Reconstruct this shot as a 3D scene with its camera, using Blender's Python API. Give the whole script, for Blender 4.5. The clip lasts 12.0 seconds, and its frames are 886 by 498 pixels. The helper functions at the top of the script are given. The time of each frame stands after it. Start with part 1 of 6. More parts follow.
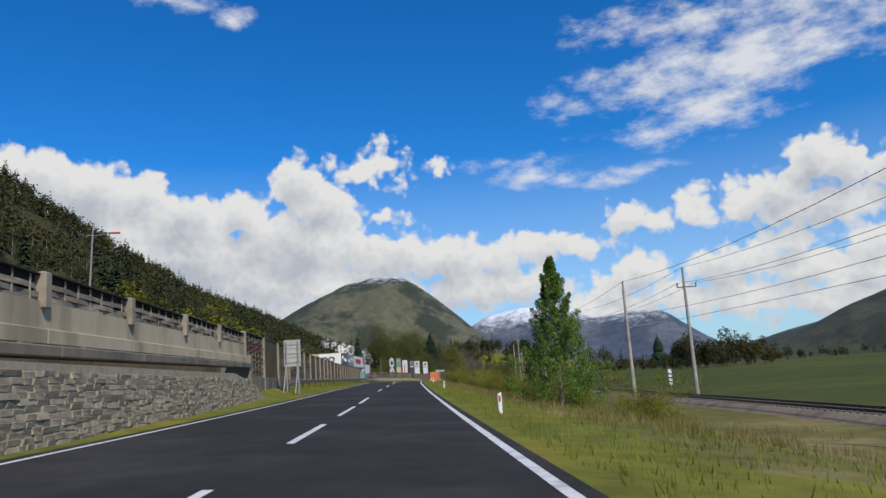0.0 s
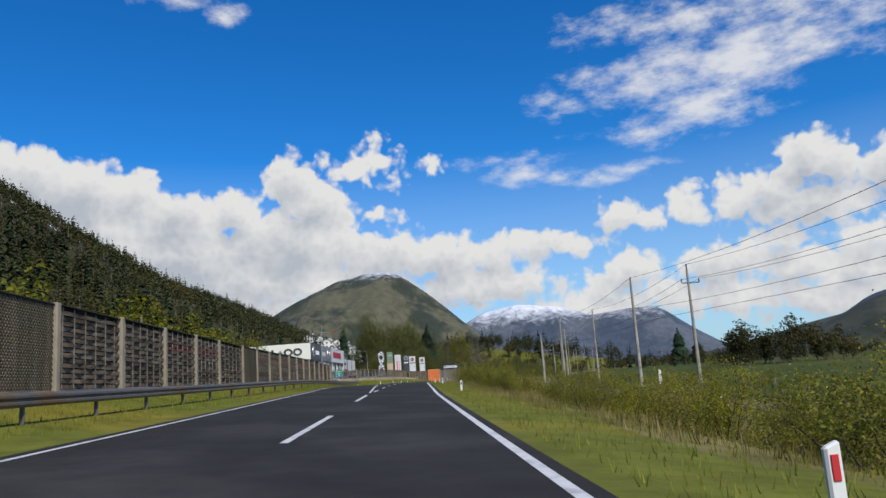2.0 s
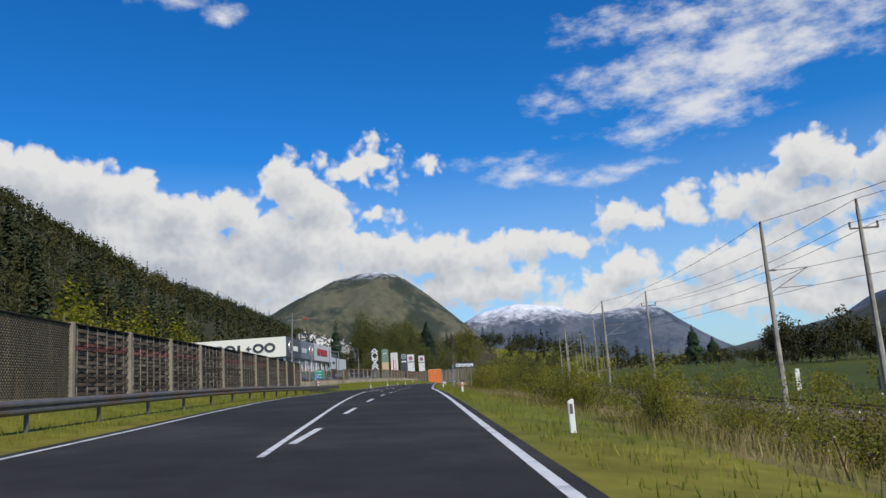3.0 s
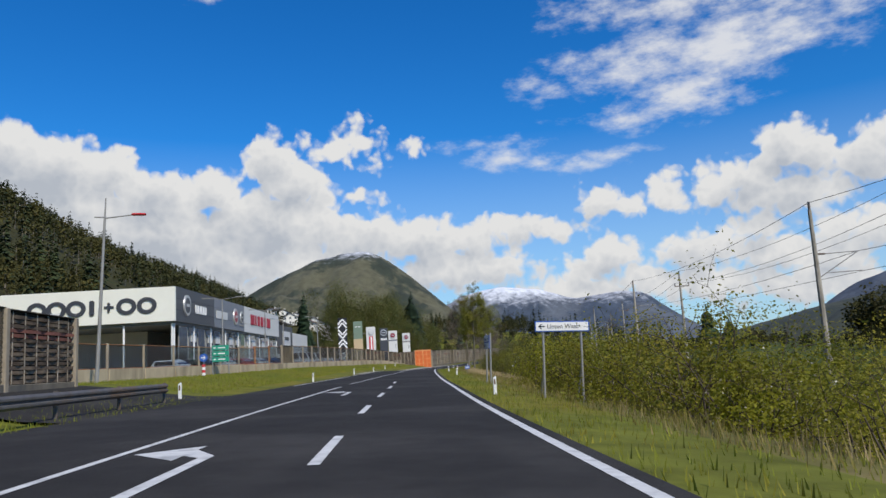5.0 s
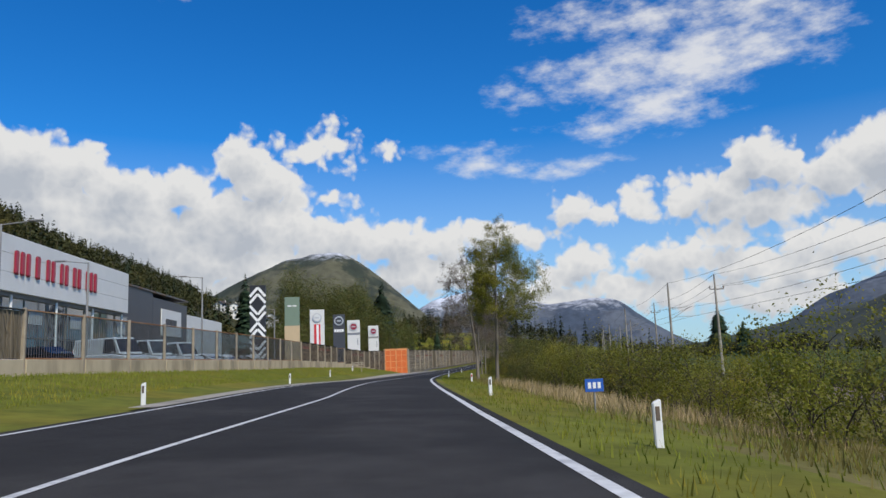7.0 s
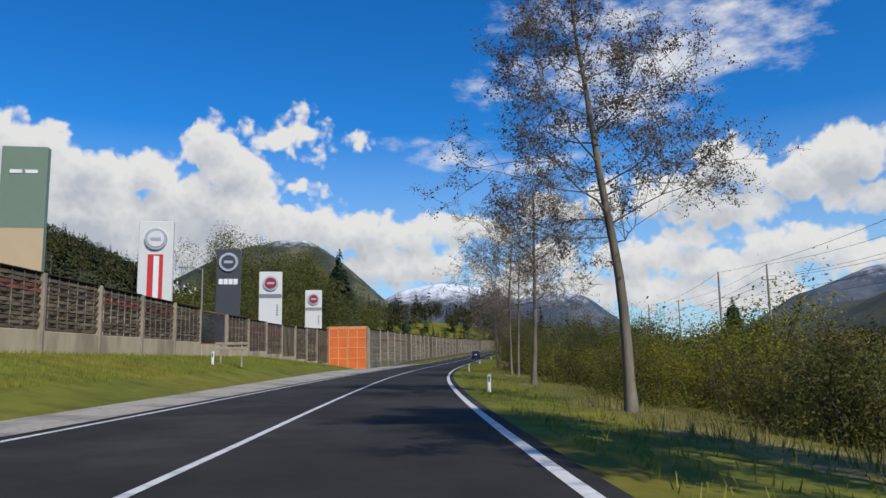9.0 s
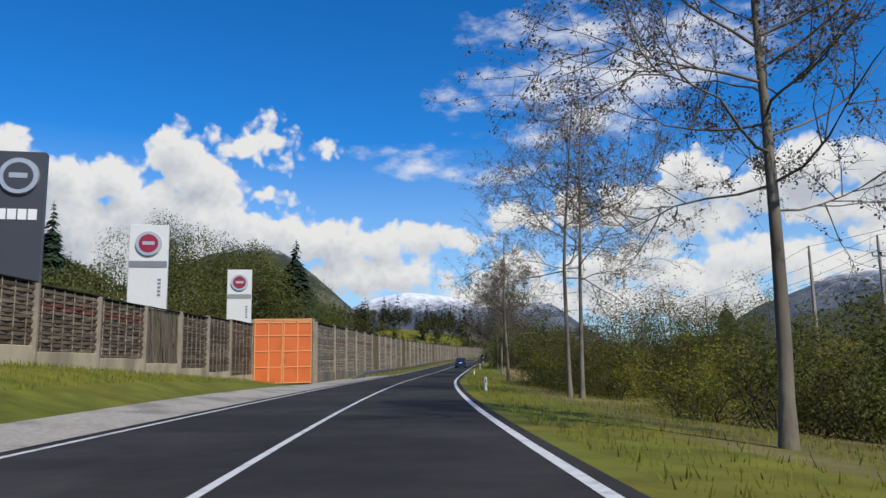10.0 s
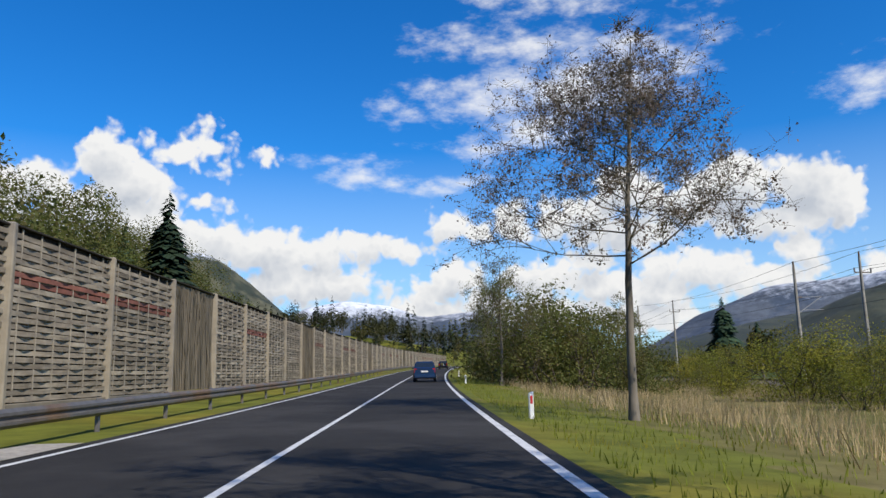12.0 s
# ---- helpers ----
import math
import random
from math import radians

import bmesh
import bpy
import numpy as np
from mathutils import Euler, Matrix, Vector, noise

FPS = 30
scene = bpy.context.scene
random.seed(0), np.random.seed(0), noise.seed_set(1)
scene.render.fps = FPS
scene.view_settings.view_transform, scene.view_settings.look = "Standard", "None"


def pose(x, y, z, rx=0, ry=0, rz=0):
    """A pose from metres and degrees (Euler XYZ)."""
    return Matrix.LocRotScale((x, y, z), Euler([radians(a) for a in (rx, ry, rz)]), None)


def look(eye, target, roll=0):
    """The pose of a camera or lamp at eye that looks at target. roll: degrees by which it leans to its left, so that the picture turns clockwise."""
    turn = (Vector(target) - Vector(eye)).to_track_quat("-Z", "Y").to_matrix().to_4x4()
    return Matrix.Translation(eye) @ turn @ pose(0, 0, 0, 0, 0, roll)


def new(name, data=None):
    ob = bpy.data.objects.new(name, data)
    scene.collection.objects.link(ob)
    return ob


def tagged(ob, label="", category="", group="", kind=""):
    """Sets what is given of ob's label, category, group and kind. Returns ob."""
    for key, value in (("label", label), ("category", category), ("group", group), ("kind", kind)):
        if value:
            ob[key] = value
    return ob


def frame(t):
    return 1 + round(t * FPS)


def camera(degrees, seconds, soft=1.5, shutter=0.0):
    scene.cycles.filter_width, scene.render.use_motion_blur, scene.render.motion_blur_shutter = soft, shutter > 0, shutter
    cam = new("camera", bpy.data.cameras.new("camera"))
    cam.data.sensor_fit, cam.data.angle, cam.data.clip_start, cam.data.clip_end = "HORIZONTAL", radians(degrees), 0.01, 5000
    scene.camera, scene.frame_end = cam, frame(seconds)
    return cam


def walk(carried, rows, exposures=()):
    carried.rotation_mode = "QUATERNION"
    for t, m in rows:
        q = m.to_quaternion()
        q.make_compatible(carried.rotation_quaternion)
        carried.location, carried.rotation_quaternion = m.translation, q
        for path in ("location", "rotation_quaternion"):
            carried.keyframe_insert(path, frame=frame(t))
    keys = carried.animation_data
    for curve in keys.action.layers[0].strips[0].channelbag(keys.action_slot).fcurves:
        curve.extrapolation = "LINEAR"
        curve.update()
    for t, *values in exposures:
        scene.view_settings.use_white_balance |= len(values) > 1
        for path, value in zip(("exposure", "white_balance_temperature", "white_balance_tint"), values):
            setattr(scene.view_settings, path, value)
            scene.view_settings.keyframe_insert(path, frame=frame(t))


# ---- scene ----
cam = camera(61.85, 12.0)
PATH = [
    (0, pose(0.00, 0.00, 1.03, 100.08, 3.87, 1.00)),
    (0.5, pose(-0.97, 14.92, 1.06, 100.14, 4.02, 0.86)),
    (1.0, pose(-1.94, 30.07, 1.29, 99.94, 4.57, 1.00)),
    (1.5, pose(-3.10, 45.28, 1.47, 99.98, 4.20, 0.67)),
    (2.0, pose(-4.02, 61.14, 1.69, 99.88, 3.94, 0.48)),
    (2.5, pose(-4.94, 77.49, 1.86, 99.90, 4.11, 0.47)),
    (4.3, pose(-7.82, 130.51, 2.53, 98.92, 3.30, -0.43)),
    (4.5, pose(-8.12, 136.43, 2.47, 98.62, 3.75, -0.64)),
    (5.0, pose(-8.81, 151.24, 2.37, 98.47, 3.27, -1.16)),
    (5.5, pose(-9.41, 166.21, 2.18, 98.90, 2.93, -1.73)),
    (6.0, pose(-9.72, 181.45, 2.33, 98.65, 2.91, -2.35)),
    (6.5, pose(-9.79, 196.75, 2.18, 98.86, 2.68, -2.83)),
    (6.7, pose(-9.79, 202.89, 2.10, 98.73, 2.58, -3.05)),
    (8.3, pose(-9.57, 253.45, 2.27, 98.78, 1.12, -5.01)),
    (8.5, pose(-9.30, 259.71, 2.22, 98.71, 1.42, -5.41)),
    (9.0, pose(-8.40, 275.34, 1.81, 98.09, 1.00, -6.17)),
    (9.5, pose(-7.67, 290.69, 1.69, 98.22, 0.99, -7.06)),
    (10.0, pose(-6.51, 305.76, 1.59, 98.76, 1.09, -8.66)),
    (10.5, pose(-4.68, 320.96, 1.52, 98.71, 1.23, -9.92)),
    (11.0, pose(-2.73, 336.23, 1.46, 98.91, 1.02, -11.30)),
    (11.5, pose(-0.42, 351.30, 1.43, 99.02, 1.02, -12.26)),
    (12.0, pose(2.33, 366.65, 1.47, 99.47, 1.22, -13.30)),
]
walk(cam, PATH, ((0.0, -0.12), (8.5, -0.12), (10.0, -0.06), (12.0, 0.12)))

# ---- sky, sun ----
SUN_EL, SUN_AZ = 45.0, 152.0   # degrees; azimuth clockwise from +y


def sky_nodes():
    world = bpy.data.worlds.new("sky")
    scene.world = world
    world.use_nodes = True
    nt = world.node_tree
    nt.nodes.clear()
    N, L = nt.nodes.new, nt.links.new

    def math_node(op, a, b=None, c=None, clamp=False):
        n = N("ShaderNodeMath")
        n.operation, n.use_clamp = op, clamp
        for i, v in enumerate((a, b, c)):
            if v is None:
                continue
            if isinstance(v, (int, float)):
                n.inputs[i].default_value = v
            else:
                L(v, n.inputs[i])
        return n.outputs[0]

    tex = N("ShaderNodeTexCoord")
    sky = N("ShaderNodeTexSky")
    sky.sky_type, sky.sun_disc = "NISHITA", False
    sky.sun_elevation, sky.sun_rotation = radians(SUN_EL), radians(SUN_AZ)
    sky.air_density, sky.dust_density, sky.ozone_density, sky.altitude = 1.0, 0.3, 3.0, 700
    sat = N("ShaderNodeHueSaturation")
    sat.inputs["Saturation"].default_value, sat.inputs["Value"].default_value = 1.35, 0.78
    L(sky.outputs[0], sat.inputs["Color"])
    tint = N("ShaderNodeMix")
    tint.data_type, tint.blend_type = "RGBA", "MULTIPLY"
    tint.inputs["Factor"].default_value, tint.inputs["B"].default_value = 1.0, (0.72, 1.58, 2.02, 1)
    L(sat.outputs[0], tint.inputs["A"])
    sep = N("ShaderNodeSeparateXYZ")
    L(tex.outputs["Generated"], sep.inputs[0])
    az = math_node("MULTIPLY", math_node("ARCTAN2", sep.outputs[0], sep.outputs[1]), 180 / math.pi)
    el = math_node("MULTIPLY", math_node("ARCSINE", sep.outputs[2]), 180 / math.pi)
    comb = N("ShaderNodeCombineXYZ")
    L(az, comb.inputs[0]), L(el, comb.inputs[1])
    ae = comb.outputs[0]

    def noise_tex(scale, detail, rough, w=0.0, src=None):
        n = N("ShaderNodeTexNoise")
        n.noise_dimensions = "4D"
        n.inputs["Scale"].default_value, n.inputs["Detail"].default_value = scale, detail
        n.inputs["Roughness"].default_value, n.inputs["W"].default_value = rough, w
        L(src or ae, n.inputs["Vector"])
        return n

    # billows: warp the coordinates before the shapes are laid out
    warp = noise_tex(0.55, 4, 0.5)
    sub = N("ShaderNodeVectorMath")
    sub.operation = "SUBTRACT"
    sub.inputs[1].default_value = (0.5, 0.5, 0.5)
    L(warp.outputs["Color"], sub.inputs[0])
    sc = N("ShaderNodeVectorMath")
    sc.operation = "MULTIPLY"
    sc.inputs[1].default_value = (2.0, 1.5, 0)
    L(sub.outputs[0], sc.inputs[0])
    add = N("ShaderNodeVectorMath")
    L(ae, add.inputs[0]), L(sc.outputs[0], add.inputs[1])
    warped = add.outputs[0]

    def puff(a, e, w, h, where):
        """How far, in degrees, a direction lies outside an oval; negative inside it."""
        s = N("ShaderNodeVectorMath")
        s.operation = "SUBTRACT"
        s.inputs[1].default_value = (a, e, 0)
        L(where, s.inputs[0])
        m = N("ShaderNodeVectorMath")
        m.operation = "MULTIPLY"
        m.inputs[1].default_value = (1 / w, 1 / h, 0)
        L(s.outputs[0], m.inputs[0])
        g = N("ShaderNodeVectorMath")
        g.operation = "LENGTH"
        L(m.outputs[0], g.inputs[0])
        return math_node("MULTIPLY", math_node("SUBTRACT", g.outputs["Value"], 1.0), min(w, h))

    def union(items, soft):
        d = items[0]
        for o in items[1:]:
            d = math_node("SMOOTH_MIN", d, o, soft)
        return d

    # heaped clouds: azimuth, elevation, half width, half height in degrees
    left_bank = ((-29.9, 14.9, 3.9, 2.5), (-34.8, 14.6, 4.6, 2.3), (-26.7, 14.3, 3.6, 2.6), (-23.1, 14.4, 2.5, 1.8), (-19.7, 12.5, 3.4, 2.3),
                 (-15.6, 13.2, 2.0, 1.9), (-20.9, 9.6, 8.3, 2.7), (-11.9, 10.7, 4.8, 2.6), (-32, 10, 8, 3.0), (-27, 12, 6, 2.4), (-15, 8, 6, 2.4), (-19, 5.5, 9, 2.6), (-7, 5.5, 6, 1.8))
    tower = ((-11.5, 15.6, 1.9, 2.1), (-9.8, 13.7, 2.7, 1.8), (-8.8, 17.0, 1.1, 0.5), (-6.4, 16.3, 1.6, 1.1), (-4.3, 16.9, 1.6, 0.6),
             (-4.5, 18.8, 0.7, 0.7), (-0.5, 16.6, 1.0, 0.7), (-3.5, 15.1, 0.5, 0.8), (-5.5, 12.8, 1.7, 0.5), (-8.1, 12.7, 1.9, 1.0))
    long_band = ((-8.4, 10.5, 4.9, 1.5), (-4.1, 9.5, 4.4, 1.8), (0.3, 9.1, 4.0, 1.8), (3.9, 9.3, 3.5, 1.2), (7.5, 9.9, 2.6, 1.0), (10.7, 9.5, 1.9, 0.8),
                 (-7.7, 7.5, 6.6, 1.7), (2.8, 6.8, 6.6, 1.5))
    right_heap = ((14.0, 11.2, 1.8, 1.2), (15.9, 10.7, 1.7, 0.8), (18.9, 11.2, 1.5, 1.3), (17.3, 10.5, 1.7, 0.6), (27.5, 13.4, 2.0, 1.9), (29.1, 12.9, 1.9, 1.6),
                  (25.1, 11.7, 3.0, 1.3), (22.9, 11.0, 2.2, 1.4), (27.3, 10.5, 4.3, 1.5), (21.6, 12.6, 1.9, 0.4), (32.6, 12.0, 2.5, 1.9), (35.6, 12.8, 2.7, 2.3),
                  (40.5, 12.3, 2.8, 2.3), (42.5, 11.2, 1.7, 1.9), (38.4, 10.3, 4.4, 1.3), (56, 12, 7, 3.0))
    low_rows = ((14.5, 7.2, 2.0, 1.3), (12.7, 5.9, 2.1, 1.0), (16.3, 5.2, 2.5, 1.2), (20.6, 6.8, 2.3, 1.4), (22.4, 7.2, 1.2, 0.9), (25.1, 7.9, 2.0, 1.0), (26.4, 6.4, 3.5, 1.3),
                (30.1, 7.5, 2.2, 1.1), (29.7, 5.5, 3.0, 1.5), (20.6, 4.6, 6.1, 1.2), (27.4, 3.8, 5.3, 1.3), (12.1, 4.4, 5.1, 1.2), (40.0, 8.0, 1.7, 1.1), (33.5, 7.0, 3.0, 1.4),
                (36.6, 6.2, 4.4, 1.0), (37.9, 4.0, 3.0, 0.8), (50, 6, 7, 2.4))
    high_veils = ((16.9, 20.6, 6.1, 2.0), (20.8, 18.3, 4.7, 1.9), (16.4, 17.0, 3.0, 0.8), (24.3, 20.8, 5.8, 2.6), (28.6, 21.7, 4.8, 2.0), (21.7, 24.5, 6.4, 1.3),
                  (14.5, 25.5, 2.7, 1.0), (27.5, 24.0, 6.9, 1.3), (10.7, 20.1, 2.3, 0.8), (32.0, 22.2, 2.3, 1.7), (20.0, 21.7, 4.3, 1.6), (24, 30, 9, 3.5), (36, 29, 6, 2.6), (44.7, 18.8, 2.6, 1.3))
    streaks = ((7.2, 16.2, 3.0, 0.35), (6.6, 15.0, 2.1, 0.7), (9.7, 14.6, 1.5, 0.45), (15.3, 14.6, 2.5, 0.55), (12.3, 14.1, 2.3, 0.45), (-16.2, 27.3, 1.4, 0.8), (-20.9, 28.2, 2.3, 0.5))

    heap = union([puff(*q, warped) for q in left_bank + tower + long_band + right_heap + low_rows], 0.5)
    lift = N("ShaderNodeVectorMath")
    lift.inputs[1].default_value = (0.5, 1.3, 0)
    L(warped, lift.inputs[0])
    above = union([puff(*q, lift.outputs[0]) for q in left_bank + tower[:2] + long_band + right_heap + low_rows], 0.5)
    # cauliflower lobes, and finer curls on them
    def lobe_tex(scale):
        n = N("ShaderNodeTexVoronoi")
        n.voronoi_dimensions, n.feature = "2D", "SMOOTH_F1"
        n.inputs["Scale"].default_value, n.inputs["Smoothness"].default_value = scale, 0.3
        L(warped, n.inputs["Vector"])
        return math_node("SUBTRACT", n.outputs["Distance"], 0.36)

    lobes = lobe_tex(0.52)
    fine = noise_tex(1.1, 6, 0.55, 3.0)
    ruffle = math_node("ADD", math_node("MULTIPLY", lobes, 1.15), math_node("MULTIPLY", lobe_tex(1.5), 0.6))
    ruffle = math_node("ADD", ruffle, math_node("MULTIPLY", math_node("SUBTRACT", fine.outputs["Fac"], 0.68), 0.9))
    hd = math_node("ADD", heap, ruffle)
    hm = N("ShaderNodeMapRange")
    hm.interpolation_type = "SMOOTHSTEP"
    for i, v in enumerate((0.30, -0.42)):
        hm.inputs[1 + i].default_value = v
    L(hd, hm.inputs[0])
    # thin high clouds: combed and full of holes
    stretch = N("ShaderNodeMapping")
    stretch.inputs["Rotation"].default_value, stretch.inputs["Scale"].default_value = (0, 0, radians(-14)), (0.55, 1.25, 1)
    L(ae, stretch.inputs["Vector"])
    wisps = noise_tex(0.62, 8, 0.62, 7.0, stretch.outputs[0])
    veil = math_node("ADD", union([puff(*q, warped) for q in high_veils], 0.6), math_node("MULTIPLY", math_node("SUBTRACT", wisps.outputs["Fac"], 0.5), 7.0))
    thin = math_node("ADD", union([puff(*q, warped) for q in streaks], 0.1), math_node("MULTIPLY", math_node("SUBTRACT", wisps.outputs["Fac"], 0.46), 2.6))
    vd = math_node("MINIMUM", veil, math_node("SUBTRACT", math_node("MULTIPLY", thin, 2.6), 0.4))
    vm = N("ShaderNodeMapRange")
    vm.interpolation_type = "SMOOTHSTEP"
    for i, v in enumerate((0.6, -2.6, 0.0, 0.88)):
        vm.inputs[1 + i].default_value = v
    L(vd, vm.inputs[0])
    # shading inside the heaps: bright crowns and rims, greyer bellies
    belly = noise_tex(0.3, 5, 0.55, 11.0)
    shade = N("ShaderNodeValToRGB")
    shade.color_ramp.elements[0].position, shade.color_ramp.elements[0].color = 0.12, (4.9, 5.3, 5.95, 1)
    shade.color_ramp.elements[1].position, shade.color_ramp.elements[1].color = 0.86, (8.25, 8.25, 8.2, 1)
    depth = N("ShaderNodeMapRange")
    for i, v in enumerate((-2.0, 0.6, 0.08, 0.98)):
        depth.inputs[1 + i].default_value = v
    L(math_node("ADD", above, math_node("MULTIPLY", ruffle, 1.1)), depth.inputs[0])
    crease = math_node("MULTIPLY", lobes, -0.45)
    rim = math_node("ADD", math_node("ADD", depth.outputs[0], crease), math_node("MULTIPLY", math_node("SUBTRACT", belly.outputs["Fac"], 0.45), 1.1))
    L(rim, shade.inputs[0])
    m1 = N("ShaderNodeMix")
    m1.data_type = "RGBA"
    L(vm.outputs[0], m1.inputs["Factor"]), L(tint.outputs["Result"], m1.inputs["A"])
    m1.inputs["B"].default_value = (8.4, 8.45, 8.6, 1)
    # pale haze low over the mountains
    hz = N("ShaderNodeMapRange")
    for i, v in enumerate((17.0, 1.0, 0.0, 0.72)):
        hz.inputs[1 + i].default_value = v
    L(el, hz.inputs[0])
    m0 = N("ShaderNodeMix")
    m0.data_type = "RGBA"
    L(hz.outputs[0], m0.inputs["Factor"]), L(m1.outputs["Result"], m0.inputs["A"])
    m0.inputs["B"].default_value = (5.2, 6.3, 7.9, 1)
    m2 = N("ShaderNodeMix")
    m2.data_type = "RGBA"
    L(hm.outputs[0], m2.inputs["Factor"]), L(m0.outputs["Result"], m2.inputs["A"]), L(shade.outputs[0], m2.inputs["B"])
    bg = N("ShaderNodeBackground")
    bg.inputs["Strength"].default_value = 0.1
    L(m2.outputs["Result"], bg.inputs["Color"])
    out = N("ShaderNodeOutputWorld")
    L(bg.outputs[0], out.inputs["Surface"])


sky_nodes()
sun = new("sun", bpy.data.lights.new("sun", "SUN"))
sun.data.energy, sun.data.angle, sun.data.color = 4.4, radians(0.53), (1.0, 0.92, 0.79)
s_az, s_el = radians(SUN_AZ), radians(SUN_EL)
sun.matrix_world = look((0, 0, 60), (-math.sin(s_az) * math.cos(s_el), -math.cos(s_az) * math.cos(s_el), 60 - math.sin(s_el)))

# ---- materials ----
def material(name, base, rough=0.7, metal=0.0, spread=0.12, scale=3.0, bump=0.0, bump_scale=40.0, second=None, second_at=0.55,
             second_scale=0.6, jitter=0.0, coat=0.0, stretch=(1, 1, 1), translucent=0.0):
    """A surface with variation at two scales: grain, and broad patches of a second colour; jitter varies object by object."""
    m = bpy.data.materials.new(name)
    m.use_nodes = True
    nt = m.node_tree
    N, L = nt.nodes.new, nt.links.new
    bsdf = nt.nodes["Principled BSDF"]
    bsdf.inputs["Roughness"].default_value, bsdf.inputs["Metallic"].default_value = rough, metal
    bsdf.inputs["Coat Weight"].default_value = coat
    bsdf.inputs["Specular IOR Level"].default_value = 0.12 if rough >= 0.85 else 0.3 if rough >= 0.6 else 0.5
    tex = N("ShaderNodeTexCoord")
    mp = N("ShaderNodeMapping")
    mp.inputs["Scale"].default_value = stretch
    geo = N("ShaderNodeNewGeometry")
    L(geo.outputs["Position"], mp.inputs["Vector"])
    n1 = N("ShaderNodeTexNoise")
    n1.inputs["Scale"].default_value, n1.inputs["Detail"].default_value, n1.inputs["Roughness"].default_value = scale, 8, 0.65
    L(mp.outputs[0], n1.inputs["Vector"])
    ramp = N("ShaderNodeMapRange")
    for i, v in enumerate((0.25, 0.75, 1 - spread, 1 + spread)):
        ramp.inputs[1 + i].default_value = v
    L(n1.outputs["Fac"], ramp.inputs[0])
    mix = N("ShaderNodeMix")
    mix.data_type = "RGBA"
    mix.inputs["A"].default_value = (*base, 1)
    mix.inputs["B"].default_value = (*(second or base), 1)
    n2 = N("ShaderNodeTexNoise")
    n2.inputs["Scale"].default_value, n2.inputs["Detail"].default_value = second_scale, 5
    L(mp.outputs[0], n2.inputs["Vector"])
    st = N("ShaderNodeMapRange")
    st.interpolation_type = "SMOOTHSTEP"
    st.inputs[1].default_value, st.inputs[2].default_value = second_at - 0.1, second_at + 0.1
    L(n2.outputs["Fac"], st.inputs[0]), L(st.outputs[0], mix.inputs["Factor"])
    hsv = N("ShaderNodeHueSaturation")
    L(mix.outputs["Result"], hsv.inputs["Color"])
    val = ramp.outputs[0]
    if jitter:
        info = N("ShaderNodeObjectInfo")
        jr = N("ShaderNodeMapRange")
        jr.inputs[3].default_value, jr.inputs[4].default_value = 1 - jitter, 1 + jitter
        L(info.outputs["Random"], jr.inputs[0])
        ji = N("ShaderNodeMapRange")
        ji.inputs[3].default_value, ji.inputs[4].default_value = 1 - jitter, 1 + jitter
        L(geo.outputs["Random Per Island"], ji.inputs[0])
        for extra in (jr, ji):
            mm = N("ShaderNodeMath")
            mm.operation = "MULTIPLY"
            L(val, mm.inputs[0]), L(extra.outputs[0], mm.inputs[1])
            val = mm.outputs[0]
    L(val, hsv.inputs["Value"])
    L(hsv.outputs[0], bsdf.inputs["Base Color"])
    if translucent:
        tr = N("ShaderNodeBsdfTranslucent")
        L(hsv.outputs[0], tr.inputs["Color"])
        ms = N("ShaderNodeMixShader")
        ms.inputs[0].default_value = translucent
        L(bsdf.outputs[0], ms.inputs[1]), L(tr.outputs[0], ms.inputs[2])
        L(ms.outputs[0], nt.nodes["Material Output"].inputs["Surface"])
    if bump:
        n3 = N("ShaderNodeTexNoise")
        n3.inputs["Scale"].default_value, n3.inputs["Detail"].default_value = bump_scale, 6
        L(mp.outputs[0], n3.inputs["Vector"])
        b = N("ShaderNodeBump")
        b.inputs["Strength"].default_value, b.inputs["Distance"].default_value = bump, 0.02
        L(n3.outputs["Fac"], b.inputs["Height"]), L(b.outputs[0], bsdf.inputs["Normal"])
    return m


ASPHALT = material("asphalt", (0.031, 0.030, 0.029), 0.95, spread=0.25, scale=1.2, bump=0.4, bump_scale=60, second=(0.046, 0.044, 0.042), second_scale=0.25)
PAINT = material("road_paint", (0.62, 0.62, 0.60), 0.6, spread=0.2, scale=6, second=(0.42, 0.42, 0.41), second_scale=2.5, second_at=0.6)
GRAVEL = material("gravel", (0.36, 0.33, 0.28), 0.95, spread=0.35, scale=9, bump=0.8, bump_scale=25, second=(0.22, 0.21, 0.18))
GRASS = material("meadow", (0.125, 0.135, 0.02), 0.95, spread=0.45, scale=0.8, bump=0.6, bump_scale=8, second=(0.17, 0.15, 0.022), second_scale=0.12)
# Far field: base colour darkened in place of a cloud's shadow.
FIELD = material("cloud_dimmed_field", (0.052, 0.068, 0.012), 0.95, spread=0.3, scale=0.15, bump=0.4, bump_scale=6, second=(0.080, 0.085, 0.016), second_scale=0.012)
ROUGH_GROUND = material("rough_meadow", (0.125, 0.115, 0.032), 0.95, spread=0.4, scale=0.9, bump=0.7, bump_scale=9, second=(0.20, 0.165, 0.065), second_scale=0.1)
YARD_PAVING = material("yard_paving", (0.24, 0.235, 0.225), 0.9, spread=0.2, scale=1.0, bump=0.3, bump_scale=30, second=(0.18, 0.18, 0.175), second_scale=0.2)
BLADE = material("grass_blade", (0.165, 0.185, 0.022), 0.8, spread=0.3, scale=0.7, second=(0.24, 0.21, 0.03), second_scale=0.3, second_at=0.6, jitter=0.25, translucent=0.3)
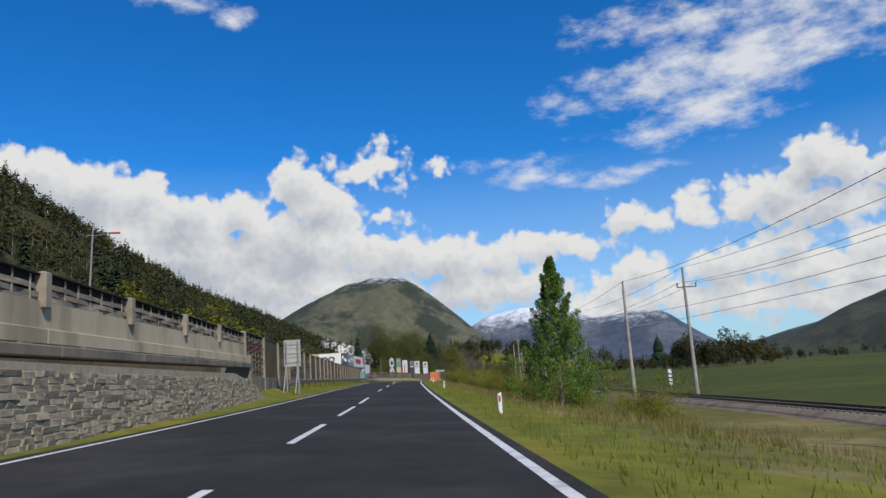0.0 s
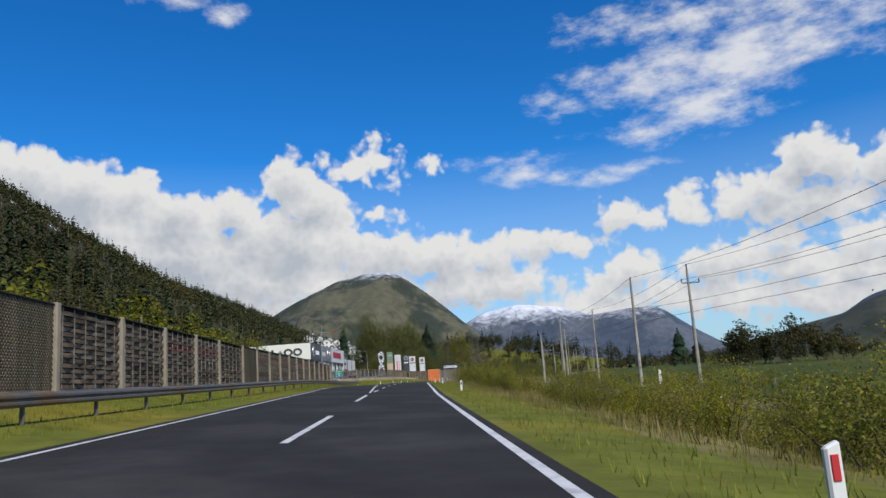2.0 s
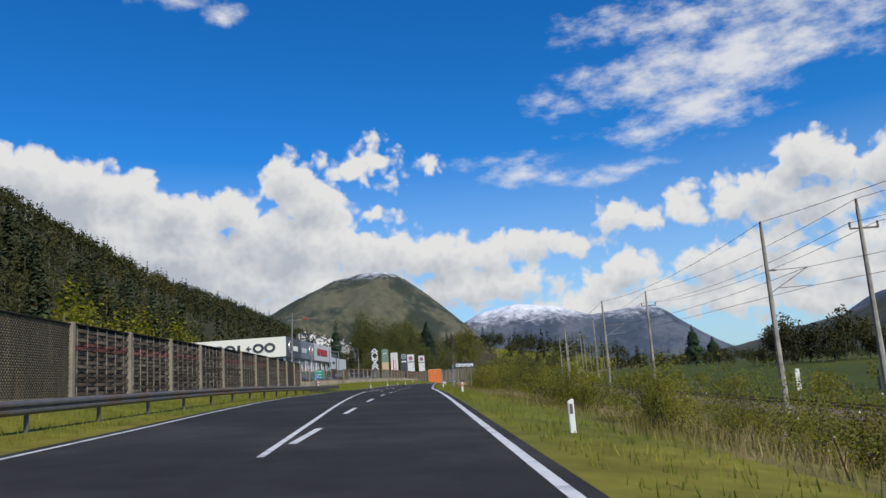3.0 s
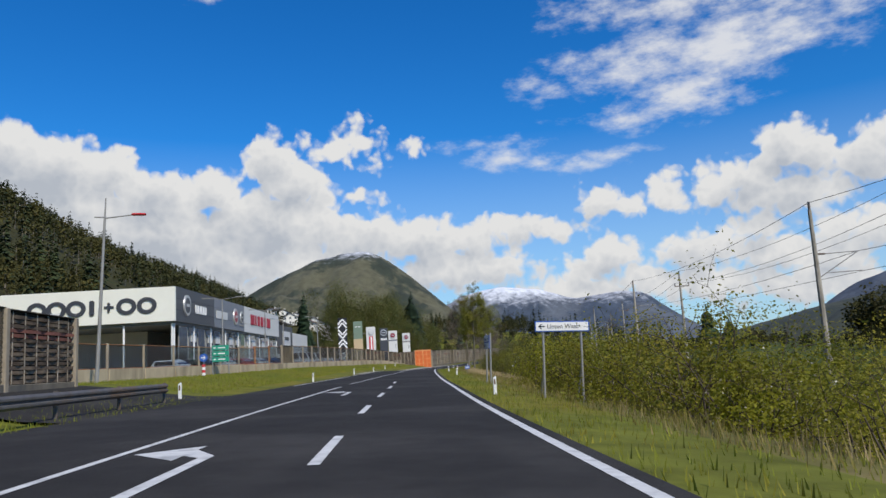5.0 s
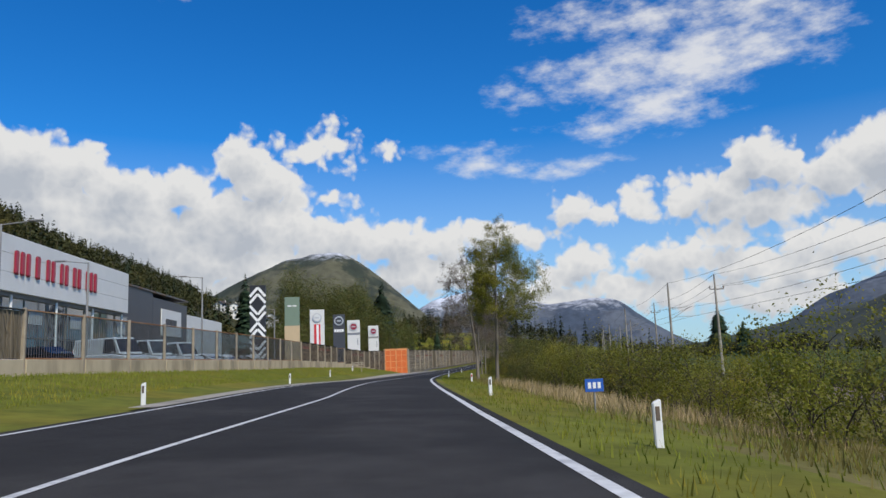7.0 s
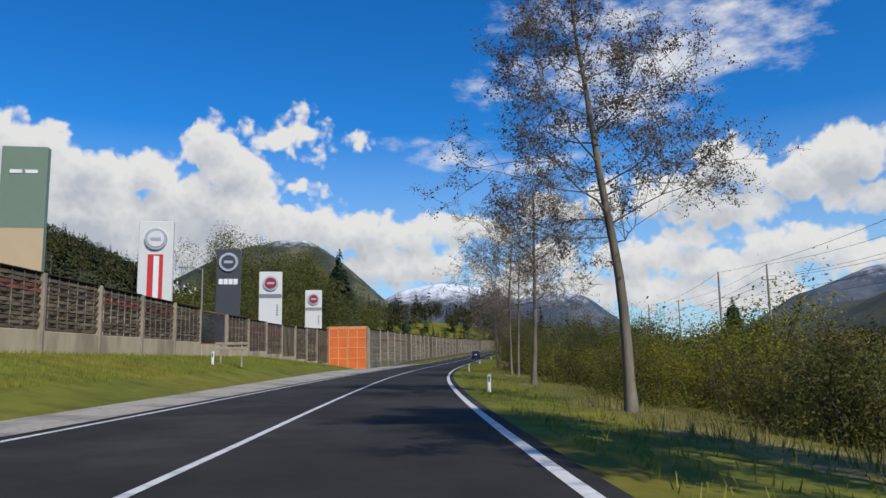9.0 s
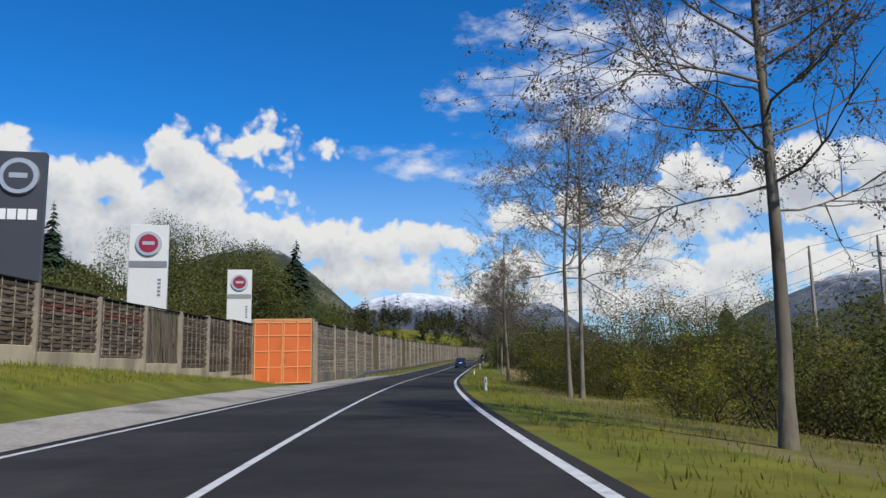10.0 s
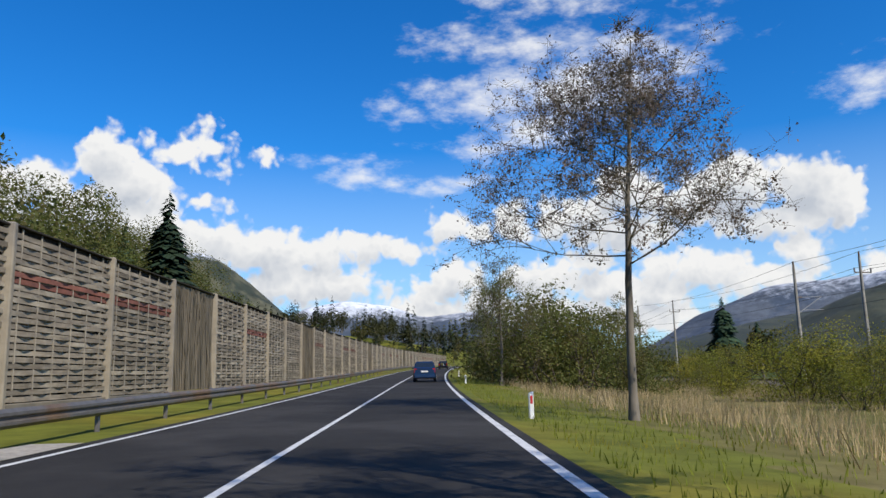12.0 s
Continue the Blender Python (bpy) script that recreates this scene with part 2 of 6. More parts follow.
ROUGH = material("rough_grass_blade", (0.20, 0.17, 0.05), 0.85, spread=0.3, scale=0.6, second=(0.33, 0.26, 0.12), second_scale=0.2, jitter=0.2, translucent=0.3)
REED = material("dry_reed", (0.50, 0.38, 0.21), 0.85, spread=0.3, scale=0.7, second=(0.28, 0.22, 0.10), jitter=0.25, translucent=0.2)
CONCRETE = material("concrete", (0.47, 0.39, 0.265), 0.9, spread=0.18, scale=1.4, bump=0.3, bump_scale=20, second=(0.30, 0.25, 0.17), second_scale=0.5, stretch=(1, 1, 0.35))
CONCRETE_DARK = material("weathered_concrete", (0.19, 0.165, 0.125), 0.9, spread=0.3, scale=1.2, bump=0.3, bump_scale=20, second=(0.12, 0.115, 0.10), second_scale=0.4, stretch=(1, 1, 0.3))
POST = material("concrete_post", (0.30, 0.255, 0.19), 0.9, spread=0.2, scale=2.5, bump=0.3, bump_scale=30, second=(0.24, 0.21, 0.17), jitter=0.08)
WOOD = material("weathered_slats", (0.120, 0.088, 0.062), 0.85, spread=0.35, scale=2.0, bump=0.3, bump_scale=18, second=(0.185, 0.145, 0.10), second_scale=0.7, jitter=0.28, stretch=(1, 1, 5))
WOOD_LIGHT = material("pale_battens", (0.30, 0.26, 0.20), 0.85, spread=0.3, scale=3, jitter=0.2)
WOOD_RED = material("red_slats", (0.19, 0.075, 0.052), 0.8, spread=0.3, scale=3, jitter=0.25)
BOARD = material("plain_boarding", (0.14, 0.12, 0.09), 0.85, spread=0.25, scale=1.2, second=(0.18, 0.15, 0.11), stretch=(3, 3, 0.4))
WOOD_PALE = material("bleached_slats", (0.21, 0.175, 0.13), 0.85, spread=0.35, scale=2.0, bump=0.3, bump_scale=18, second=(0.30, 0.255, 0.19), second_scale=0.7, jitter=0.28, stretch=(1, 1, 5))
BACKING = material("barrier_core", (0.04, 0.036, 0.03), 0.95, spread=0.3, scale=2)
STEEL = material("galvanised_steel", (0.30, 0.295, 0.28), 0.6, 0.3, spread=0.15, scale=3)
SIGN_BACK = material("aluminium_sign_back", (0.43, 0.42, 0.37), 0.6, 0.1, spread=0.12, scale=2.5, second=(0.36, 0.35, 0.31))
STRIPE = material("etched_stripe", (0.12, 0.10, 0.10), 0.6, spread=0.1)
STEEL_DARK = material("dull_steel", (0.16, 0.15, 0.14), 0.6, 0.5, spread=0.25, scale=3, second=(0.20, 0.13, 0.08))
RUST = material("rusty_post", (0.30, 0.14, 0.06), 0.75, 0.2, spread=0.3, scale=4, second=(0.36, 0.22, 0.12))
WHITE = material("white_paint", (0.78, 0.78, 0.76), 0.5, spread=0.05, scale=1.5)
CREAM = material("cream_panel", (0.80, 0.79, 0.69), 0.45, spread=0.04, scale=0.5)
GREY_PANEL = material("grey_panel", (0.19, 0.205, 0.23), 0.5, spread=0.06, scale=0.6)
DARK_PANEL = material("anthracite_panel", (0.052, 0.056, 0.065), 0.45, spread=0.08, scale=0.6)
LIGHT_PANEL = material("pale_grey_panel", (0.66, 0.66, 0.63), 0.5, spread=0.05, scale=0.6)
BLACK = material("black_trim", (0.02, 0.02, 0.022), 0.45, spread=0.1)
RED = material("red_paint", (0.55, 0.035, 0.04), 0.45, spread=0.08)
DARK_RED = material("deep_red_enamel", (0.30, 0.02, 0.04), 0.35, spread=0.08)
GREEN_SIGN = material("green_sign", (0.01, 0.28, 0.18), 0.45, spread=0.06)
SAGE = material("sage_panel", (0.17, 0.235, 0.17), 0.5, spread=0.06, scale=0.7)
SAND = material("sand_panel", (0.52, 0.40, 0.24), 0.55, spread=0.06, scale=0.7)
CHROME = material("chrome", (0.56, 0.56, 0.55), 0.35, 0.5, spread=0.08)
ORANGE = material("orange_gate_sheet", (0.68, 0.155, 0.035), 0.5, spread=0.07, scale=0.8, second=(0.62, 0.135, 0.03))
ORANGE_DARK = material("orange_gate_frame", (0.76, 0.33, 0.12), 0.5, spread=0.1)
BLUE_SIGN = material("blue_sign", (0.02, 0.10, 0.42), 0.45, spread=0.06)
STONE = material("quarry_stone", (0.28, 0.24, 0.17), 0.92, spread=0.3, scale=2.6, bump=0.9, bump_scale=11, second=(0.25, 0.21, 0.15), second_scale=0.9, jitter=0.08)
MORTAR = material("mortar", (0.29, 0.245, 0.175), 0.95, spread=0.3, scale=4, bump=0.6, bump_scale=12)
BARK = material("grey_bark", (0.20, 0.175, 0.14), 0.9, spread=0.35, scale=3, bump=0.6, bump_scale=14, second=(0.11, 0.095, 0.075), second_scale=1.5, stretch=(1, 1, 0.4))
TWIG = material("twig_bark", (0.085, 0.068, 0.055), 0.9, spread=0.3, scale=3)
LEAF = material("spring_leaves", (0.115, 0.13, 0.03), 0.65, spread=0.3, scale=0.9, second=(0.15, 0.125, 0.04), jitter=0.16, translucent=0.5)
LEAF_BUD = material("budding_leaves", (0.19, 0.14, 0.11), 0.7, spread=0.3, scale=0.9, second=(0.13, 0.11, 0.05), jitter=0.3, translucent=0.3)
LEAF_DARK = material("poplar_leaves", (0.16, 0.27, 0.045), 0.6, spread=0.3, scale=0.9, second=(0.20, 0.30, 0.05), jitter=0.16, translucent=0.4)
LEAF_BUSH = material("bush_leaves", (0.20, 0.205, 0.026), 0.65, spread=0.35, scale=0.35, second=(0.29, 0.255, 0.03), second_scale=0.15, jitter=0.16, translucent=0.5)
LEAF_YELLOW = material("yellow_green_leaves", (0.27, 0.265, 0.018), 0.65, spread=0.3, scale=0.5, second=(0.20, 0.19, 0.02), jitter=0.16, translucent=0.5)
BLOSSOM = material("pale_blossom", (0.62, 0.60, 0.48), 0.7, spread=0.1, jitter=0.15, translucent=0.3)
NEEDLE = material("spruce_needles", (0.0252, 0.0476, 0.0224), 0.75, spread=0.3, scale=1, jitter=0.25)
FOREST = material("forest_crowns", (0.050, 0.052, 0.020), 0.85, spread=0.4, scale=0.5, second=(0.088, 0.076, 0.022), second_scale=0.02, second_at=0.57, jitter=0.2, translucent=0.2)
FOREST_DARK = material("conifer_crowns", (0.026, 0.036, 0.0182), 0.85, spread=0.4, scale=0.5, second=(0.042, 0.056, 0.0224), second_scale=0.02, jitter=0.35)
FOREST_FLOOR = material("forest_floor", (0.045, 0.045, 0.02), 0.95, spread=0.4, scale=0.2, second=(0.06, 0.06, 0.02), second_scale=0.03)
RAIL = material("rail_steel", (0.12, 0.085, 0.065), 0.55, 0.5, spread=0.25)
SLEEPER = material("sleeper", (0.11, 0.10, 0.09), 0.9, spread=0.3)
BALLAST = material("ballast", (0.24, 0.19, 0.14), 0.95, spread=0.4, scale=7, bump=0.9, bump_scale=18, second=(0.16, 0.13, 0.10))
POLE = material("pole_concrete", (0.36, 0.33, 0.28), 0.9, spread=0.25, scale=2, second=(0.26, 0.24, 0.20), jitter=0.1)
WIRE = material("wire", (0.03, 0.03, 0.035), 0.5, 0.5)
PLASTER = material("house_plaster", (0.74, 0.72, 0.66), 0.9, spread=0.06, scale=0.6, jitter=0.06)
ROOF = material("roof_tiles", (0.085, 0.07, 0.062), 0.85, spread=0.25, scale=1.5, jitter=0.3)
CAR_BLUE = material("dark_blue_car_paint", (0.012, 0.04, 0.11), 0.25, 0.3, spread=0.04, coat=1.0)
CAR_BLACK = material("black_car_paint", (0.012, 0.012, 0.014), 0.25, 0.2, spread=0.04, coat=1.0)
CAR_WHITE = material("white_car_paint", (0.72, 0.73, 0.74), 0.3, 0.0, spread=0.03, coat=1.0)
CAR_RED = material("red_car_paint", (0.42, 0.02, 0.02), 0.28, 0.1, spread=0.04, coat=1.0)
TYRE = material("tyre_rubber", (0.02, 0.02, 0.02), 0.85)
LAMP_RED = material("tail_lamp", (0.35, 0.01, 0.01), 0.25, coat=1.0)
GLASS_DARK = material("tinted_glass", (0.02, 0.026, 0.032), 0.06, 0.0, spread=0.05, coat=0.6)
MIRROR_GLASS = material("showroom_glass", (0.15, 0.17, 0.19), 0.06, 0.6, spread=0.05, coat=0.8)


def clear_glass(name, tint):
    m = bpy.data.materials.new(name)
    m.use_nodes = True
    nt = m.node_tree
    nt.nodes.clear()
    t, g, mx = nt.nodes.new("ShaderNodeBsdfTransparent"), nt.nodes.new("ShaderNodeBsdfGlossy"), nt.nodes.new("ShaderNodeMixShader")
    fr, out = nt.nodes.new("ShaderNodeMath"), nt.nodes.new("ShaderNodeOutputMaterial")
    lw = nt.nodes.new("ShaderNodeLayerWeight")
    fr.operation = "POWER"
    fr.inputs[1].default_value = 6.0
    nt.links.new(lw.outputs["Facing"], fr.inputs[0])
    t.inputs[0].default_value = (*tint, 1)
    g.inputs["Roughness"].default_value = 0.03
    nt.links.new(fr.outputs[0], mx.inputs[0]), nt.links.new(t.outputs[0], mx.inputs[1]), nt.links.new(g.outputs[0], mx.inputs[2])
    nt.links.new(mx.outputs[0], out.inputs[0])
    return m


PANE = clear_glass("clear_pane", (0.66, 0.72, 0.74))


def mountain_material(name, low, high, snow_from, snow_to, patch_scale):
    """Slopes in two tones, such as woods and pasture, with snow that sets in with height."""
    m = bpy.data.materials.new(name)
    m.use_nodes = True
    nt = m.node_tree
    N, L = nt.nodes.new, nt.links.new
    bsdf = nt.nodes["Principled BSDF"]
    bsdf.inputs["Roughness"].default_value = 1.0
    geo = N("ShaderNodeNewGeometry")
    sep = N("ShaderNodeSeparateXYZ")
    L(geo.outputs["Position"], sep.inputs[0])
    n1, n2 = N("ShaderNodeTexNoise"), N("ShaderNodeTexNoise")
    for n, s in ((n1, patch_scale), (n2, patch_scale * 6)):
        n.inputs["Scale"].default_value, n.inputs["Detail"].default_value, n.inputs["Roughness"].default_value = s, 10, 0.65
        L(geo.outputs["Position"], n.inputs["Vector"])
    r = N("ShaderNodeMapRange")
    r.interpolation_type = "SMOOTHSTEP"
    r.inputs[1].default_value, r.inputs[2].default_value = 0.44, 0.57
    L(n1.outputs["Fac"], r.inputs[0])
    mix = N("ShaderNodeMix")
    mix.data_type = "RGBA"
    mix.inputs["A"].default_value, mix.inputs["B"].default_value = (*low, 1), (*high, 1)
    L(r.outputs[0], mix.inputs["Factor"])
    grain = N("ShaderNodeMapRange")
    for i, v in enumerate((0.3, 0.7, 0.72, 1.26)):
        grain.inputs[1 + i].default_value = v
    L(n2.outputs["Fac"], grain.inputs[0])
    hs = N("ShaderNodeHueSaturation")
    L(mix.outputs["Result"], hs.inputs["Color"]), L(grain.outputs[0], hs.inputs["Value"])
    hgt = N("ShaderNodeMath")
    hgt.operation = "MULTIPLY_ADD"
    hgt.inputs[1].default_value = (snow_to - snow_from) * 1.6
    L(n2.outputs["Fac"], hgt.inputs[0]), L(sep.outputs[2], hgt.inputs[2])
    sn = N("ShaderNodeMapRange")
    sn.interpolation_type = "SMOOTHSTEP"
    off = (snow_to - snow_from) * 0.8
    sn.inputs[1].default_value, sn.inputs[2].default_value = snow_from + off, snow_to + off
    L(hgt.outputs[0], sn.inputs[0])
    sm = N("ShaderNodeMix")
    sm.data_type = "RGBA"
    sm.inputs["B"].default_value = (0.72, 0.74, 0.78, 1)
    L(sn.outputs[0], sm.inputs["Factor"]), L(hs.outputs[0], sm.inputs["A"])
    L(sm.outputs["Result"], bsdf.inputs["Base Color"])
    return m

# ---- helpers for building ----
def mesh_of(bm, name):
    me = bpy.data.meshes.new(name)
    bm.to_mesh(me)
    bm.free()
    return me


def part(name, bm, mat, parent=None, label="", smooth=False):
    """Link a bmesh as one mesh object, under a thing or a part when parent is given."""
    me = bm if isinstance(bm, bpy.types.Mesh) else mesh_of(bm, name)
    if mat and not me.materials:
        me.materials.append(mat)
    if smooth:
        for p in me.polygons:
            p.use_smooth = True
    ob = new(name, me)
    if parent:
        ob.parent = parent
    if label:
        ob["label"] = label
    return ob


def thing(name, label, category, at=None, group="", kind=""):
    ob = new(name)
    ob.empty_display_size = 0.3
    if at is not None:
        ob.matrix_basis = at
    return tagged(ob, label, category, group, kind)


def box(bm, size, at=(0, 0, 0), turn=None, bevel=0.0):
    """A box of that size round the point at, its edges broken by bevel."""
    m = Matrix.Translation(at)
    if turn is not None:
        m = m @ turn
    made = bmesh.ops.create_cube(bm, size=1, matrix=m @ Matrix.Diagonal((*size, 1)))
    if bevel:
        edges = list({e for v in made["verts"] for e in v.link_edges})
        bmesh.ops.bevel(bm, geom=edges, offset=bevel, segments=1, affect="EDGES")
    return bm


def cyl(bm, r1, r2, a, b, n=10, caps=True):
    """A tapered round bar from a to b."""
    a, b = Vector(a), Vector(b)
    d = b - a
    m = Matrix.Translation((a + b) / 2) @ d.to_track_quat("Z", "Y").to_matrix().to_4x4()
    bmesh.ops.create_cone(bm, cap_ends=caps, segments=n, radius1=r1, radius2=r2, depth=d.length, matrix=m)
    return bm


def new_bm():
    return bmesh.new()


def rotz(deg):
    return Matrix.Rotation(radians(deg), 4, "Z")


def faces_mesh(name, verts, faces):
    me = bpy.data.meshes.new(name)
    me.from_pydata(verts, [], faces)
    me.update()
    return me


# ---- the lie of the land ----
LANE_Y = (-400, -60, 0, 30, 61, 90, 130, 165, 200, 255, 290, 320, 350, 366, 395, 423, 450, 480, 520, 600, 900)
LANE_X = (28, 4.2, 0, -1.95, -4.0, -5.65, -7.8, -9.35, -9.8, -9.55, -7.65, -4.9, -0.65, 2.3, 8.3, 14.4, 20.8, 28.5, 39.5, 66, 180)
LANE_Z = (-2.5, -0.45, -0.1, 0.12, 0.55, 0.85, 1.35, 1.2, 1.05, 1.1, 0.62, 0.42, 0.33, 0.33, 0.45, 0.75, 1.2, 1.7, 2.3, 3.3, 4.0)
BANK_Y, BANK = (0, 100, 150, 240, 285, 900), (0.05, 0.045, 0.03, 0.03, 0.012, 0.012)


def smooth_interp(y, ys, vs):
    """A curve without kinks through the knots: the mean of the plain course over a stretch either side."""
    y = np.asarray(y, float)
    return sum(np.interp(y + d, ys, vs) for d in (-12, -8, -4, 0, 4, 8, 12)) / 7


def lane_x(y):
    return smooth_interp(y, LANE_Y, LANE_X)


def lane_z(y):
    return smooth_interp(y, LANE_Y, LANE_Z)


def bank(y):
    return np.interp(y, BANK_Y, BANK)


EDGE_Y = (-400, 100, 128, 150, 190, 228, 280, 900)
RIGHT = (1.5, 1.5, 1.8, 2.0, 2.0, 1.6, 1.45, 1.5)
DASH = (-2.15, -2.15, -1.6, -1.1, -1.1, -1.6, -2.1, -2.1)
LEFT_Y = (-400, 70, 110, 150, 165, 205, 235, 285, 900)
LEFT = (-5.9, -5.9, -6.4, -7.4, -7.6, -7.0, -6.0, -5.4, -5.4)


def right_edge(y):
    return np.interp(y, EDGE_Y, RIGHT)


def left_edge(y):
    return np.interp(y, LEFT_Y, LEFT)


def road_z(y, off):
    return lane_z(y) - bank(y) * off


HILL_Y = (-400, 0, 400, 560, 700, 1000, 1400, 1800)
HILL_H = (150, 150, 140, 112, 98, 100, 80, 20)


def ground_z(x, y):
    """Height of the land: the road's bed, banks either side, the meadow, and the wooded slope."""
    x, y = np.asarray(x, float), np.asarray(y, float)
    off = x - lane_x(y)
    le, re = left_edge(y) - 0.6, right_edge(y) + 0.55
    near = np.interp(np.clip(y, -200, 700), (-200, 700), (0, 0)) + lane_z(y)
    inside = road_z(y, np.clip(off, le, re)) - 0.07
    # right: a soft fall to the meadow
    dr = np.clip(off - re, 0, None)
    low = np.interp(y, (0, 200, 300, 420, 900), (-2.6, -1.6, -1.2, -0.6, -0.5))
    k = np.clip(dr / 16.0, 0, 1)
    k = k * k * (3 - 2 * k)
    right = inside + (low - inside) * k - 0.1 * np.clip(dr / 1.5, 0, 1)
    # left: a verge that rises to the foot of the barriers
    dl = np.clip(le - off, 0, None)
    rise = np.interp(y, (0, 45, 110, 180, 215, 260, 300, 330, 345, 357, 366, 374, 386, 600), (1.0, 1.1, 0.85, 0.85, 0.9, 1.15, 1.6, 1.4, 0.7, -0.1, -0.38, -0.2, 0.1, 0.3))
    run = np.interp(y, (0, 45, 180, 215, 300, 345, 372, 600), (5, 5, 6.5, 9.5, 8.5, 5.5, 4, 4))
    kl = np.clip(dl / run, 0, 1)
    left = inside + rise * kl * kl * (3 - 2 * kl)
    # the wooded slope
    hill = np.interp(y, HILL_Y, HILL_H)
    d = np.clip((-55 - x) / 210, 0, 1)
    slope = hill * (d ** 1.15) - 25 * np.clip((-265 - x) / 300, 0, 1)
    mound = 13 * np.exp(-(((x + 88) / 48) ** 2 + ((y - 665) / 70) ** 2))
    left = left + (slope + mound) * np.clip(dl / 12 - 0.7, 0, 1)
    z = np.where(off > re, right, np.where(off < le, left, inside))
    z = z + 27 * np.exp(-(((x - 25) / 120) ** 2 + ((y - 880) / 75) ** 2))
    # far away the valley floor is level
    far = np.clip((np.hypot(x, y - 200) - 900) / 900, 0, 1)
    return z * (1 - far) + (-1.0) * far


def axis(dense, a, b, far, ratio=1.25):
    pts = list(np.arange(a, b + 1e-6, dense))
    step, v = dense, b
    while v < far:
        step *= ratio
        v += step
        pts.append(v)
    step, v = dense, a
    while v > -far:
        step *= ratio
        v -= step
        pts.insert(0, v)
    return np.array(pts)


def grid_mesh(name, xs, ys, zfun):
    X, Y = np.meshgrid(xs, ys)
    Z = zfun(X, Y)
    nx, ny = len(xs), len(ys)
    verts = np.stack([X.ravel(), Y.ravel(), Z.ravel()], 1)
    i = np.arange(nx * ny).reshape(ny, nx)
    f = np.stack([i[:-1, :-1].ravel(), i[:-1, 1:].ravel(), i[1:, 1:].ravel(), i[1:, :-1].ravel()], 1)
    me = faces_mesh(name, verts.tolist(), f.tolist())
    for p in me.polygons:
        p.use_smooth = True
    return me


gx = np.unique(np.concatenate([np.arange(-32, 40, 1.0), axis(6, -300, 120, 4600)]))
gy = np.unique(np.concatenate([np.arange(-30, 520, 5.0), axis(8, -120, 700, 4600)]))
ground = part("ground", grid_mesh("ground", gx, gy, lambda x, y: ground_z(x, y) + 0.0), GRASS)
for mat in (FIELD, FOREST_FLOOR, ROUGH_GROUND):
    ground.data.materials.append(mat)
for p in ground.data.polygons:
    c = p.center
    o = c.x - float(np.interp(c.y, LANE_Y, LANE_X))
    rail = float(np.interp(c.y, (0, 200, 312, 370, 428, 490), (24, 30, 34, 48, 42, 44)))
    p.material_index = 1 if o > rail else 2 if c.x < -56 and c.y > -200 else 3 if o > 5.2 else 0
tagged(ground, "green valley floor of meadow and grassy verges", "ground", kind="structure")


# ---- the road ----
def strip(ys, offs_a, offs_b, lift):
    """A ribbon along the road between two offsets from the lane."""
    ys = np.asarray(ys, float)
    vs, fs = [], []
    for y, a, b in zip(ys, offs_a, offs_b):
        for o in (a, b):
            vs.append((float(lane_x(y) + o), float(y), float(road_z(y, o) + lift)))
    for i in range(len(ys) - 1):
        fs.append((2 * i, 2 * i + 1, 2 * i + 3, 2 * i + 2))
    return vs, fs


ry = np.arange(-120, 700, 2.5)
road = part("road", faces_mesh("road", *strip(ry, left_edge(ry) - 0.35, right_edge(ry) + 0.3, 0.0)), ASPHALT)
tagged(road, "dark grey asphalt country road with white markings", "road", kind="structure")


def marking(name, y0, y1, off, width, label):
    ys = np.arange(y0, y1 + 0.01, 2.0 if y1 - y0 > 8 else (y1 - y0) / 3)
    o = off(ys)
    ob = part(name, faces_mesh(name, *strip(ys, o - width / 2, o + width / 2, 0.006)), PAINT, road, label)
    return ob


marking("edge_line", -120, 690, lambda y: right_edge(y) - 0.0, 0.16, "solid white edge line")
marking("edge_line", -120, 158, lambda y: left_edge(y), 0.12, "solid white edge line")
marking("edge_line", 196, 690, lambda y: left_edge(y), 0.12, "solid white edge line")

# ---- mountains ----
def mountain(name, az, dist, width, height, depth, shape, mat, label, n=70, rough=0.018, seed=0, at=None):
    """A massif across the view at an azimuth; shape gives its crest from 0 to 1 across the width."""
    a = radians(az)
    c = Vector((math.sin(a) * dist, math.cos(a) * dist, 0))
    if at:
        c = Vector((*at, 0))
    u, v = Vector((math.cos(a), -math.sin(a), 0)), Vector((math.sin(a), math.cos(a), 0))
    sx, sy = [p[0] for p in shape], [p[1] for p in shape]
    vs, fs = [], []
    m = 34
    for j in range(m + 1):
        t = j / m * 2 - 1
        for i in range(n + 1):
            s = i / n
            crest = sum(np.interp(s + d, sx, sy) for d in (-0.012, 0, 0.012)) / 3
            p = c + u * ((s - 0.5) * width) + v * (t * depth)
            fold = noise.fractal(Vector((p.x, p.y, seed)) * (6.0 / width), 0.8, 2.1, 7)
            z = height * crest * (1 - abs(t) ** 1.35) * (1 + 0.24 * fold * (abs(t) * 1.6 + 0.02)) + height * rough * fold * crest
            vs.append((p.x, p.y, z - 6 if z > 0 else -6))
    for j in range(m):
        for i in range(n):
            q = j * (n + 1) + i
            fs.append((q, q + 1, q + n + 2, q + n + 1))
    me = faces_mesh(name, vs, fs)
    ob = part(name, me, mat, smooth=True)
    return tagged(ob, label, "mountain", kind="structure")


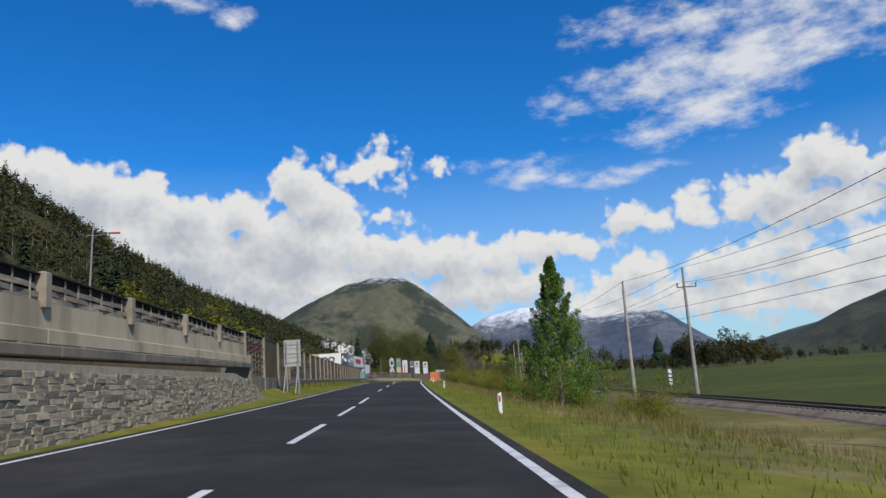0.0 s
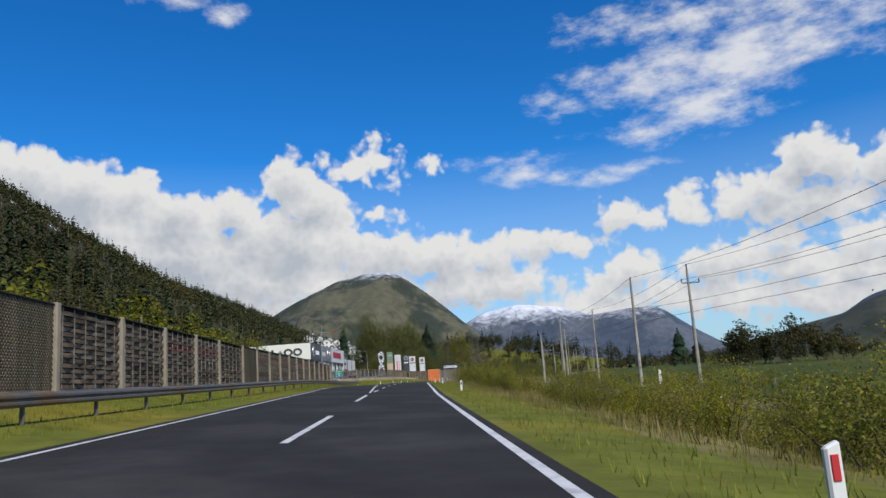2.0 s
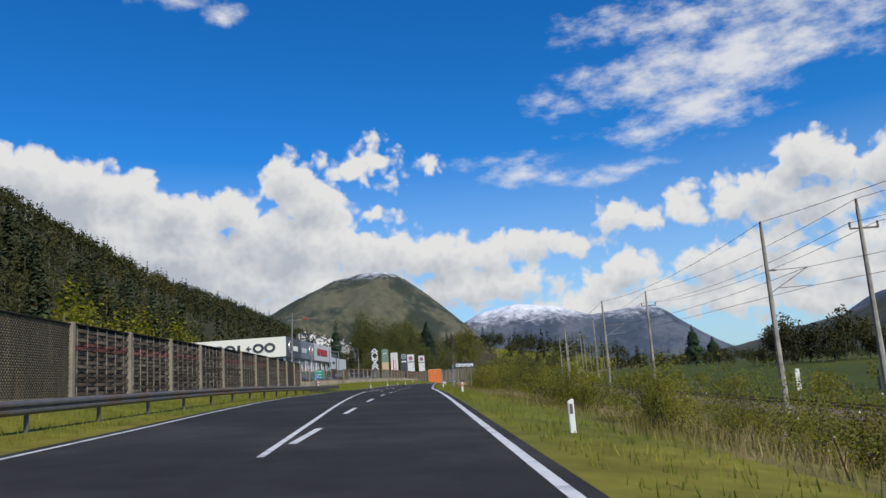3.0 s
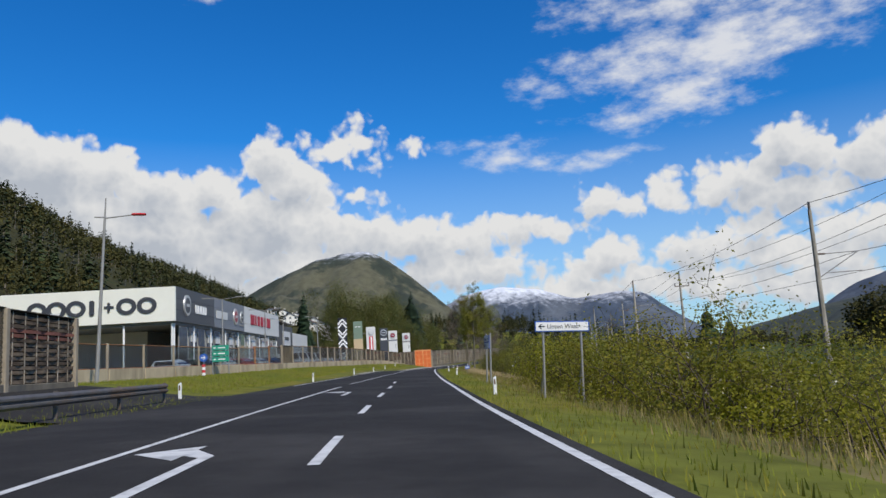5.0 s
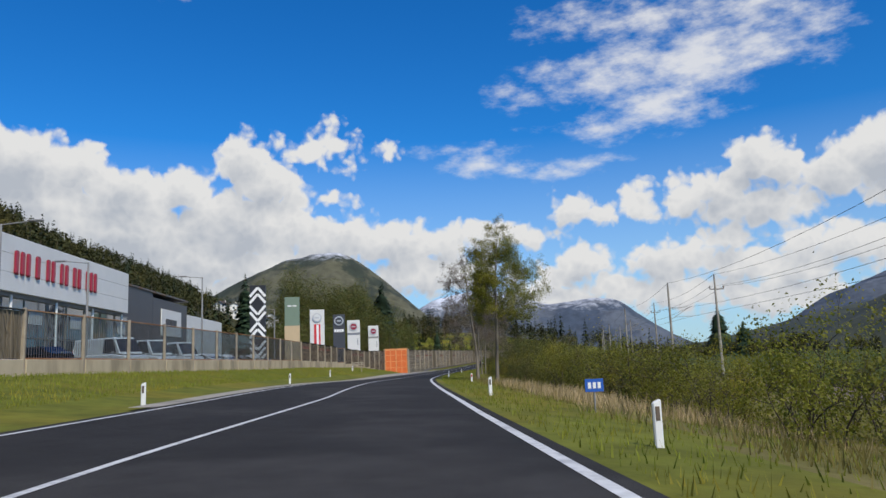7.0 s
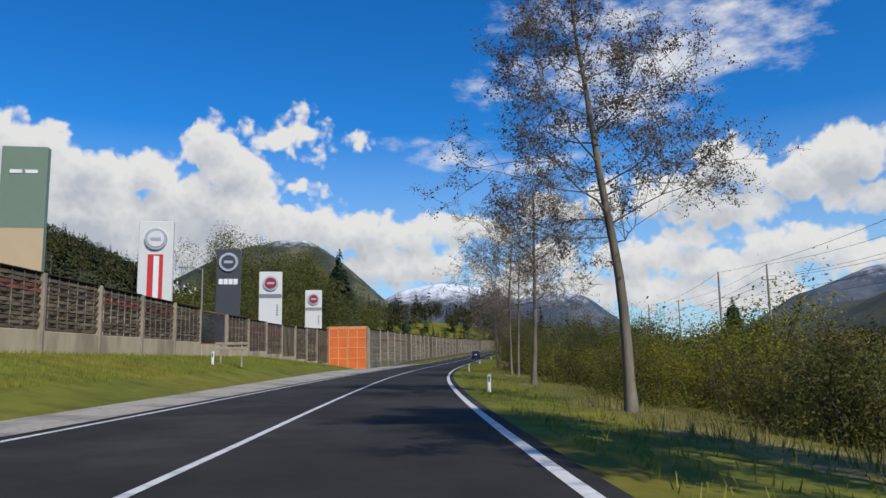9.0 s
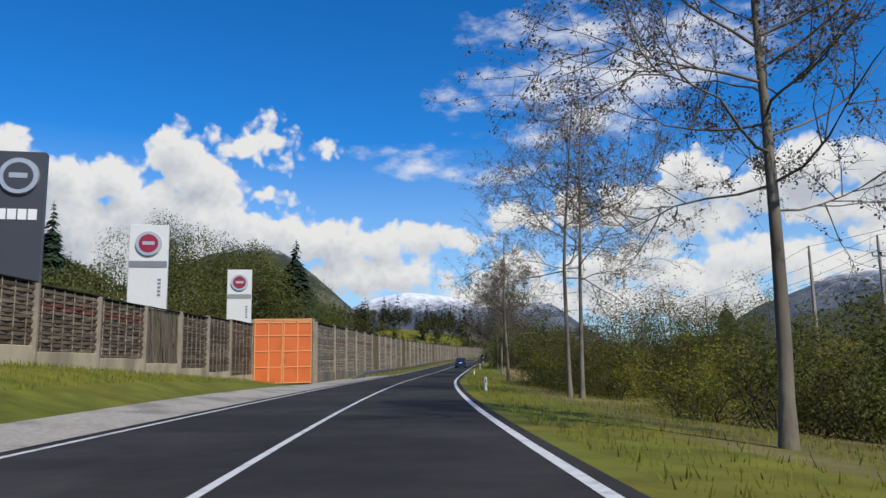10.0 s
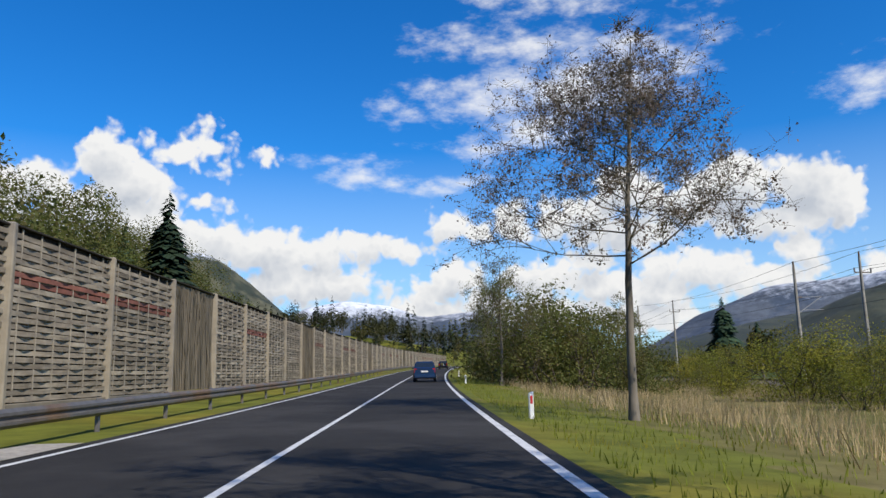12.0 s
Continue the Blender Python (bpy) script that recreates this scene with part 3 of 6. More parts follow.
PEAK = mountain_material("pasture_and_woods", (0.028, 0.036, 0.024), (0.095, 0.092, 0.055), 510, 600, 0.0045)
# On both far ranges, blue in the base colours stands in for distance haze.
ALPS = mountain_material("haze_blue_snowy_range", (0.050, 0.068, 0.098), (0.090, 0.105, 0.128), 248, 385, 0.004)
FAR_PEAK = mountain_material("haze_blue_streaked_peak", (0.050, 0.068, 0.098), (0.090, 0.105, 0.128), 255, 430, 0.005)
DARK_HILL = mountain_material("wooded_hill", (0.028, 0.036, 0.026), (0.050, 0.055, 0.034), 900, 1000, 0.02)
mountain("mountain", -5.55, 3900, 1640, 578, 700,
         ((0, 0.26), (0.14, 0.56), (0.27, 0.77), (0.39, 0.92), (0.49, 0.99), (0.55, 1.0), (0.61, 0.92), (0.68, 0.77), (0.76, 0.57), (0.86, 0.30), (0.94, 0.12), (1, 0)),
         PEAK, "green domed mountain with a dusting of snow on top", n=110, seed=3)
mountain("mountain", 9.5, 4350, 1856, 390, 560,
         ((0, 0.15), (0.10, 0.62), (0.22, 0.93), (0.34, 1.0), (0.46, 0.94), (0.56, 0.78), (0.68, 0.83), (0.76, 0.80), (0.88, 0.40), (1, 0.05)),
         ALPS, "distant mountain range in haze blue with snow-covered crest", n=110, seed=8)
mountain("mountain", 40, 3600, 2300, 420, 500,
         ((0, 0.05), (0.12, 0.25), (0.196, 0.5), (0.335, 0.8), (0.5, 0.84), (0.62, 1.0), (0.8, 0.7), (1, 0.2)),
         FAR_PEAK, "far snow-streaked mountain in haze blue", n=90, seed=12)
mountain("wooded_hill", -30, 0, 1500, 100, 260,
         ((0, 0.0), (0.05, 0.30), (0.14, 0.56), (0.24, 0.76), (0.36, 0.84), (0.5, 0.92), (0.65, 1.2), (0.8, 1.4), (1, 1.3)),
         DARK_HILL, "low dark wooded ridge beyond the meadow", n=110, seed=21, at=(1010, 1370))
mountain("wooded_hill", 39.7, 0, 500, 104, 130,
         ((0, 0.05), (0.08, 0.36), (0.19, 0.60), (0.34, 0.84), (0.5, 1.0), (0.8, 0.9), (1, 0.3)),
         DARK_HILL, "steep dark wooded hill beside the valley", n=80, seed=27, at=(588, 787))

# ---- noise barriers ----
def slat_mesh(length, battens, phase, height=0.125, swing=0.035, thick=0.022):
    """One split board, woven in front of and behind the battens."""
    n = battens * 2 + 2
    vs, fs = [], []
    for i in range(n + 1):
        x = length * i / n
        w = swing * math.sin(math.pi * (i / 2 + phase)) - 0.0
        for dy, z in ((-thick / 2, 0), (-thick / 2, height), (thick / 2, height), (thick / 2, 0)):
            vs.append((x, w + dy, z + 0.006 * math.sin(i * 1.7 + phase * 3)))
    for i in range(n):
        a, b = 4 * i, 4 * i + 4
        for k in range(4):
            fs.append((a + k, b + k, b + (k + 1) % 4, a + (k + 1) % 4))
    fs += [(0, 3, 2, 1), (4 * n, 4 * n + 1, 4 * n + 2, 4 * n + 3)]
    me = faces_mesh("slat", vs, [f[::-1] for f in fs])
    return me


SLATS = {}


def slat_for(length, phase, mat):
    key = (round(length, 1), phase, mat.name)
    if key not in SLATS:
        me = slat_mesh(round(length, 1), 5, phase)
        me.materials.append(mat)
        SLATS[key] = me
    return SLATS[key]


def post_mesh(height, w=0.24, d=0.30):
    bm = new_bm()
    box(bm, (w, d, height), (0, 0, height / 2), bevel=0.03)
    me = mesh_of(bm, "post")
    me.materials.append(POST)
    return me


def barrier_bay(owner, a, b, z0, z1, kind, rng, loose=None, battens=5, wood=None, reddish=0.55):
    """One bay between two posts. kind: woven, lattice, pane or brushwood. The slats become parts, or are gathered in loose."""
    a, b = Vector((*a, 0)), Vector((*b, 0))
    d = b - a
    length = d.length - 0.24
    m = Matrix.Translation(a + d.normalized() * 0.12) @ rotz(math.degrees(math.atan2(d.y, d.x)))
    # local y points away from the road on the left-hand side; the road side is -y
    if kind == "woven":
        pitch = 0.158
        rows = int((z1 - z0 - 0.06) / pitch)
        red = rows - max(2, int(rows * 0.34)) if rng.random() < reddish else -9
        for r in range(rows):
            mat = WOOD_RED if r in (red, red + 1) else wood or WOOD
            me = slat_for(length, (r % 2) * 1.0 + 0.5, mat)
            at = m @ Matrix.Translation((0, rng.uniform(-0.01, 0.01), z0 + 0.03 + r * pitch)) @ Matrix.Rotation(radians(rng.uniform(-0.25, 0.25)), 4, "Y")
            if loose is None:
                ob = part("slat", me, None, owner)
                ob.matrix_basis = at
            else:
                loose.append((me, at, mat))
        bm = new_bm()
        for i in range(battens + 1):
            x = length * (i + 0.5) / (battens + 1)
            box(bm, (0.045, 0.03, z1 - z0 - 0.04), (x, 0, (z0 + z1) / 2))
        ob = part("batten_row", bm, WOOD_LIGHT, owner)
        ob.matrix_basis = m
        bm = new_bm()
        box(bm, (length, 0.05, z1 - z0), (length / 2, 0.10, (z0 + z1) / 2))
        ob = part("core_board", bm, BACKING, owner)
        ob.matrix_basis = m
    elif kind == "lattice":
        bm = new_bm()
        h = z1 - z0
        box(bm, (length, 0.04, h), (length / 2, 0.03, (z0 + z1) / 2))
        for layer, s in ((0.0, 1), (-0.022, -1)):
            u = -h
            while u < length:
                x0, x1 = max(u, 0.0), min(u + h, length)
                za, zb = (x0 - u, x1 - u) if s > 0 else (h - (x0 - u), h - (x1 - u))
                if x1 - x0 > 0.1:
                    cyl(bm, 0.024, 0.024, (x0, layer, z0 + za), (x1, layer, z0 + zb), 4, False)
                u += 0.16
        ob = part("lattice_panel", bm, BOARD, owner, "brown diagonal lattice panel")
        ob.matrix_basis = m
    elif kind == "brushwood":
        bm = new_bm()
        for i in range(60):
            x = rng.uniform(0.05, length - 0.05)
            lean = rng.uniform(-0.2, 0.75)
            h = z1 - z0
            x2 = min(max(x - lean * h * 0.5, 0.03), length - 0.03)
            cyl(bm, 0.022, 0.014, (x, rng.uniform(-0.05, 0.05), z0 + 0.02), (x2, rng.uniform(-0.05, 0.05), z1 - rng.uniform(0.02, 0.2)), 5)
        box(bm, (length, 0.03, z1 - z0 - 0.05), (length / 2, 0.07, (z0 + z1) / 2))
        ob = part("brushwood_panel", bm, BOARD, owner, "brown brushwood panel")
        ob.matrix_basis = m
    elif kind == "pane":
        bm = new_bm()
        box(bm, (length, 0.02, z1 - z0 - 0.1), (length / 2, 0.02, (z0 + z1) / 2))
        ob = part("pane", bm, PANE, owner, "clear acrylic sheet")
        ob.matrix_basis = m
        ob.visible_shadow = False
        bm = new_bm()
        for i in range(int(length / 0.2)):
            box(bm, (0.034, 0.006, z1 - z0 - 0.1), (0.12 + i * 0.2, 0.005, (z0 + z1) / 2))
        ob = part("bird_stripe_set", bm, STRIPE, owner, "thin dark vertical stripes")
        ob.matrix_basis = m
        bm = new_bm()
        for z in (z0 + 0.04, z1 - 0.04):
            box(bm, (length, 0.06, 0.06), (length / 2, 0.0, z), bevel=0.01)
        ob = part("rail", bm, RUST, owner, "rusty steel rail")
        ob.matrix_basis = m
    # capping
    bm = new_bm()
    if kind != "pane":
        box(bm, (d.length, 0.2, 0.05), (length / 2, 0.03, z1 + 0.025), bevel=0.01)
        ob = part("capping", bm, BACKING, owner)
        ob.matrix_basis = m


def plinth(owner, a, b, z0, z1, mat, label="concrete plinth"):
    a, b = Vector((*a, 0)), Vector((*b, 0))
    d = b - a
    bm = new_bm()
    box(bm, (d.length - 0.26, 0.22, z1 - z0), (d.length / 2, 0, (z0 + z1) / 2), bevel=0.02)
    ob = part("plinth", bm, mat, owner, label)
    ob.matrix_basis = Matrix.Translation(a) @ rotz(math.degrees(math.atan2(d.y, d.x)))


def post_at(owner, p, z0, z1, mesh_cache, label="", mat=None, ang=90, slim=False):
    key = (round(z1 - z0, 1), mat.name if mat else "", slim)
    if key not in mesh_cache:
        me = post_mesh(key[0], *((0.15, 0.18) if slim else ()))
        if mat:
            me.materials.clear()
            me.materials.append(mat)
        mesh_cache[key] = me
    ob = part("post", mesh_cache[key], None, owner, label)
    ob.matrix_basis = Matrix.Translation((p[0], p[1], z1 - key[0])) @ rotz(ang)


def line_x(y, ys, xs):
    return float(np.interp(y, ys, xs))


rng = random.Random(11)
POSTS = {}
A_Y, A_X = (5, 42.2, 77.4, 119.2, 182), (-8.4, -11.9, -15.05, -18.84, -23.2)
barrier_a = thing("noise_barrier", "woven timber noise barrier on concrete plinth beside the road", "noise barrier", kind="structure")
ya = [42.0, 48.4, 54.6, 60.7] + [66.3 + 5.55 * i for i in range(8)] + [112.7, 118.7] + [118.7 + 5.75 * i for i in range(1, 12)]
for i, (y0, y1) in enumerate(zip(ya[:-1], ya[1:])):
    p0, p1 = (line_x(y0, A_Y, A_X), y0), (line_x(y1, A_Y, A_X), y1)
    top = float(np.interp(y0, (42, 66, 119, 150, 182), (4.5, 4.52, 4.83, 4.98, 4.8)))
    kind = "lattice" if i in (1, 6, 12, len(ya) - 3) else "woven"
    barrier_bay(barrier_a, p0, p1, top - 2.5, top, kind, rng)
    g = min(float(ground_z(*p0)), float(ground_z(*p1))) - 0.3
    plinth(barrier_a, p0, p1, g, top - 2.5, CONCRETE_DARK)
    post_at(barrier_a, p0, g, top + 0.05, POSTS)
post_at(barrier_a, p1, g, top + 0.05, POSTS)

# the older wall at the start: quarry stone, a concrete beam, a parapet and a low fence
wall_1 = thing("wall_1", "quarry-stone retaining wall under a concrete beam and parapet", "retaining wall", kind="structure")
ys = [-42, -34, -26, -18, -10, -2, 5, 11, 17, 22.9, 29.3, 35.4, 42.0]


def a_line(y):
    return line_x(y, (-60, 5, 42.2), (-3.0, -8.4, -11.9))


for y0, y1 in zip(ys[:-1], ys[1:]):
    p0, p1 = Vector((a_line(y0), y0, 0)), Vector((a_line(y1), y1, 0))
    d = p1 - p0
    m = Matrix.Translation(p0) @ rotz(math.degrees(math.atan2(d.y, d.x)))
    L = d.length
    zt, z_far = (float(np.interp(y, (-40, 15, 42), (3.4, 4.12, 4.45))) for y in (y0, y1))
    m = m @ Matrix.Translation((0, 0, zt)) @ Matrix.Rotation(-math.atan2(z_far - zt, L), 4, "Y") @ Matrix.Translation((0, 0, -zt))
    bm = new_bm()
    box(bm, (L - 0.012, 0.25, 0.64), (L / 2, 0.05, zt - 1.0))
    ob = part("parapet", bm, CONCRETE, wall_1, "pale concrete parapet panel")
    ob.matrix_basis = m
    bm = new_bm()
    box(bm, (L - 0.01, 0.34, 0.36), (L / 2, -0.02, zt - 1.5), bevel=0.02)
    ob = part("sill", bm, CONCRETE, wall_1, "pale concrete base course")
    ob.matrix_basis = m
    bm = new_bm()
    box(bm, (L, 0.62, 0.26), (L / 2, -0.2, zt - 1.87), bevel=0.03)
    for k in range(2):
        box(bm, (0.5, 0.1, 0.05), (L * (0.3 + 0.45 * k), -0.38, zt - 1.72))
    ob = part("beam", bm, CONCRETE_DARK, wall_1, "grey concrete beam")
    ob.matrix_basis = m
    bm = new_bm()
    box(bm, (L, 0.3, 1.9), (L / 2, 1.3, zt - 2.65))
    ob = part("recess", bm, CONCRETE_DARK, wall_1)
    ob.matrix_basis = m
    # low lattice fence over the parapet
    barrier_bay(wall_1, p0[:2], p1[:2], zt - 0.68, zt, "woven", rng, battens=6, wood=WOOD_PALE, reddish=0.0)
    bm = new_bm()
    box(bm, (0.34, 0.32, 0.86), (0, -0.03, zt - 0.42), bevel=0.03)
    ob = part("post", bm, POST, wall_1)
    ob.matrix_basis = m

bm = new_bm()
box(bm, (0.5, 2.1, 4.0), (0, 0, 1.15), bevel=0.03)
ob = part("end_pier", bm, CONCRETE_DARK, wall_1, "concrete end pier")
ob.matrix_basis = Matrix.Translation((a_line(41.6) - 0.55, 41.6, 0)) @ rotz(95.5)

# guard rails
def guard_rail(y0, y1, off, label):
    rail = thing("guard_rail", label, "guard rail")
    prof = [(-0.04, 0.0), (-0.10, 0.06), (-0.10, 0.11), (-0.04, 0.15), (-0.04, 0.17), (-0.10, 0.21), (-0.10, 0.26), (-0.04, 0.32)]
    ys = np.arange(y0, y1 + 0.1, 4.0)
    P = [(float(lane_x(y) + off), float(y), float(ground_z(lane_x(y) + off, y)) + (0.42 if y0 < 200 else 0.34)) for y in ys]
    P[0] = (P[0][0] - 0.5, P[0][1], P[0][2] - 0.45)
    vs, fs = [], []
    for x, y, z in P:
        for layer in (0.0, 0.02):
            vs += [(x + px * -1 - layer, y, z + pz) for px, pz in prof]
    k = len(prof)
    for i in range(len(P) - 1):
        for j in range(k - 1):
            a = 2 * k * i + j
            fs.append((a, a + 1, a + 2 * k + 1, a + 2 * k))
            fs.append((a + k, a + 3 * k, a + 3 * k + 1, a + k + 1))
    part("beam", faces_mesh("beam", vs, fs), STEEL_DARK, rail, "corrugated steel beam")
    bm = new_bm()
    box(bm, (0.1, 0.06, 0.9), (0, 0, 0.05), bevel=0.01)
    me = mesh_of(bm, "post")
    me.materials.append(STEEL_DARK)
    for x, y, z in P[1:]:
        ob = part("post", me, None, rail)
        ob.matrix_basis = Matrix.Translation((x - 0.05, y, z - 0.15))


guard_rail(54, 178, -8.6, "weathered steel guard rail in front of the noise barrier")
guard_rail(367.5, 560, -6.9, "galvanised steel guard rail along the far bend")

# ---- see-through fence and barrier along the car dealer's yard ----
E_Y, E_X = (190, 245, 325, 352, 367), (-30.1, -25.6, -19.0, -14.8, -12.56)
barrier_b = thing("noise_barrier", "barrier of clear panes and woven timber bays on a pale plinth", "noise barrier", kind="structure")
yb = [189.5 + 5.03 * i for i in range(36)]
yb = [y for y in yb if y < 364] + [366.9]
for i, (y0, y1) in enumerate(zip(yb[:-1], yb[1:])):
    p0, p1 = (line_x(y0, E_Y, E_X), y0), (line_x(y1, E_Y, E_X), y1)
    mid = (y0 + y1) / 2
    top = float(np.interp(mid, (190, 225, 245, 285, 322, 342, 352, 367), (4.55, 4.6, 5.1, 5.25, 5.05, 4.72, 4.75, 5.0)))
    base = float(np.interp(mid, (190, 225, 300, 325, 345, 367), (2.95, 2.95, 3.0, 2.85, 2.0, 0.8)))
    kind = "woven" if mid < 196 or mid > 298 else "pane"
    if 241 < mid < 246 or 346 < mid < 351:
        kind = "brushwood"
    if 327 < mid < 332.1:
        kind = "pane"
    barrier_bay(barrier_b, p0, p1, base, top, kind, rng)
    g = min(float(ground_z(*p0)), float(ground_z(*p1))) - 0.3
    plinth(barrier_b, p0, p1, g, base, CONCRETE, "pale concrete plinth")
    post_at(barrier_b, p0, g, top + 0.05, POSTS, mat=RUST if 232 < mid < 242 else None, slim=kind == "pane")

# ---- orange gate closing the gap between the two barriers ----
gate = thing("gate", "bright orange double-leaf steel gate in the noise barrier", "gate", pose(-10.17, 366.9, 0.0))
for s in (-1, 1):
    bm = new_bm()
    box(bm, (2.26, 0.05, 5.0), (s * 1.15, 0, 2.72), bevel=0.01)
    leaf = part("leaf", bm, ORANGE, gate, "orange sheet-steel gate leaf")
    bm = new_bm()
    for x in (0.06, 1.15, 2.22):
        box(bm, (0.09, 0.05, 5.0), (s * x, -0.05, 2.72), bevel=0.012)
    for z in (0.26, 1.5, 2.75, 4.0, 5.18):
        box(bm, (2.26, 0.05, 0.09), (s * 1.15, -0.053, z), bevel=0.012)
    part("frame", bm, ORANGE_DARK, leaf, "raised orange frame bars")
    bm = new_bm()
    box(bm, (0.2, 0.22, 5.45), (s * 2.42, 0, 2.6), bevel=0.02)
    part("jamb", bm, POST, gate, "pale concrete gate jamb")
bm = new_bm()
box(bm, (1.02, 0.03, 2.5), (-0.58, -0.045, 1.5), bevel=0.008)
wicket = part("wicket_door", bm, ORANGE, gate, "small orange wicket door in the gate leaf")
bm = new_bm()
for x in (-1.08, -0.08):
    box(bm, (0.07, 0.04, 2.56), (x, -0.075, 1.52), bevel=0.01)
box(bm, (1.07, 0.04, 0.07), (-0.58, -0.078, 2.78), bevel=0.01)
part("door_frame", bm, ORANGE_DARK, wicket)
bm = new_bm()
box(bm, (4.6, 0.12, 0.12), (0, -0.02, 5.3), bevel=0.02)
part("lintel", bm, ORANGE_DARK, gate)
for k in range(4):
    bm = new_bm()
    box(bm, (0.96, 0.03, 0.13), (-1.68 + 1.12 * k, -0.06, 5.06), bevel=0.008)
    part("head_panel", bm, ORANGE_DARK, gate)
bm = new_bm()
box(bm, (0.05, 0.08, 0.28), (0.16, -0.1, 2.0), bevel=0.01)
part("handle", bm, STEEL_DARK, gate)

# ---- barrier beyond the gate ----
barrier_c = thing("noise_barrier", "tall woven timber noise barrier with concrete posts along the bend", "noise barrier", kind="structure")


def c_line(y):
    return float(np.interp(y, (367, 397.5, 420.8), (-7.6, -1.3, 3.7))) if y < 420.8 else float(lane_x(y)) - 10.2


yc = [367.05] + [374.5 + 5.72 * i for i in range(44)]
loose = []
for i, (y0, y1) in enumerate(zip(yc[:-1], yc[1:])):
    p0, p1 = (c_line(y0), y0), (c_line(y1), y1)
    lift = float(np.interp(y0, (430, 600), (0, 1.6)))
    top, base = float(np.interp(y0, (367, 400, 425), (5.05, 5.3, 5.5))) + lift, 0.95 + lift
    kind = "brushwood" if i in (5, 10, 18, 27) else "woven"
    barrier_bay(barrier_c, p0, p1, base, top, kind, rng, None if i < 11 else loose, wood=WOOD_PALE)
    g = min(float(ground_z(*p0)), float(ground_z(*p1))) - 0.3
    plinth(barrier_c, p0, p1, g, base, CONCRETE_DARK)
    post_at(barrier_c, p0, g, top + 0.05, POSTS)
for mat in (WOOD_PALE, WOOD_RED):
    vs, fs = [], []
    for me, at, mt in loose:
        if mt is not mat:
            continue
        n = len(vs)
        vs += [tuple(at @ v.co) for v in me.vertices]
        fs += [tuple(n + k for k in p.vertices) for p in me.polygons]
    if vs:
        ob = part("slat_rows", faces_mesh("slat_rows", vs, fs), mat, barrier_c)
        ob["kind"] = "stuff"

# quarry stones of the retaining wall
def stone_wall():
    srng = random.Random(5)
    shapes = []
    for k in range(8):
        bm = new_bm()
        box(bm, (1, 1, 1), bevel=0.08)
        for v in bm.verts:
            v.co += Vector((srng.uniform(-1, 1), srng.uniform(-1, 1), srng.uniform(-1, 1))) * 0.055
        me = mesh_of(bm, "stone")
        me.materials.append(STONE)
        shapes.append(me)
    count = 0
    joined_v, joined_f = [], []
    for row in range(16):
        z = -0.35 + row * 0.135
        y = -4.0
        while y < 41.5:
            w = srng.uniform(0.25, 0.8)
            yc_ = y + w / 2
            top = float(np.interp(yc_, (-40, 34, 38, 42), (1.75, 2.0, 1.6, 0.55)))
            y += w + 0.03
            zz = z + srng.uniform(-0.03, 0.03)
            if zz > top:
                continue
            x = a_line(yc_) + 1.25 - 0.12 * row * 0.135 + srng.uniform(-0.02, 0.02)
            at = Matrix.Translation((x, yc_, zz)) @ rotz(95.5 + srng.uniform(-1.5, 1.5)) @ Matrix.Diagonal((w + 0.02, 0.36, srng.uniform(0.122, 0.145), 1))
            me = srng.choice(shapes)
            if yc_ > 13 and count < 300:
                ob = part("stone", me, None, wall_1)
                ob.matrix_basis = at
                count += 1
            else:
                n = len(joined_v)
                joined_v.extend(tuple(at @ v.co) for v in me.vertices)
                joined_f.extend(tuple(n + q for q in p.vertices) for p in me.polygons)
    ob = part("stones", faces_mesh("stones", joined_v, joined_f), STONE, wall_1)
    ob["kind"] = "stuff"
    vs, fs = [], []
    for y in list(range(-40, 34, 6)) + [34, 36, 38, 40, 41.5]:
        top = float(np.interp(y, (-40, 34, 38, 42), (1.75, 2.0, 1.6, 0.5))) - 0.02
        for z in (-0.7, top):
            vs.append((a_line(y) + 1.25 + 0.148 - 0.12 * (z + 0.35), y, z))
        vs.append((a_line(y) - 1.2, y, top))
        vs.append((a_line(y) - 1.2, y, -0.7))
    n = len(vs) // 4
    for k in range(n - 1):
        for q in range(4):
            fs.append((4 * k + q, 4 * k + (q + 1) % 4, 4 * k + 4 + (q + 1) % 4, 4 * k + 4 + q))
    fs += [(3, 2, 1, 0), tuple(4 * n - 4 + q for q in range(4))]
    part("mortar_core", faces_mesh("mortar_core", vs, [f[::-1] for f in fs]), MORTAR, wall_1)


stone_wall()

# ---- car dealership ----
def bars(parent, name, mat, x, y, z, widths, height, depth, axis, gap=0.25, label=""):
    """Lettering that stays unnamed, as plain raised bars; axis x or y gives the way it runs."""
    at = 0.0
    for w in widths:
        bm = new_bm()
        c = at + w / 2
        if axis == "y":
            box(bm, (depth, w, height), (x + depth / 2, y + c, z), bevel=min(0.12, height * 0.15))
        else:
            box(bm, (w, depth, height), (x + c, y - depth / 2, z), bevel=min(0.12, height * 0.15))
        part(name, bm, mat, parent, label)
        at += w + gap


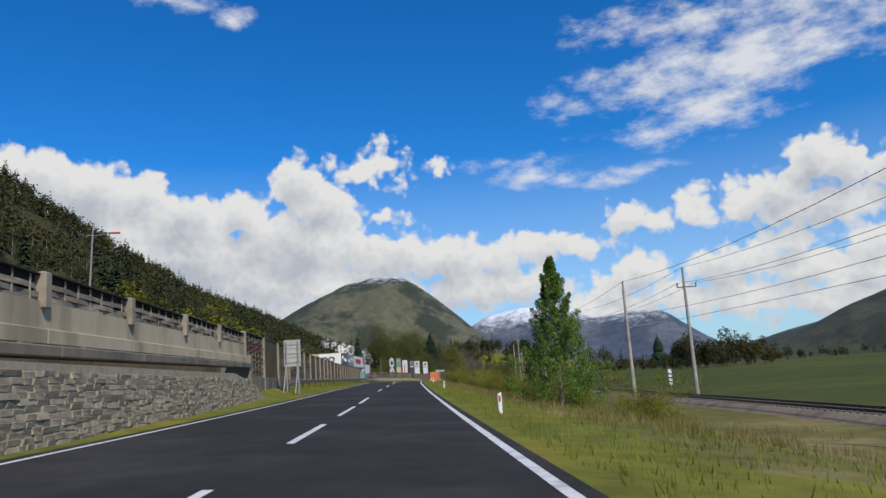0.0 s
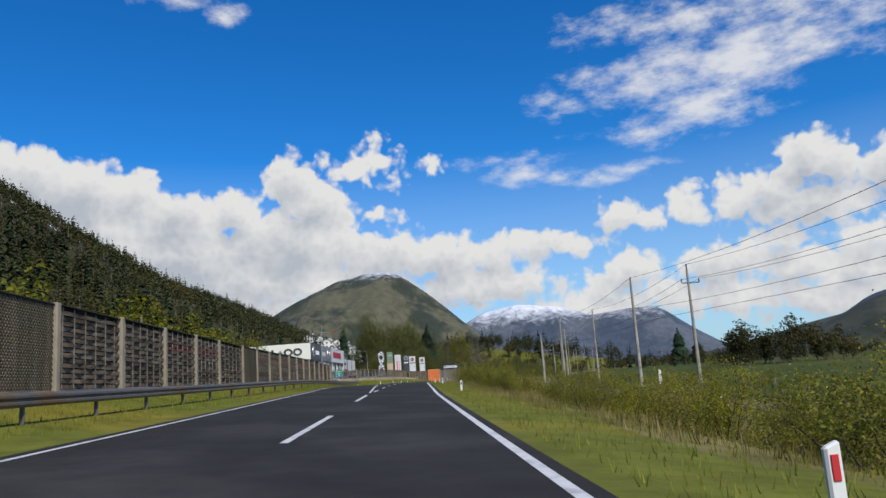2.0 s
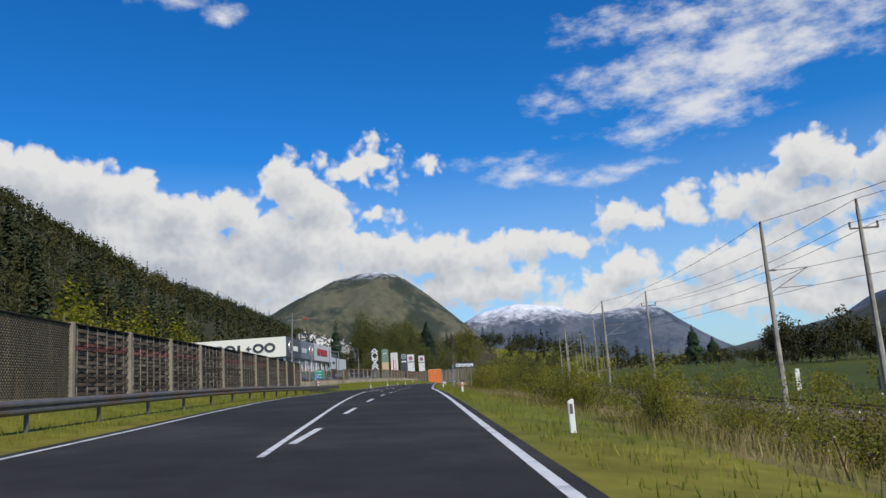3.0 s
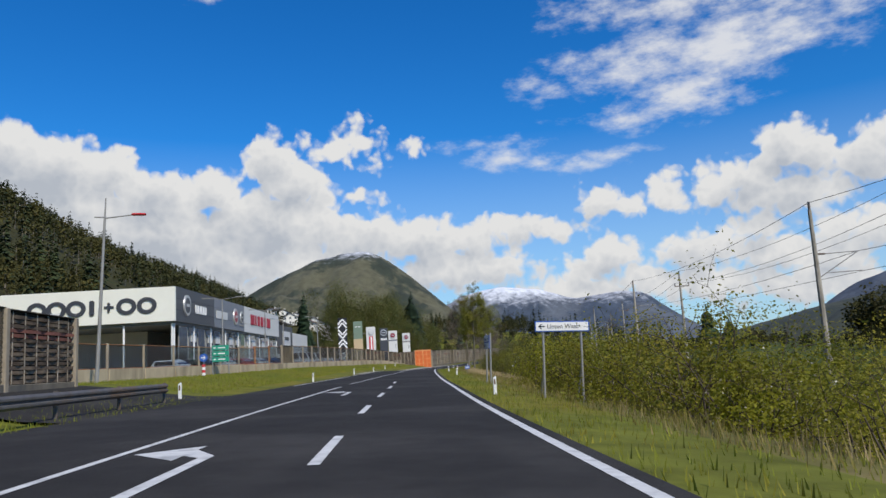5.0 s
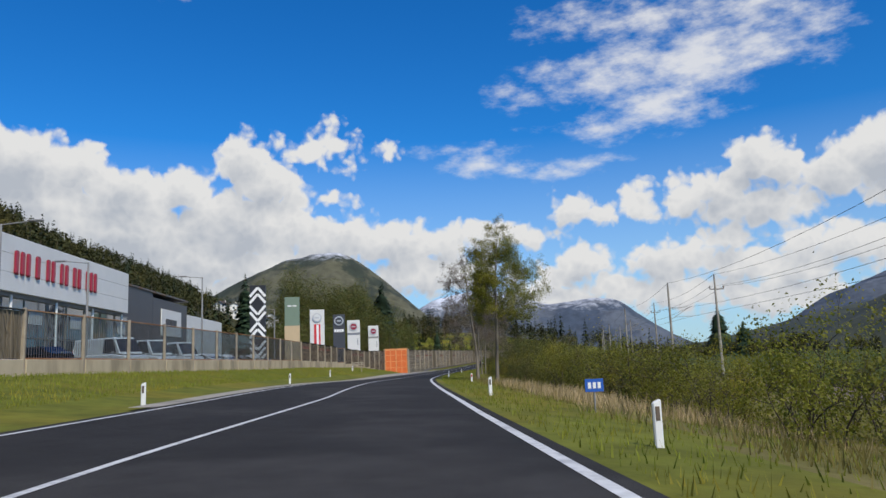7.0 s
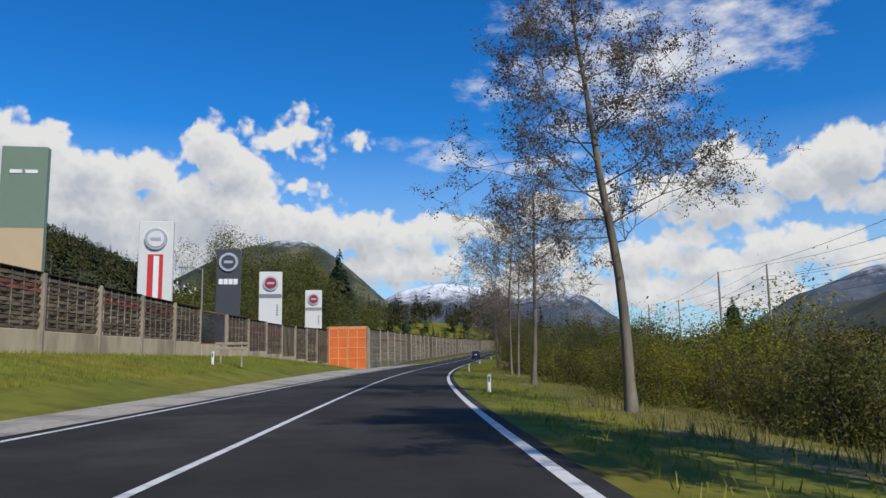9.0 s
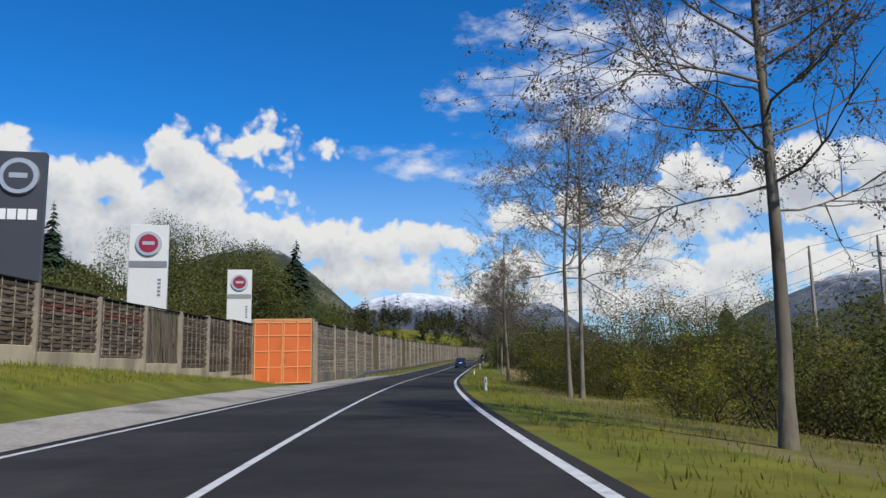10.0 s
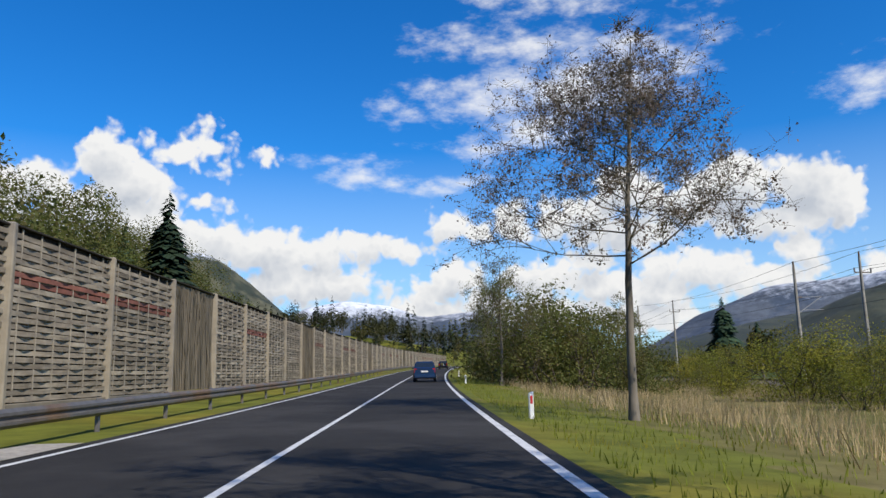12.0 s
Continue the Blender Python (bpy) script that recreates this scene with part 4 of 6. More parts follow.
def disc(parent, r, at, axis, face, ring, depth=0.14, name="emblem"):
    """A round emblem: a plain disc in a metal ring."""
    a = Vector(at)
    d = Vector((1, 0, 0)) if axis == "x" else Vector((0, -1, 0))
    bm = new_bm()
    cyl(bm, r, r * 0.97, a, a + d * depth, 28)
    e = part(name, bm, ring, parent, "round metal-rimmed emblem")
    bm = new_bm()
    cyl(bm, r * 0.74, r * 0.72, a + d * (depth - 0.02), a + d * (depth + 0.03), 24)
    part("emblem_face", bm, face, e)
    bm = new_bm()
    if axis == "x":
        box(bm, (0.03, r * 0.9, r * 0.28), a + d * (depth + 0.04), bevel=0.005)
    else:
        box(bm, (r * 0.9, 0.03, r * 0.28), a + d * (depth + 0.04), bevel=0.005)
    part("emblem_bar", bm, ring, e)


YARD = 2.2
dealer = thing("car_dealership", "two-storey car showroom with grey, black and white cladding over glass", "building")
FX = -34.8
for name, y0, y1, mat, lab in (("cladding", 229.15, 243.2, DARK_PANEL, "anthracite cladding"), ("cladding", 243.24, 258.2, GREY_PANEL, "mid-grey cladding"),
                               ("cladding", 258.24, 283.0, LIGHT_PANEL, "pale grey cladding")):
    n = 3
    for r in range(n):
        bm = new_bm()
        h = 3.7 / n
        box(bm, (0.3, y1 - y0 - 0.02, h - 0.02), (FX - 0.15, (y0 + y1) / 2, 7.85 + h * (r + 0.5)), bevel=0.01)
        part(name, bm, mat, dealer, lab)
bm = new_bm()
box(bm, (26.0, 0.3, 3.6), (FX - 13.0, 229.0, 9.7), bevel=0.01)
part("fascia", bm, CREAM, dealer, "cream-white fascia board")
bm = new_bm()
box(bm, (25.6, 53.4, 0.35), (FX - 13.1, 256.1, 11.35))
box(bm, (25.4, 53.0, 0.3), (FX - 13.1, 256.1, 7.75))
part("roof", bm, GREY_PANEL, dealer)
bm = new_bm()
box(bm, (18.0, 42.0, 5.6), (FX - 16.0, 261, 5.0))
part("inner_wall", bm, LIGHT_PANEL, dealer)
bm = new_bm()
box(bm, (25.0, 53.0, 1.6), (FX - 12.8, 256, YARD - 0.72))
part("floor_slab", bm, CONCRETE, dealer)
# glazing of the showroom front
for y0 in np.arange(232.0, 282.5, 3.3):
    for z0, z1 in ((YARD + 0.1, 5.0), (5.05, 7.6)):
        bm = new_bm()
        box(bm, (0.05, 3.1, z1 - z0), (FX - 0.7, y0 + 1.6, (z0 + z1) / 2))
        w = part("window", bm, MIRROR_GLASS, dealer)
        bm = new_bm()
        box(bm, (0.12, 0.1, z1 - z0), (FX - 0.68, y0, (z0 + z1) / 2))
        box(bm, (0.12, 3.2, 0.09), (FX - 0.68, y0 + 1.6, z1))
        part("window_frame", bm, STEEL, w)
    if int(y0) % 2:
        bm = new_bm()
        box(bm, (0.05, 1.9, 0.9), (FX - 0.62, y0 + 1.6, 6.4))
        part("roof_light", bm, LIGHT_PANEL, dealer)
for y0 in np.arange(229.6, 283, 6.6):
    bm = new_bm()
    cyl(bm, 0.09, 0.09, (FX - 0.35, y0, YARD), (FX - 0.35, y0, 7.7), 10)
    part("column", bm, WHITE, dealer, "white steel column")
for x in np.arange(FX - 0.5, FX - 26, -5.0):
    bm = new_bm()
    cyl(bm, 0.11, 0.11, (x, 229.4, YARD), (x, 229.4, 7.7), 10)
    part("column", bm, WHITE, dealer, "white steel column")


def ring_shape(parent, x, z, r, mat):
    """A plain upright ring on the fascia, standing in for a heavy round character."""
    bm = new_bm()
    n = 28
    rings = []
    for rr, y in ((r, 0.0), (r, -0.1), (r * 0.55, -0.1), (r * 0.55, 0.0)):
        rings.append([bm.verts.new((x + 1.08 * rr * math.cos(2 * math.pi * i / n), 228.85 + y, z + 0.9 * rr * math.sin(2 * math.pi * i / n))) for i in range(n)])
    for a, b in zip(rings, rings[1:] + rings[:1]):
        for i in range(n):
            bm.faces.new((a[i], a[(i + 1) % n], b[(i + 1) % n], b[i]))
    bmesh.ops.recalc_face_normals(bm, faces=bm.faces)
    part("letter_ring", bm, mat, parent, "dark raised ring-shaped lettering")


for x in (-14.2, -12.2, -10.2, -5.0, -2.9):
    ring_shape(dealer, FX + x, 9.65, 0.95, DARK_PANEL)
bars(dealer, "letter_block", DARK_PANEL, FX - 8.8, 228.84, 9.65, (0.5,), 1.55, 0.1, "x")
bars(dealer, "letter_block", DARK_PANEL, FX - 7.3, 228.84, 9.65, (1.0,), 0.26, 0.1, "x")
bars(dealer, "letter_block", DARK_PANEL, FX - 6.93, 228.80, 9.65, (0.26,), 1.0, 0.1, "x")
disc(dealer, 1.15, (FX, 232.6, 9.75), "x", DARK_PANEL, CHROME)
bars(dealer, "letter_block", WHITE, FX, 235.6, 9.55, (0.8, 0.9, 0.9, 0.9), 0.95, 0.08, "y", 0.15, "white lettering block")
bm = new_bm()
box(bm, (0.06, 5.0, 0.95), (FX + 0.03, 246.6, 9.5))
part("name_board", bm, LIGHT_PANEL, dealer)
disc(dealer, 1.1, (FX, 253.2, 9.7), "x", DARK_RED, CHROME)
disc(dealer, 0.85, (FX, 256.6, 9.8), "x", DARK_PANEL, CHROME)
bars(dealer, "letter_block", STEEL, FX, 255.4, 8.65, (2.4,), 0.22, 0.1, "y")
for y0, wds in ((262.0, (0.5, 0.5, 0.5)), (264.9, (0.6,)), (266.5, (0.5, 0.5)), (268.7, (0.5, 0.5)), (270.9, (0.55, 0.55)), (273.3, (0.5, 0.5, 0.5))):
    bars(dealer, "letter_block", DARK_RED, FX, y0, 9.8, wds, 1.6, 0.16, "y", 0.3, "red raised lettering stroke")

annex = thing("annex_hall", "lower dark workshop hall behind the showroom", "building")
for y0, y1, top, mat in ((284.0, 300.0, 11.5, DARK_PANEL), (300.05, 314.0, 11.0, DARK_PANEL), (314.05, 334.0, 9.9, LIGHT_PANEL)):
    bm = new_bm()
    box(bm, (14, y1 - y0, top - 0.7), (-45.0, (y0 + y1) / 2, (top + 0.7) / 2), bevel=0.02)
    part("cladding", bm, mat, annex)
bm = new_bm()
box(bm, (0.12, 8.0, 3.2), (-37.94, 307.0, 8.3), bevel=0.01)
part("name_board", bm, LIGHT_PANEL, annex, "pale grey board")
bars(annex, "letter_block", DARK_PANEL, -37.88, 304.5, 8.4, (0.9, 0.9, 0.9, 0.9), 0.7, 0.08, "y", 0.2)
bm = new_bm()
box(bm, (14.3, 30.3, 0.2), (-45, 299, 11.62))
part("roof", bm, STEEL_DARK, annex)


# ---- brand pylons, with their marks as plain shapes ----
def pylon(x, y, w, top, body, label, turn=4):
    t = thing("advertising_pylon", label, "pylon sign", pose(x, y, YARD, 0, 0, turn), group="pylons along the barrier")
    h = top - YARD
    bm = new_bm()
    box(bm, (w, 0.42, h - 0.3), (0, 0, 0.3 + (h - 0.3) / 2), bevel=0.03)
    part("panel", bm, body, t)
    bm = new_bm()
    box(bm, (w + 0.5, 1.0, 2.4), (0, 0, -0.9), bevel=0.04)
    part("foot", bm, CONCRETE, t, "concrete foot")
    return t, h


def plate(parent, name, mat, w, h, x, z, d=0.03, turn=0.0, front=-0.21):
    bm = new_bm()
    box(bm, (w, d, h), (x, front - d / 2, z), Matrix.Rotation(radians(turn), 4, "Y"))
    return part(name, bm, mat, parent)


t, h = pylon(-24.8, 293.7, 1.7, 11.25, BLACK, "tall black pylon with white diamond-shaped stripes")
for zc, up in ((0.75, 1), (1.45, 1), (2.7, -1), (3.4, -1), (4.55, 1), (5.25, 1), (6.5, -1), (7.2, -1), (7.9, -1)):
    for s in (-1, 1):
        plate(t, "stripe", WHITE, 0.27, 1.26, s * 0.42, h - zc, 0.03 + 0.004 * (s > 0), -s * 40 * up)
t, h = pylon(-23.3, 309.3, 1.9, 11.3, SAGE, "two-tone pylon, sage green above and sand below")
plate(t, "lower_panel", SAND, 1.92, 5.1, 0, 2.85, 0.03)
for s in (-1, 1):
    plate(t, "mark", WHITE, 0.5, 0.16, s * 0.32, h - 1.15)
t, h = pylon(-21.75, 324.9, 2.15, 10.75, LIGHT_PANEL, "pale pylon with a metal ring and a red stripe")
disc(t, 0.72, (0, -0.21, h - 1.2), "y", LIGHT_PANEL, CHROME)
plate(t, "red_stripe", RED, 0.95, 5.0, 0, h - 4.7)
plate(t, "white_stripe", WHITE, 0.34, 3.0, 0.06, h - 3.8, 0.04)
t, h = pylon(-19.6, 339.0, 2.0, 10.9, DARK_PANEL, "dark pylon with a round emblem and a white word block")
disc(t, 0.8, (0, -0.21, h - 1.1), "y", DARK_PANEL, CHROME)
for k in range(4):
    plate(t, "word_block", WHITE, 0.34, 0.46, -0.6 + 0.4 * k, h - 2.75)
for x, y, w, top in ((-18.1, 355.6, 2.4, 10.85), (-15.1, 379.2, 2.3, 10.9)):
    t, h = pylon(x, y, w, top, LIGHT_PANEL, "pale grey pylon with a round dark red emblem")
    disc(t, 0.82, (0, -0.21, h - 1.25), "y", DARK_RED, CHROME)
    plate(t, "band", GREY_PANEL if x < -16 else STEEL, w * 0.96, 0.42, 0, h - 2.6)
    for k in range(5):
        plate(t, "word_block", GREY_PANEL, 0.2, 0.13, w * 0.3, h - 3.6 - 0.25 * k)

# ---- plants ----
def leaf_cloud(points, size, nrng, spread=0.75):
    """Quads, one for each point, a little bent; they face up and out of the crown, more or less so by spread."""
    P = np.asarray(points, float)
    n = len(P)
    out = P - P.mean(0)
    out[:, 2] *= 0.5
    out /= np.linalg.norm(out, axis=1)[:, None] + 1e-6
    face = nrng.normal(size=(n, 3)) * spread + out * 0.7 + np.array([0, 0, 0.65])
    face /= np.linalg.norm(face, axis=1)[:, None] + 1e-9
    u = np.cross(face, nrng.normal(size=(n, 3)))
    u /= np.linalg.norm(u, axis=1)[:, None] + 1e-9
    v = np.cross(face, u)
    s = size * nrng.uniform(0.6, 1.3, n)[:, None]
    a, b, c, d = P - u * s, P + v * s * 0.55, P + u * s, P - v * s * 0.55
    bend = face * s * 0.22
    verts = np.stack([a, b + bend, c, d + bend], 1).reshape(-1, 3)
    return verts, np.arange(4 * n).reshape(n, 4)


def mesh_np(name, verts, quads, mat=None):
    me = bpy.data.meshes.new(name)
    nv, nf = len(verts), len(quads)
    me.vertices.add(nv)
    me.vertices.foreach_set("co", np.asarray(verts, np.float32).ravel())
    me.loops.add(nf * 4)
    me.loops.foreach_set("vertex_index", np.asarray(quads, np.int32).ravel())
    me.polygons.add(nf)
    me.polygons.foreach_set("loop_start", np.arange(0, nf * 4, 4, dtype=np.int32))
    me.update(calc_edges=True)
    if mat:
        me.materials.append(mat)
    return me


def tubes(chains, sides=6):
    """Tapered tubes along chains of (point, radius)."""
    vs, fs = [], []
    for ch in chains:
        base = len(vs)
        k = max(3, sides if ch[0][1] > 0.05 else 4 if ch[0][1] > 0.015 else 3)
        for i, (p, r) in enumerate(ch):
            q = ch[min(i + 1, len(ch) - 1)][0] - ch[max(i - 1, 0)][0]
            q = q.normalized() if q.length > 1e-6 else Vector((0, 0, 1))
            a = q.orthogonal().normalized()
            b = q.cross(a)
            for j in range(k):
                t = 2 * math.pi * j / k
                vs.append(p + (a * math.cos(t) + b * math.sin(t)) * r)
        for i in range(len(ch) - 1):
            for j in range(k):
                fs.append((base + i * k + j, base + i * k + (j + 1) % k, base + (i + 1) * k + (j + 1) % k, base + (i + 1) * k + j))
    return vs, fs


def branch(rg, start, way, length, radius, depth, chains, tips, droop=0.0, kids=(4, 6), wander=0.18, up=0.12):
    n = 6 if depth < 2 else 4
    p, d = Vector(start), Vector(way).normalized()
    ch = [(p.copy(), radius)]
    for i in range(n):
        d = (d + Vector((rg.gauss(0, wander), rg.gauss(0, wander), rg.gauss(0, wander) + up - droop))).normalized()
        p = p + d * (length / n)
        ch.append((p.copy(), max(radius * (1 - 0.85 * (i + 1) / n), 0.004)))
        if depth >= 2 and i > 0:
            tips.append(p.copy())
    chains.append(ch)
    if depth >= 3:
        tips.append(p)
        return
    for k in range(rg.randint(*kids)):
        t = rg.uniform(0.25, 1.0)
        i = min(int(t * n), n - 1)
        q = ch[i][0].lerp(ch[i + 1][0], t * n - i)
        side = d.orthogonal().normalized()
        side.rotate(Matrix.Rotation(rg.uniform(0, 2 * math.pi), 3, d))
        nd = (d * rg.uniform(0.5, 1.0) + side * rg.uniform(0.6, 1.1)).normalized()
        branch(rg, q, nd, length * rg.uniform(0.35, 0.6), max(radius * 0.5, 0.006), depth + 1, chains, tips, droop, kids, wander, up)


def slim_tree(name, at, height, clear, reach, seed, leaves, leaf_mat, leaf_size, label, lean=0.0, stems=1, limbs=26, shape="oval", per_tip=2):
    """A roadside tree with a straight leader, rising limbs and a thin crown of small leaves."""
    rg, nrng = random.Random(seed), np.random.default_rng(seed)
    chains, tips = [], []
    for s in range(stems):
        off = Vector((0.6 * s, 0.1 * s, 0))
        tilt = Vector((lean + (0.05 * s - 0.03 if stems > 1 else 0), rg.uniform(-0.02, 0.02), 1)).normalized()
        r0 = 0.0115 * height * (1 if stems == 1 else 0.62)
        n = 14
        ch, p, d = [], off.copy(), tilt.copy()
        for i in range(n + 1):
            t = i / n
            ch.append((p.copy(), r0 * (1 - t) ** 0.8 * (1.35 if i == 0 else 1) + 0.012))
            d = (d + Vector((rg.gauss(0, 0.022), rg.gauss(0, 0.022), 0.03))).normalized()
            p = p + d * height / n
        chains.append(ch)
        for k in range(limbs // stems):
            t = clear + (1 - clear) * ((k + rg.random()) / (limbs / stems))
            i = min(int(t * n), n - 1)
            q = ch[i][0].lerp(ch[i + 1][0], t * n - i)
            a = k * 2.4 + rg.uniform(-0.5, 0.5)
            u = (t - clear) / (1 - clear)
            if shape == "oval":
                prof = (0.78 + 0.9 * u if u < 0.25 else 1.0) * (1.0 - max(0, u - 0.25) * 1.08)
            else:
                prof = 1.05 - 0.93 * u
            ln = reach * prof * rg.uniform(0.75, 1.15)
            rise = 0.06 + 0.62 * u
            branch(rg, q, Vector((math.cos(a), math.sin(a), rise)), ln, 0.009 + 0.013 * ln / 2.2, 1, chains, tips, 0.0, (5, 8) if u < 0.7 else (2, 3), 0.17, 0.05)
    for p in tips:
        for k in range(1):
            d = Vector((rg.gauss(0, 1), rg.gauss(0, 1), rg.gauss(0.35, 0.7))).normalized()
            chains.append([(p.copy(), 0.006), (p + d * rg.uniform(0.2, 0.5), 0.003)])
    vs, fs = tubes(chains)
    g = float(ground_z(at[0], at[1]))
    tree = thing(name, label, "tree", pose(at[0], at[1], g - 0.1, 0, 0, rg.uniform(0, 360) if stems == 1 else 0), group="roadside trees")
    wood = mesh_np("trunk", [tuple(v) for v in vs], fs, BARK)
    for pl in wood.polygons:
        pl.use_smooth = True
    part("trunk", wood, None, tree, "grey trunk with fine bare twigs")
    pts = np.array([tuple(v) for v in tips])
    odds = np.where(pts[:, 2] > 0.82 * height, 0.45, 1.0)
    idx = nrng.choice(len(pts), leaves, p=odds / odds.sum())
    pts = pts[idx] + nrng.normal(size=(leaves, 3)) * (0.08 if leaf_mat is LEAF_BUD else 0.16)
    lv, lq = leaf_cloud(pts, leaf_size, nrng)
    part("crown", mesh_np("crown", lv, lq, leaf_mat), None, tree)
    return tree


def shrub_meshes(seed, height, spread, leaves, leaf_mat, leaf_size, blossom=0):
    rg, nrng = random.Random(seed), np.random.default_rng(seed)
    chains, tips = [], []
    for k in range(9):
        a = rg.uniform(0, 2 * math.pi)
        o = rg.uniform(0, spread * 0.4)
        start = (math.cos(a) * o, math.sin(a) * o, 0)
        way = Vector((math.cos(a) * rg.uniform(0.1, 0.7), math.sin(a) * rg.uniform(0.1, 0.7), 1))
        branch(rg, start, way, height * rg.uniform(0.55, 0.95), 0.03, 1, chains, tips, 0.03, (2, 3), 0.2, 0.06)
    chains = [c if c[0][1] > 0.012 else c[::2] + c[-1:] for c in chains]
    vs, fs = tubes(chains, 4)
    stem = mesh_np("branchwork", [tuple(v) for v in vs], fs, TWIG)
    pts = np.array([tuple(v) for v in tips])
    idx = nrng.integers(0, len(pts), leaves)
    q = pts[idx] + nrng.normal(size=(leaves, 3)) * np.array([0.28, 0.28, 0.22])
    k = leaves // 4
    q[:k] = nrng.normal(size=(k, 3)) * np.array([spread * 0.42, spread * 0.42, height * 0.2])
    q[:, 2] = np.abs(q[:, 2])
    lv, lq = leaf_cloud(q, leaf_size, nrng)
    crown = mesh_np("foliage", lv, lq, leaf_mat)
    flowers = None
    if blossom:
        q = pts[nrng.integers(0, len(pts), blossom)] + nrng.normal(size=(blossom, 3)) * 0.3
        lv, lq = leaf_cloud(q, leaf_size * 0.8, nrng)
        flowers = mesh_np("blossom", lv, lq, BLOSSOM)
    return stem, crown, flowers


SHRUBS = {
    "green": [shrub_meshes(s, 3.0, 2.4, 4800, LEAF_BUSH, 0.050) for s in (1, 2, 3)],
    "yellow": [shrub_meshes(s, 2.4, 2.2, 3800, LEAF_YELLOW, 0.048, 60) for s in (4, 5)],
    "twiggy": [shrub_meshes(s, 3.4, 2.2, 2600, LEAF_BUSH, 0.046) for s in (6, 7)],
    "tall": [shrub_meshes(s, 5.8, 3.6, 13000, LEAF, 0.043) for s in (31, 32)],
    "dark": [shrub_meshes(s, 3.2, 2.6, 4200, LEAF, 0.062) for s in (8, 9)],
}
SHRUB_LABEL = {"green": "dense olive-green roadside shrub in spring leaf", "yellow": "low yellow-green shrub dotted with pale blossom",
               "twiggy": "half-bare twiggy shrub with first leaves", "dark": "thick dark green shrub", "tall": "tall dense green bush beside the road"}


def shrub(kind, x, y, scale, rg):
    stem, crown, flowers = rg.choice(SHRUBS[kind])
    sz = scale * rg.uniform(0.85, 1.15)
    t = thing("shrub", SHRUB_LABEL[kind], "shrub", pose(x, y, float(ground_z(x, y)) - 0.08, 0, 0, rg.uniform(0, 360)), group="roadside thicket")
    t.scale = (sz * rg.uniform(0.95, 1.25), sz * rg.uniform(0.95, 1.25), sz)
    part("branchwork", stem, None, t)
    part("foliage", crown, None, t)
    if flowers:
        part("blossom", flowers, None, t, "pale blossom")


rg = random.Random(77)


def thicket(kind_weights, y0, y1, off0, off1, spacing, scale):
    """Shrubs scattered along a stretch between two offsets from the lane."""
    kinds = [k for k, w in kind_weights for _ in range(w)]
    y = y0
    while y < y1:
        o = off0
        while o < off1:
            yy, oo = y + rg.uniform(-0.4, 0.4) * spacing, o + rg.uniform(-0.4, 0.4) * spacing
            shrub(rg.choice(kinds), float(lane_x(yy)) + oo, yy, scale * rg.uniform(0.8, 1.15), rg)
            o += spacing
        y += spacing


thicket((("yellow", 3), ("green", 1)), 44, 60, 10.5, 14, 3.2, 0.75)
thicket((("yellow", 3), ("green", 1)), 66, 100, 9.0, 16, 3.6, 0.80)
thicket((("twiggy", 1), ("yellow", 1), ("green", 1)), 104, 134, 8.5, 15, 4.0, 0.78)
thicket((("yellow", 1), ("twiggy", 2)), 140, 164, 14.5, 18, 5.0, 0.5)
thicket((("green", 2), ("yellow", 2), ("twiggy", 1)), 167, 179, 10.0, 17, 3.7, 1.05)
thicket((("green", 2), ("yellow", 2), ("twiggy", 2)), 180, 190, 9.5, 16.5, 3.9, 1.0)
thicket((("green", 1), ("yellow", 3)), 192, 205, 10.0, 16.5, 3.7, 1.35)
thicket((("twiggy", 3), ("green", 1)), 208, 232, 14.0, 20.0, 3.8, 0.78)
thicket((("twiggy", 1),), 207, 217, 11.0, 14, 3.4, 1.05)
thicket((("green", 1), ("twiggy", 2), ("dark", 1)), 238, 284, 13.5, 21, 4.0, 1.15)
thicket((("green", 2), ("dark", 2)), 286, 342, 10.4, 12.5, 4.3, 0.80)
thicket((("green", 2), ("dark", 1), ("twiggy", 1)), 284, 344, 14.5, 22, 4.3, 1.25)
thicket((("dark", 2), ("green", 1)), 345, 355, 9.2, 11.5, 3.4, 0.95)
thicket((("tall", 1),), 351, 358, 13.0, 20.5, 3.6, 1.22)
thicket((("tall", 1),), 359, 363, 12.0, 19, 3.8, 0.8)
thicket((("dark", 1),), 357, 368, 9.6, 17, 3.4, 1.15)
thicket((("dark", 1), ("green", 2)), 396, 450, 24, 34, 7.0, 1.3)
thicket((("dark", 1),), 422, 452, 10.5, 19, 5.2, 2.2)
thicket((("dark", 2), ("green", 1)), 455, 510, 11.5, 18, 6.5, 1.9)

slim_tree("tree", (-0.9, 279.6), 14.6, 0.36, 3.8, 21, 60000, LEAF_BUSH, 0.055, "tall roadside tree in dense fresh olive leaf", 0.03, limbs=38)
slim_tree("tree", (-0.9, 295.8), 14.0, 0.33, 4.4, 22, 19000, LEAF_BUD, 0.045, "tall alder just coming into leaf", 0.0, limbs=32)
slim_tree("tree", (1.5, 318.1), 13.0, 0.34, 4.4, 23, 16000, LEAF_BUD, 0.04, "slender alder with purple-brown buds", 0.02, limbs=32)
slim_tree("tree", (4.4, 338.9), 14.2, 0.36, 5.6, 24, 15000, LEAF_BUD, 0.036, "twin-stemmed bare tree with fine twigs", 0.0, stems=2, limbs=36)
slim_tree("tree", (8.35, 366.9), 12.4, 0.30, 3.6, 25, 14000, LEAF_BUD, 0.044, "slender alder with dark twigs", 0.0, limbs=32)
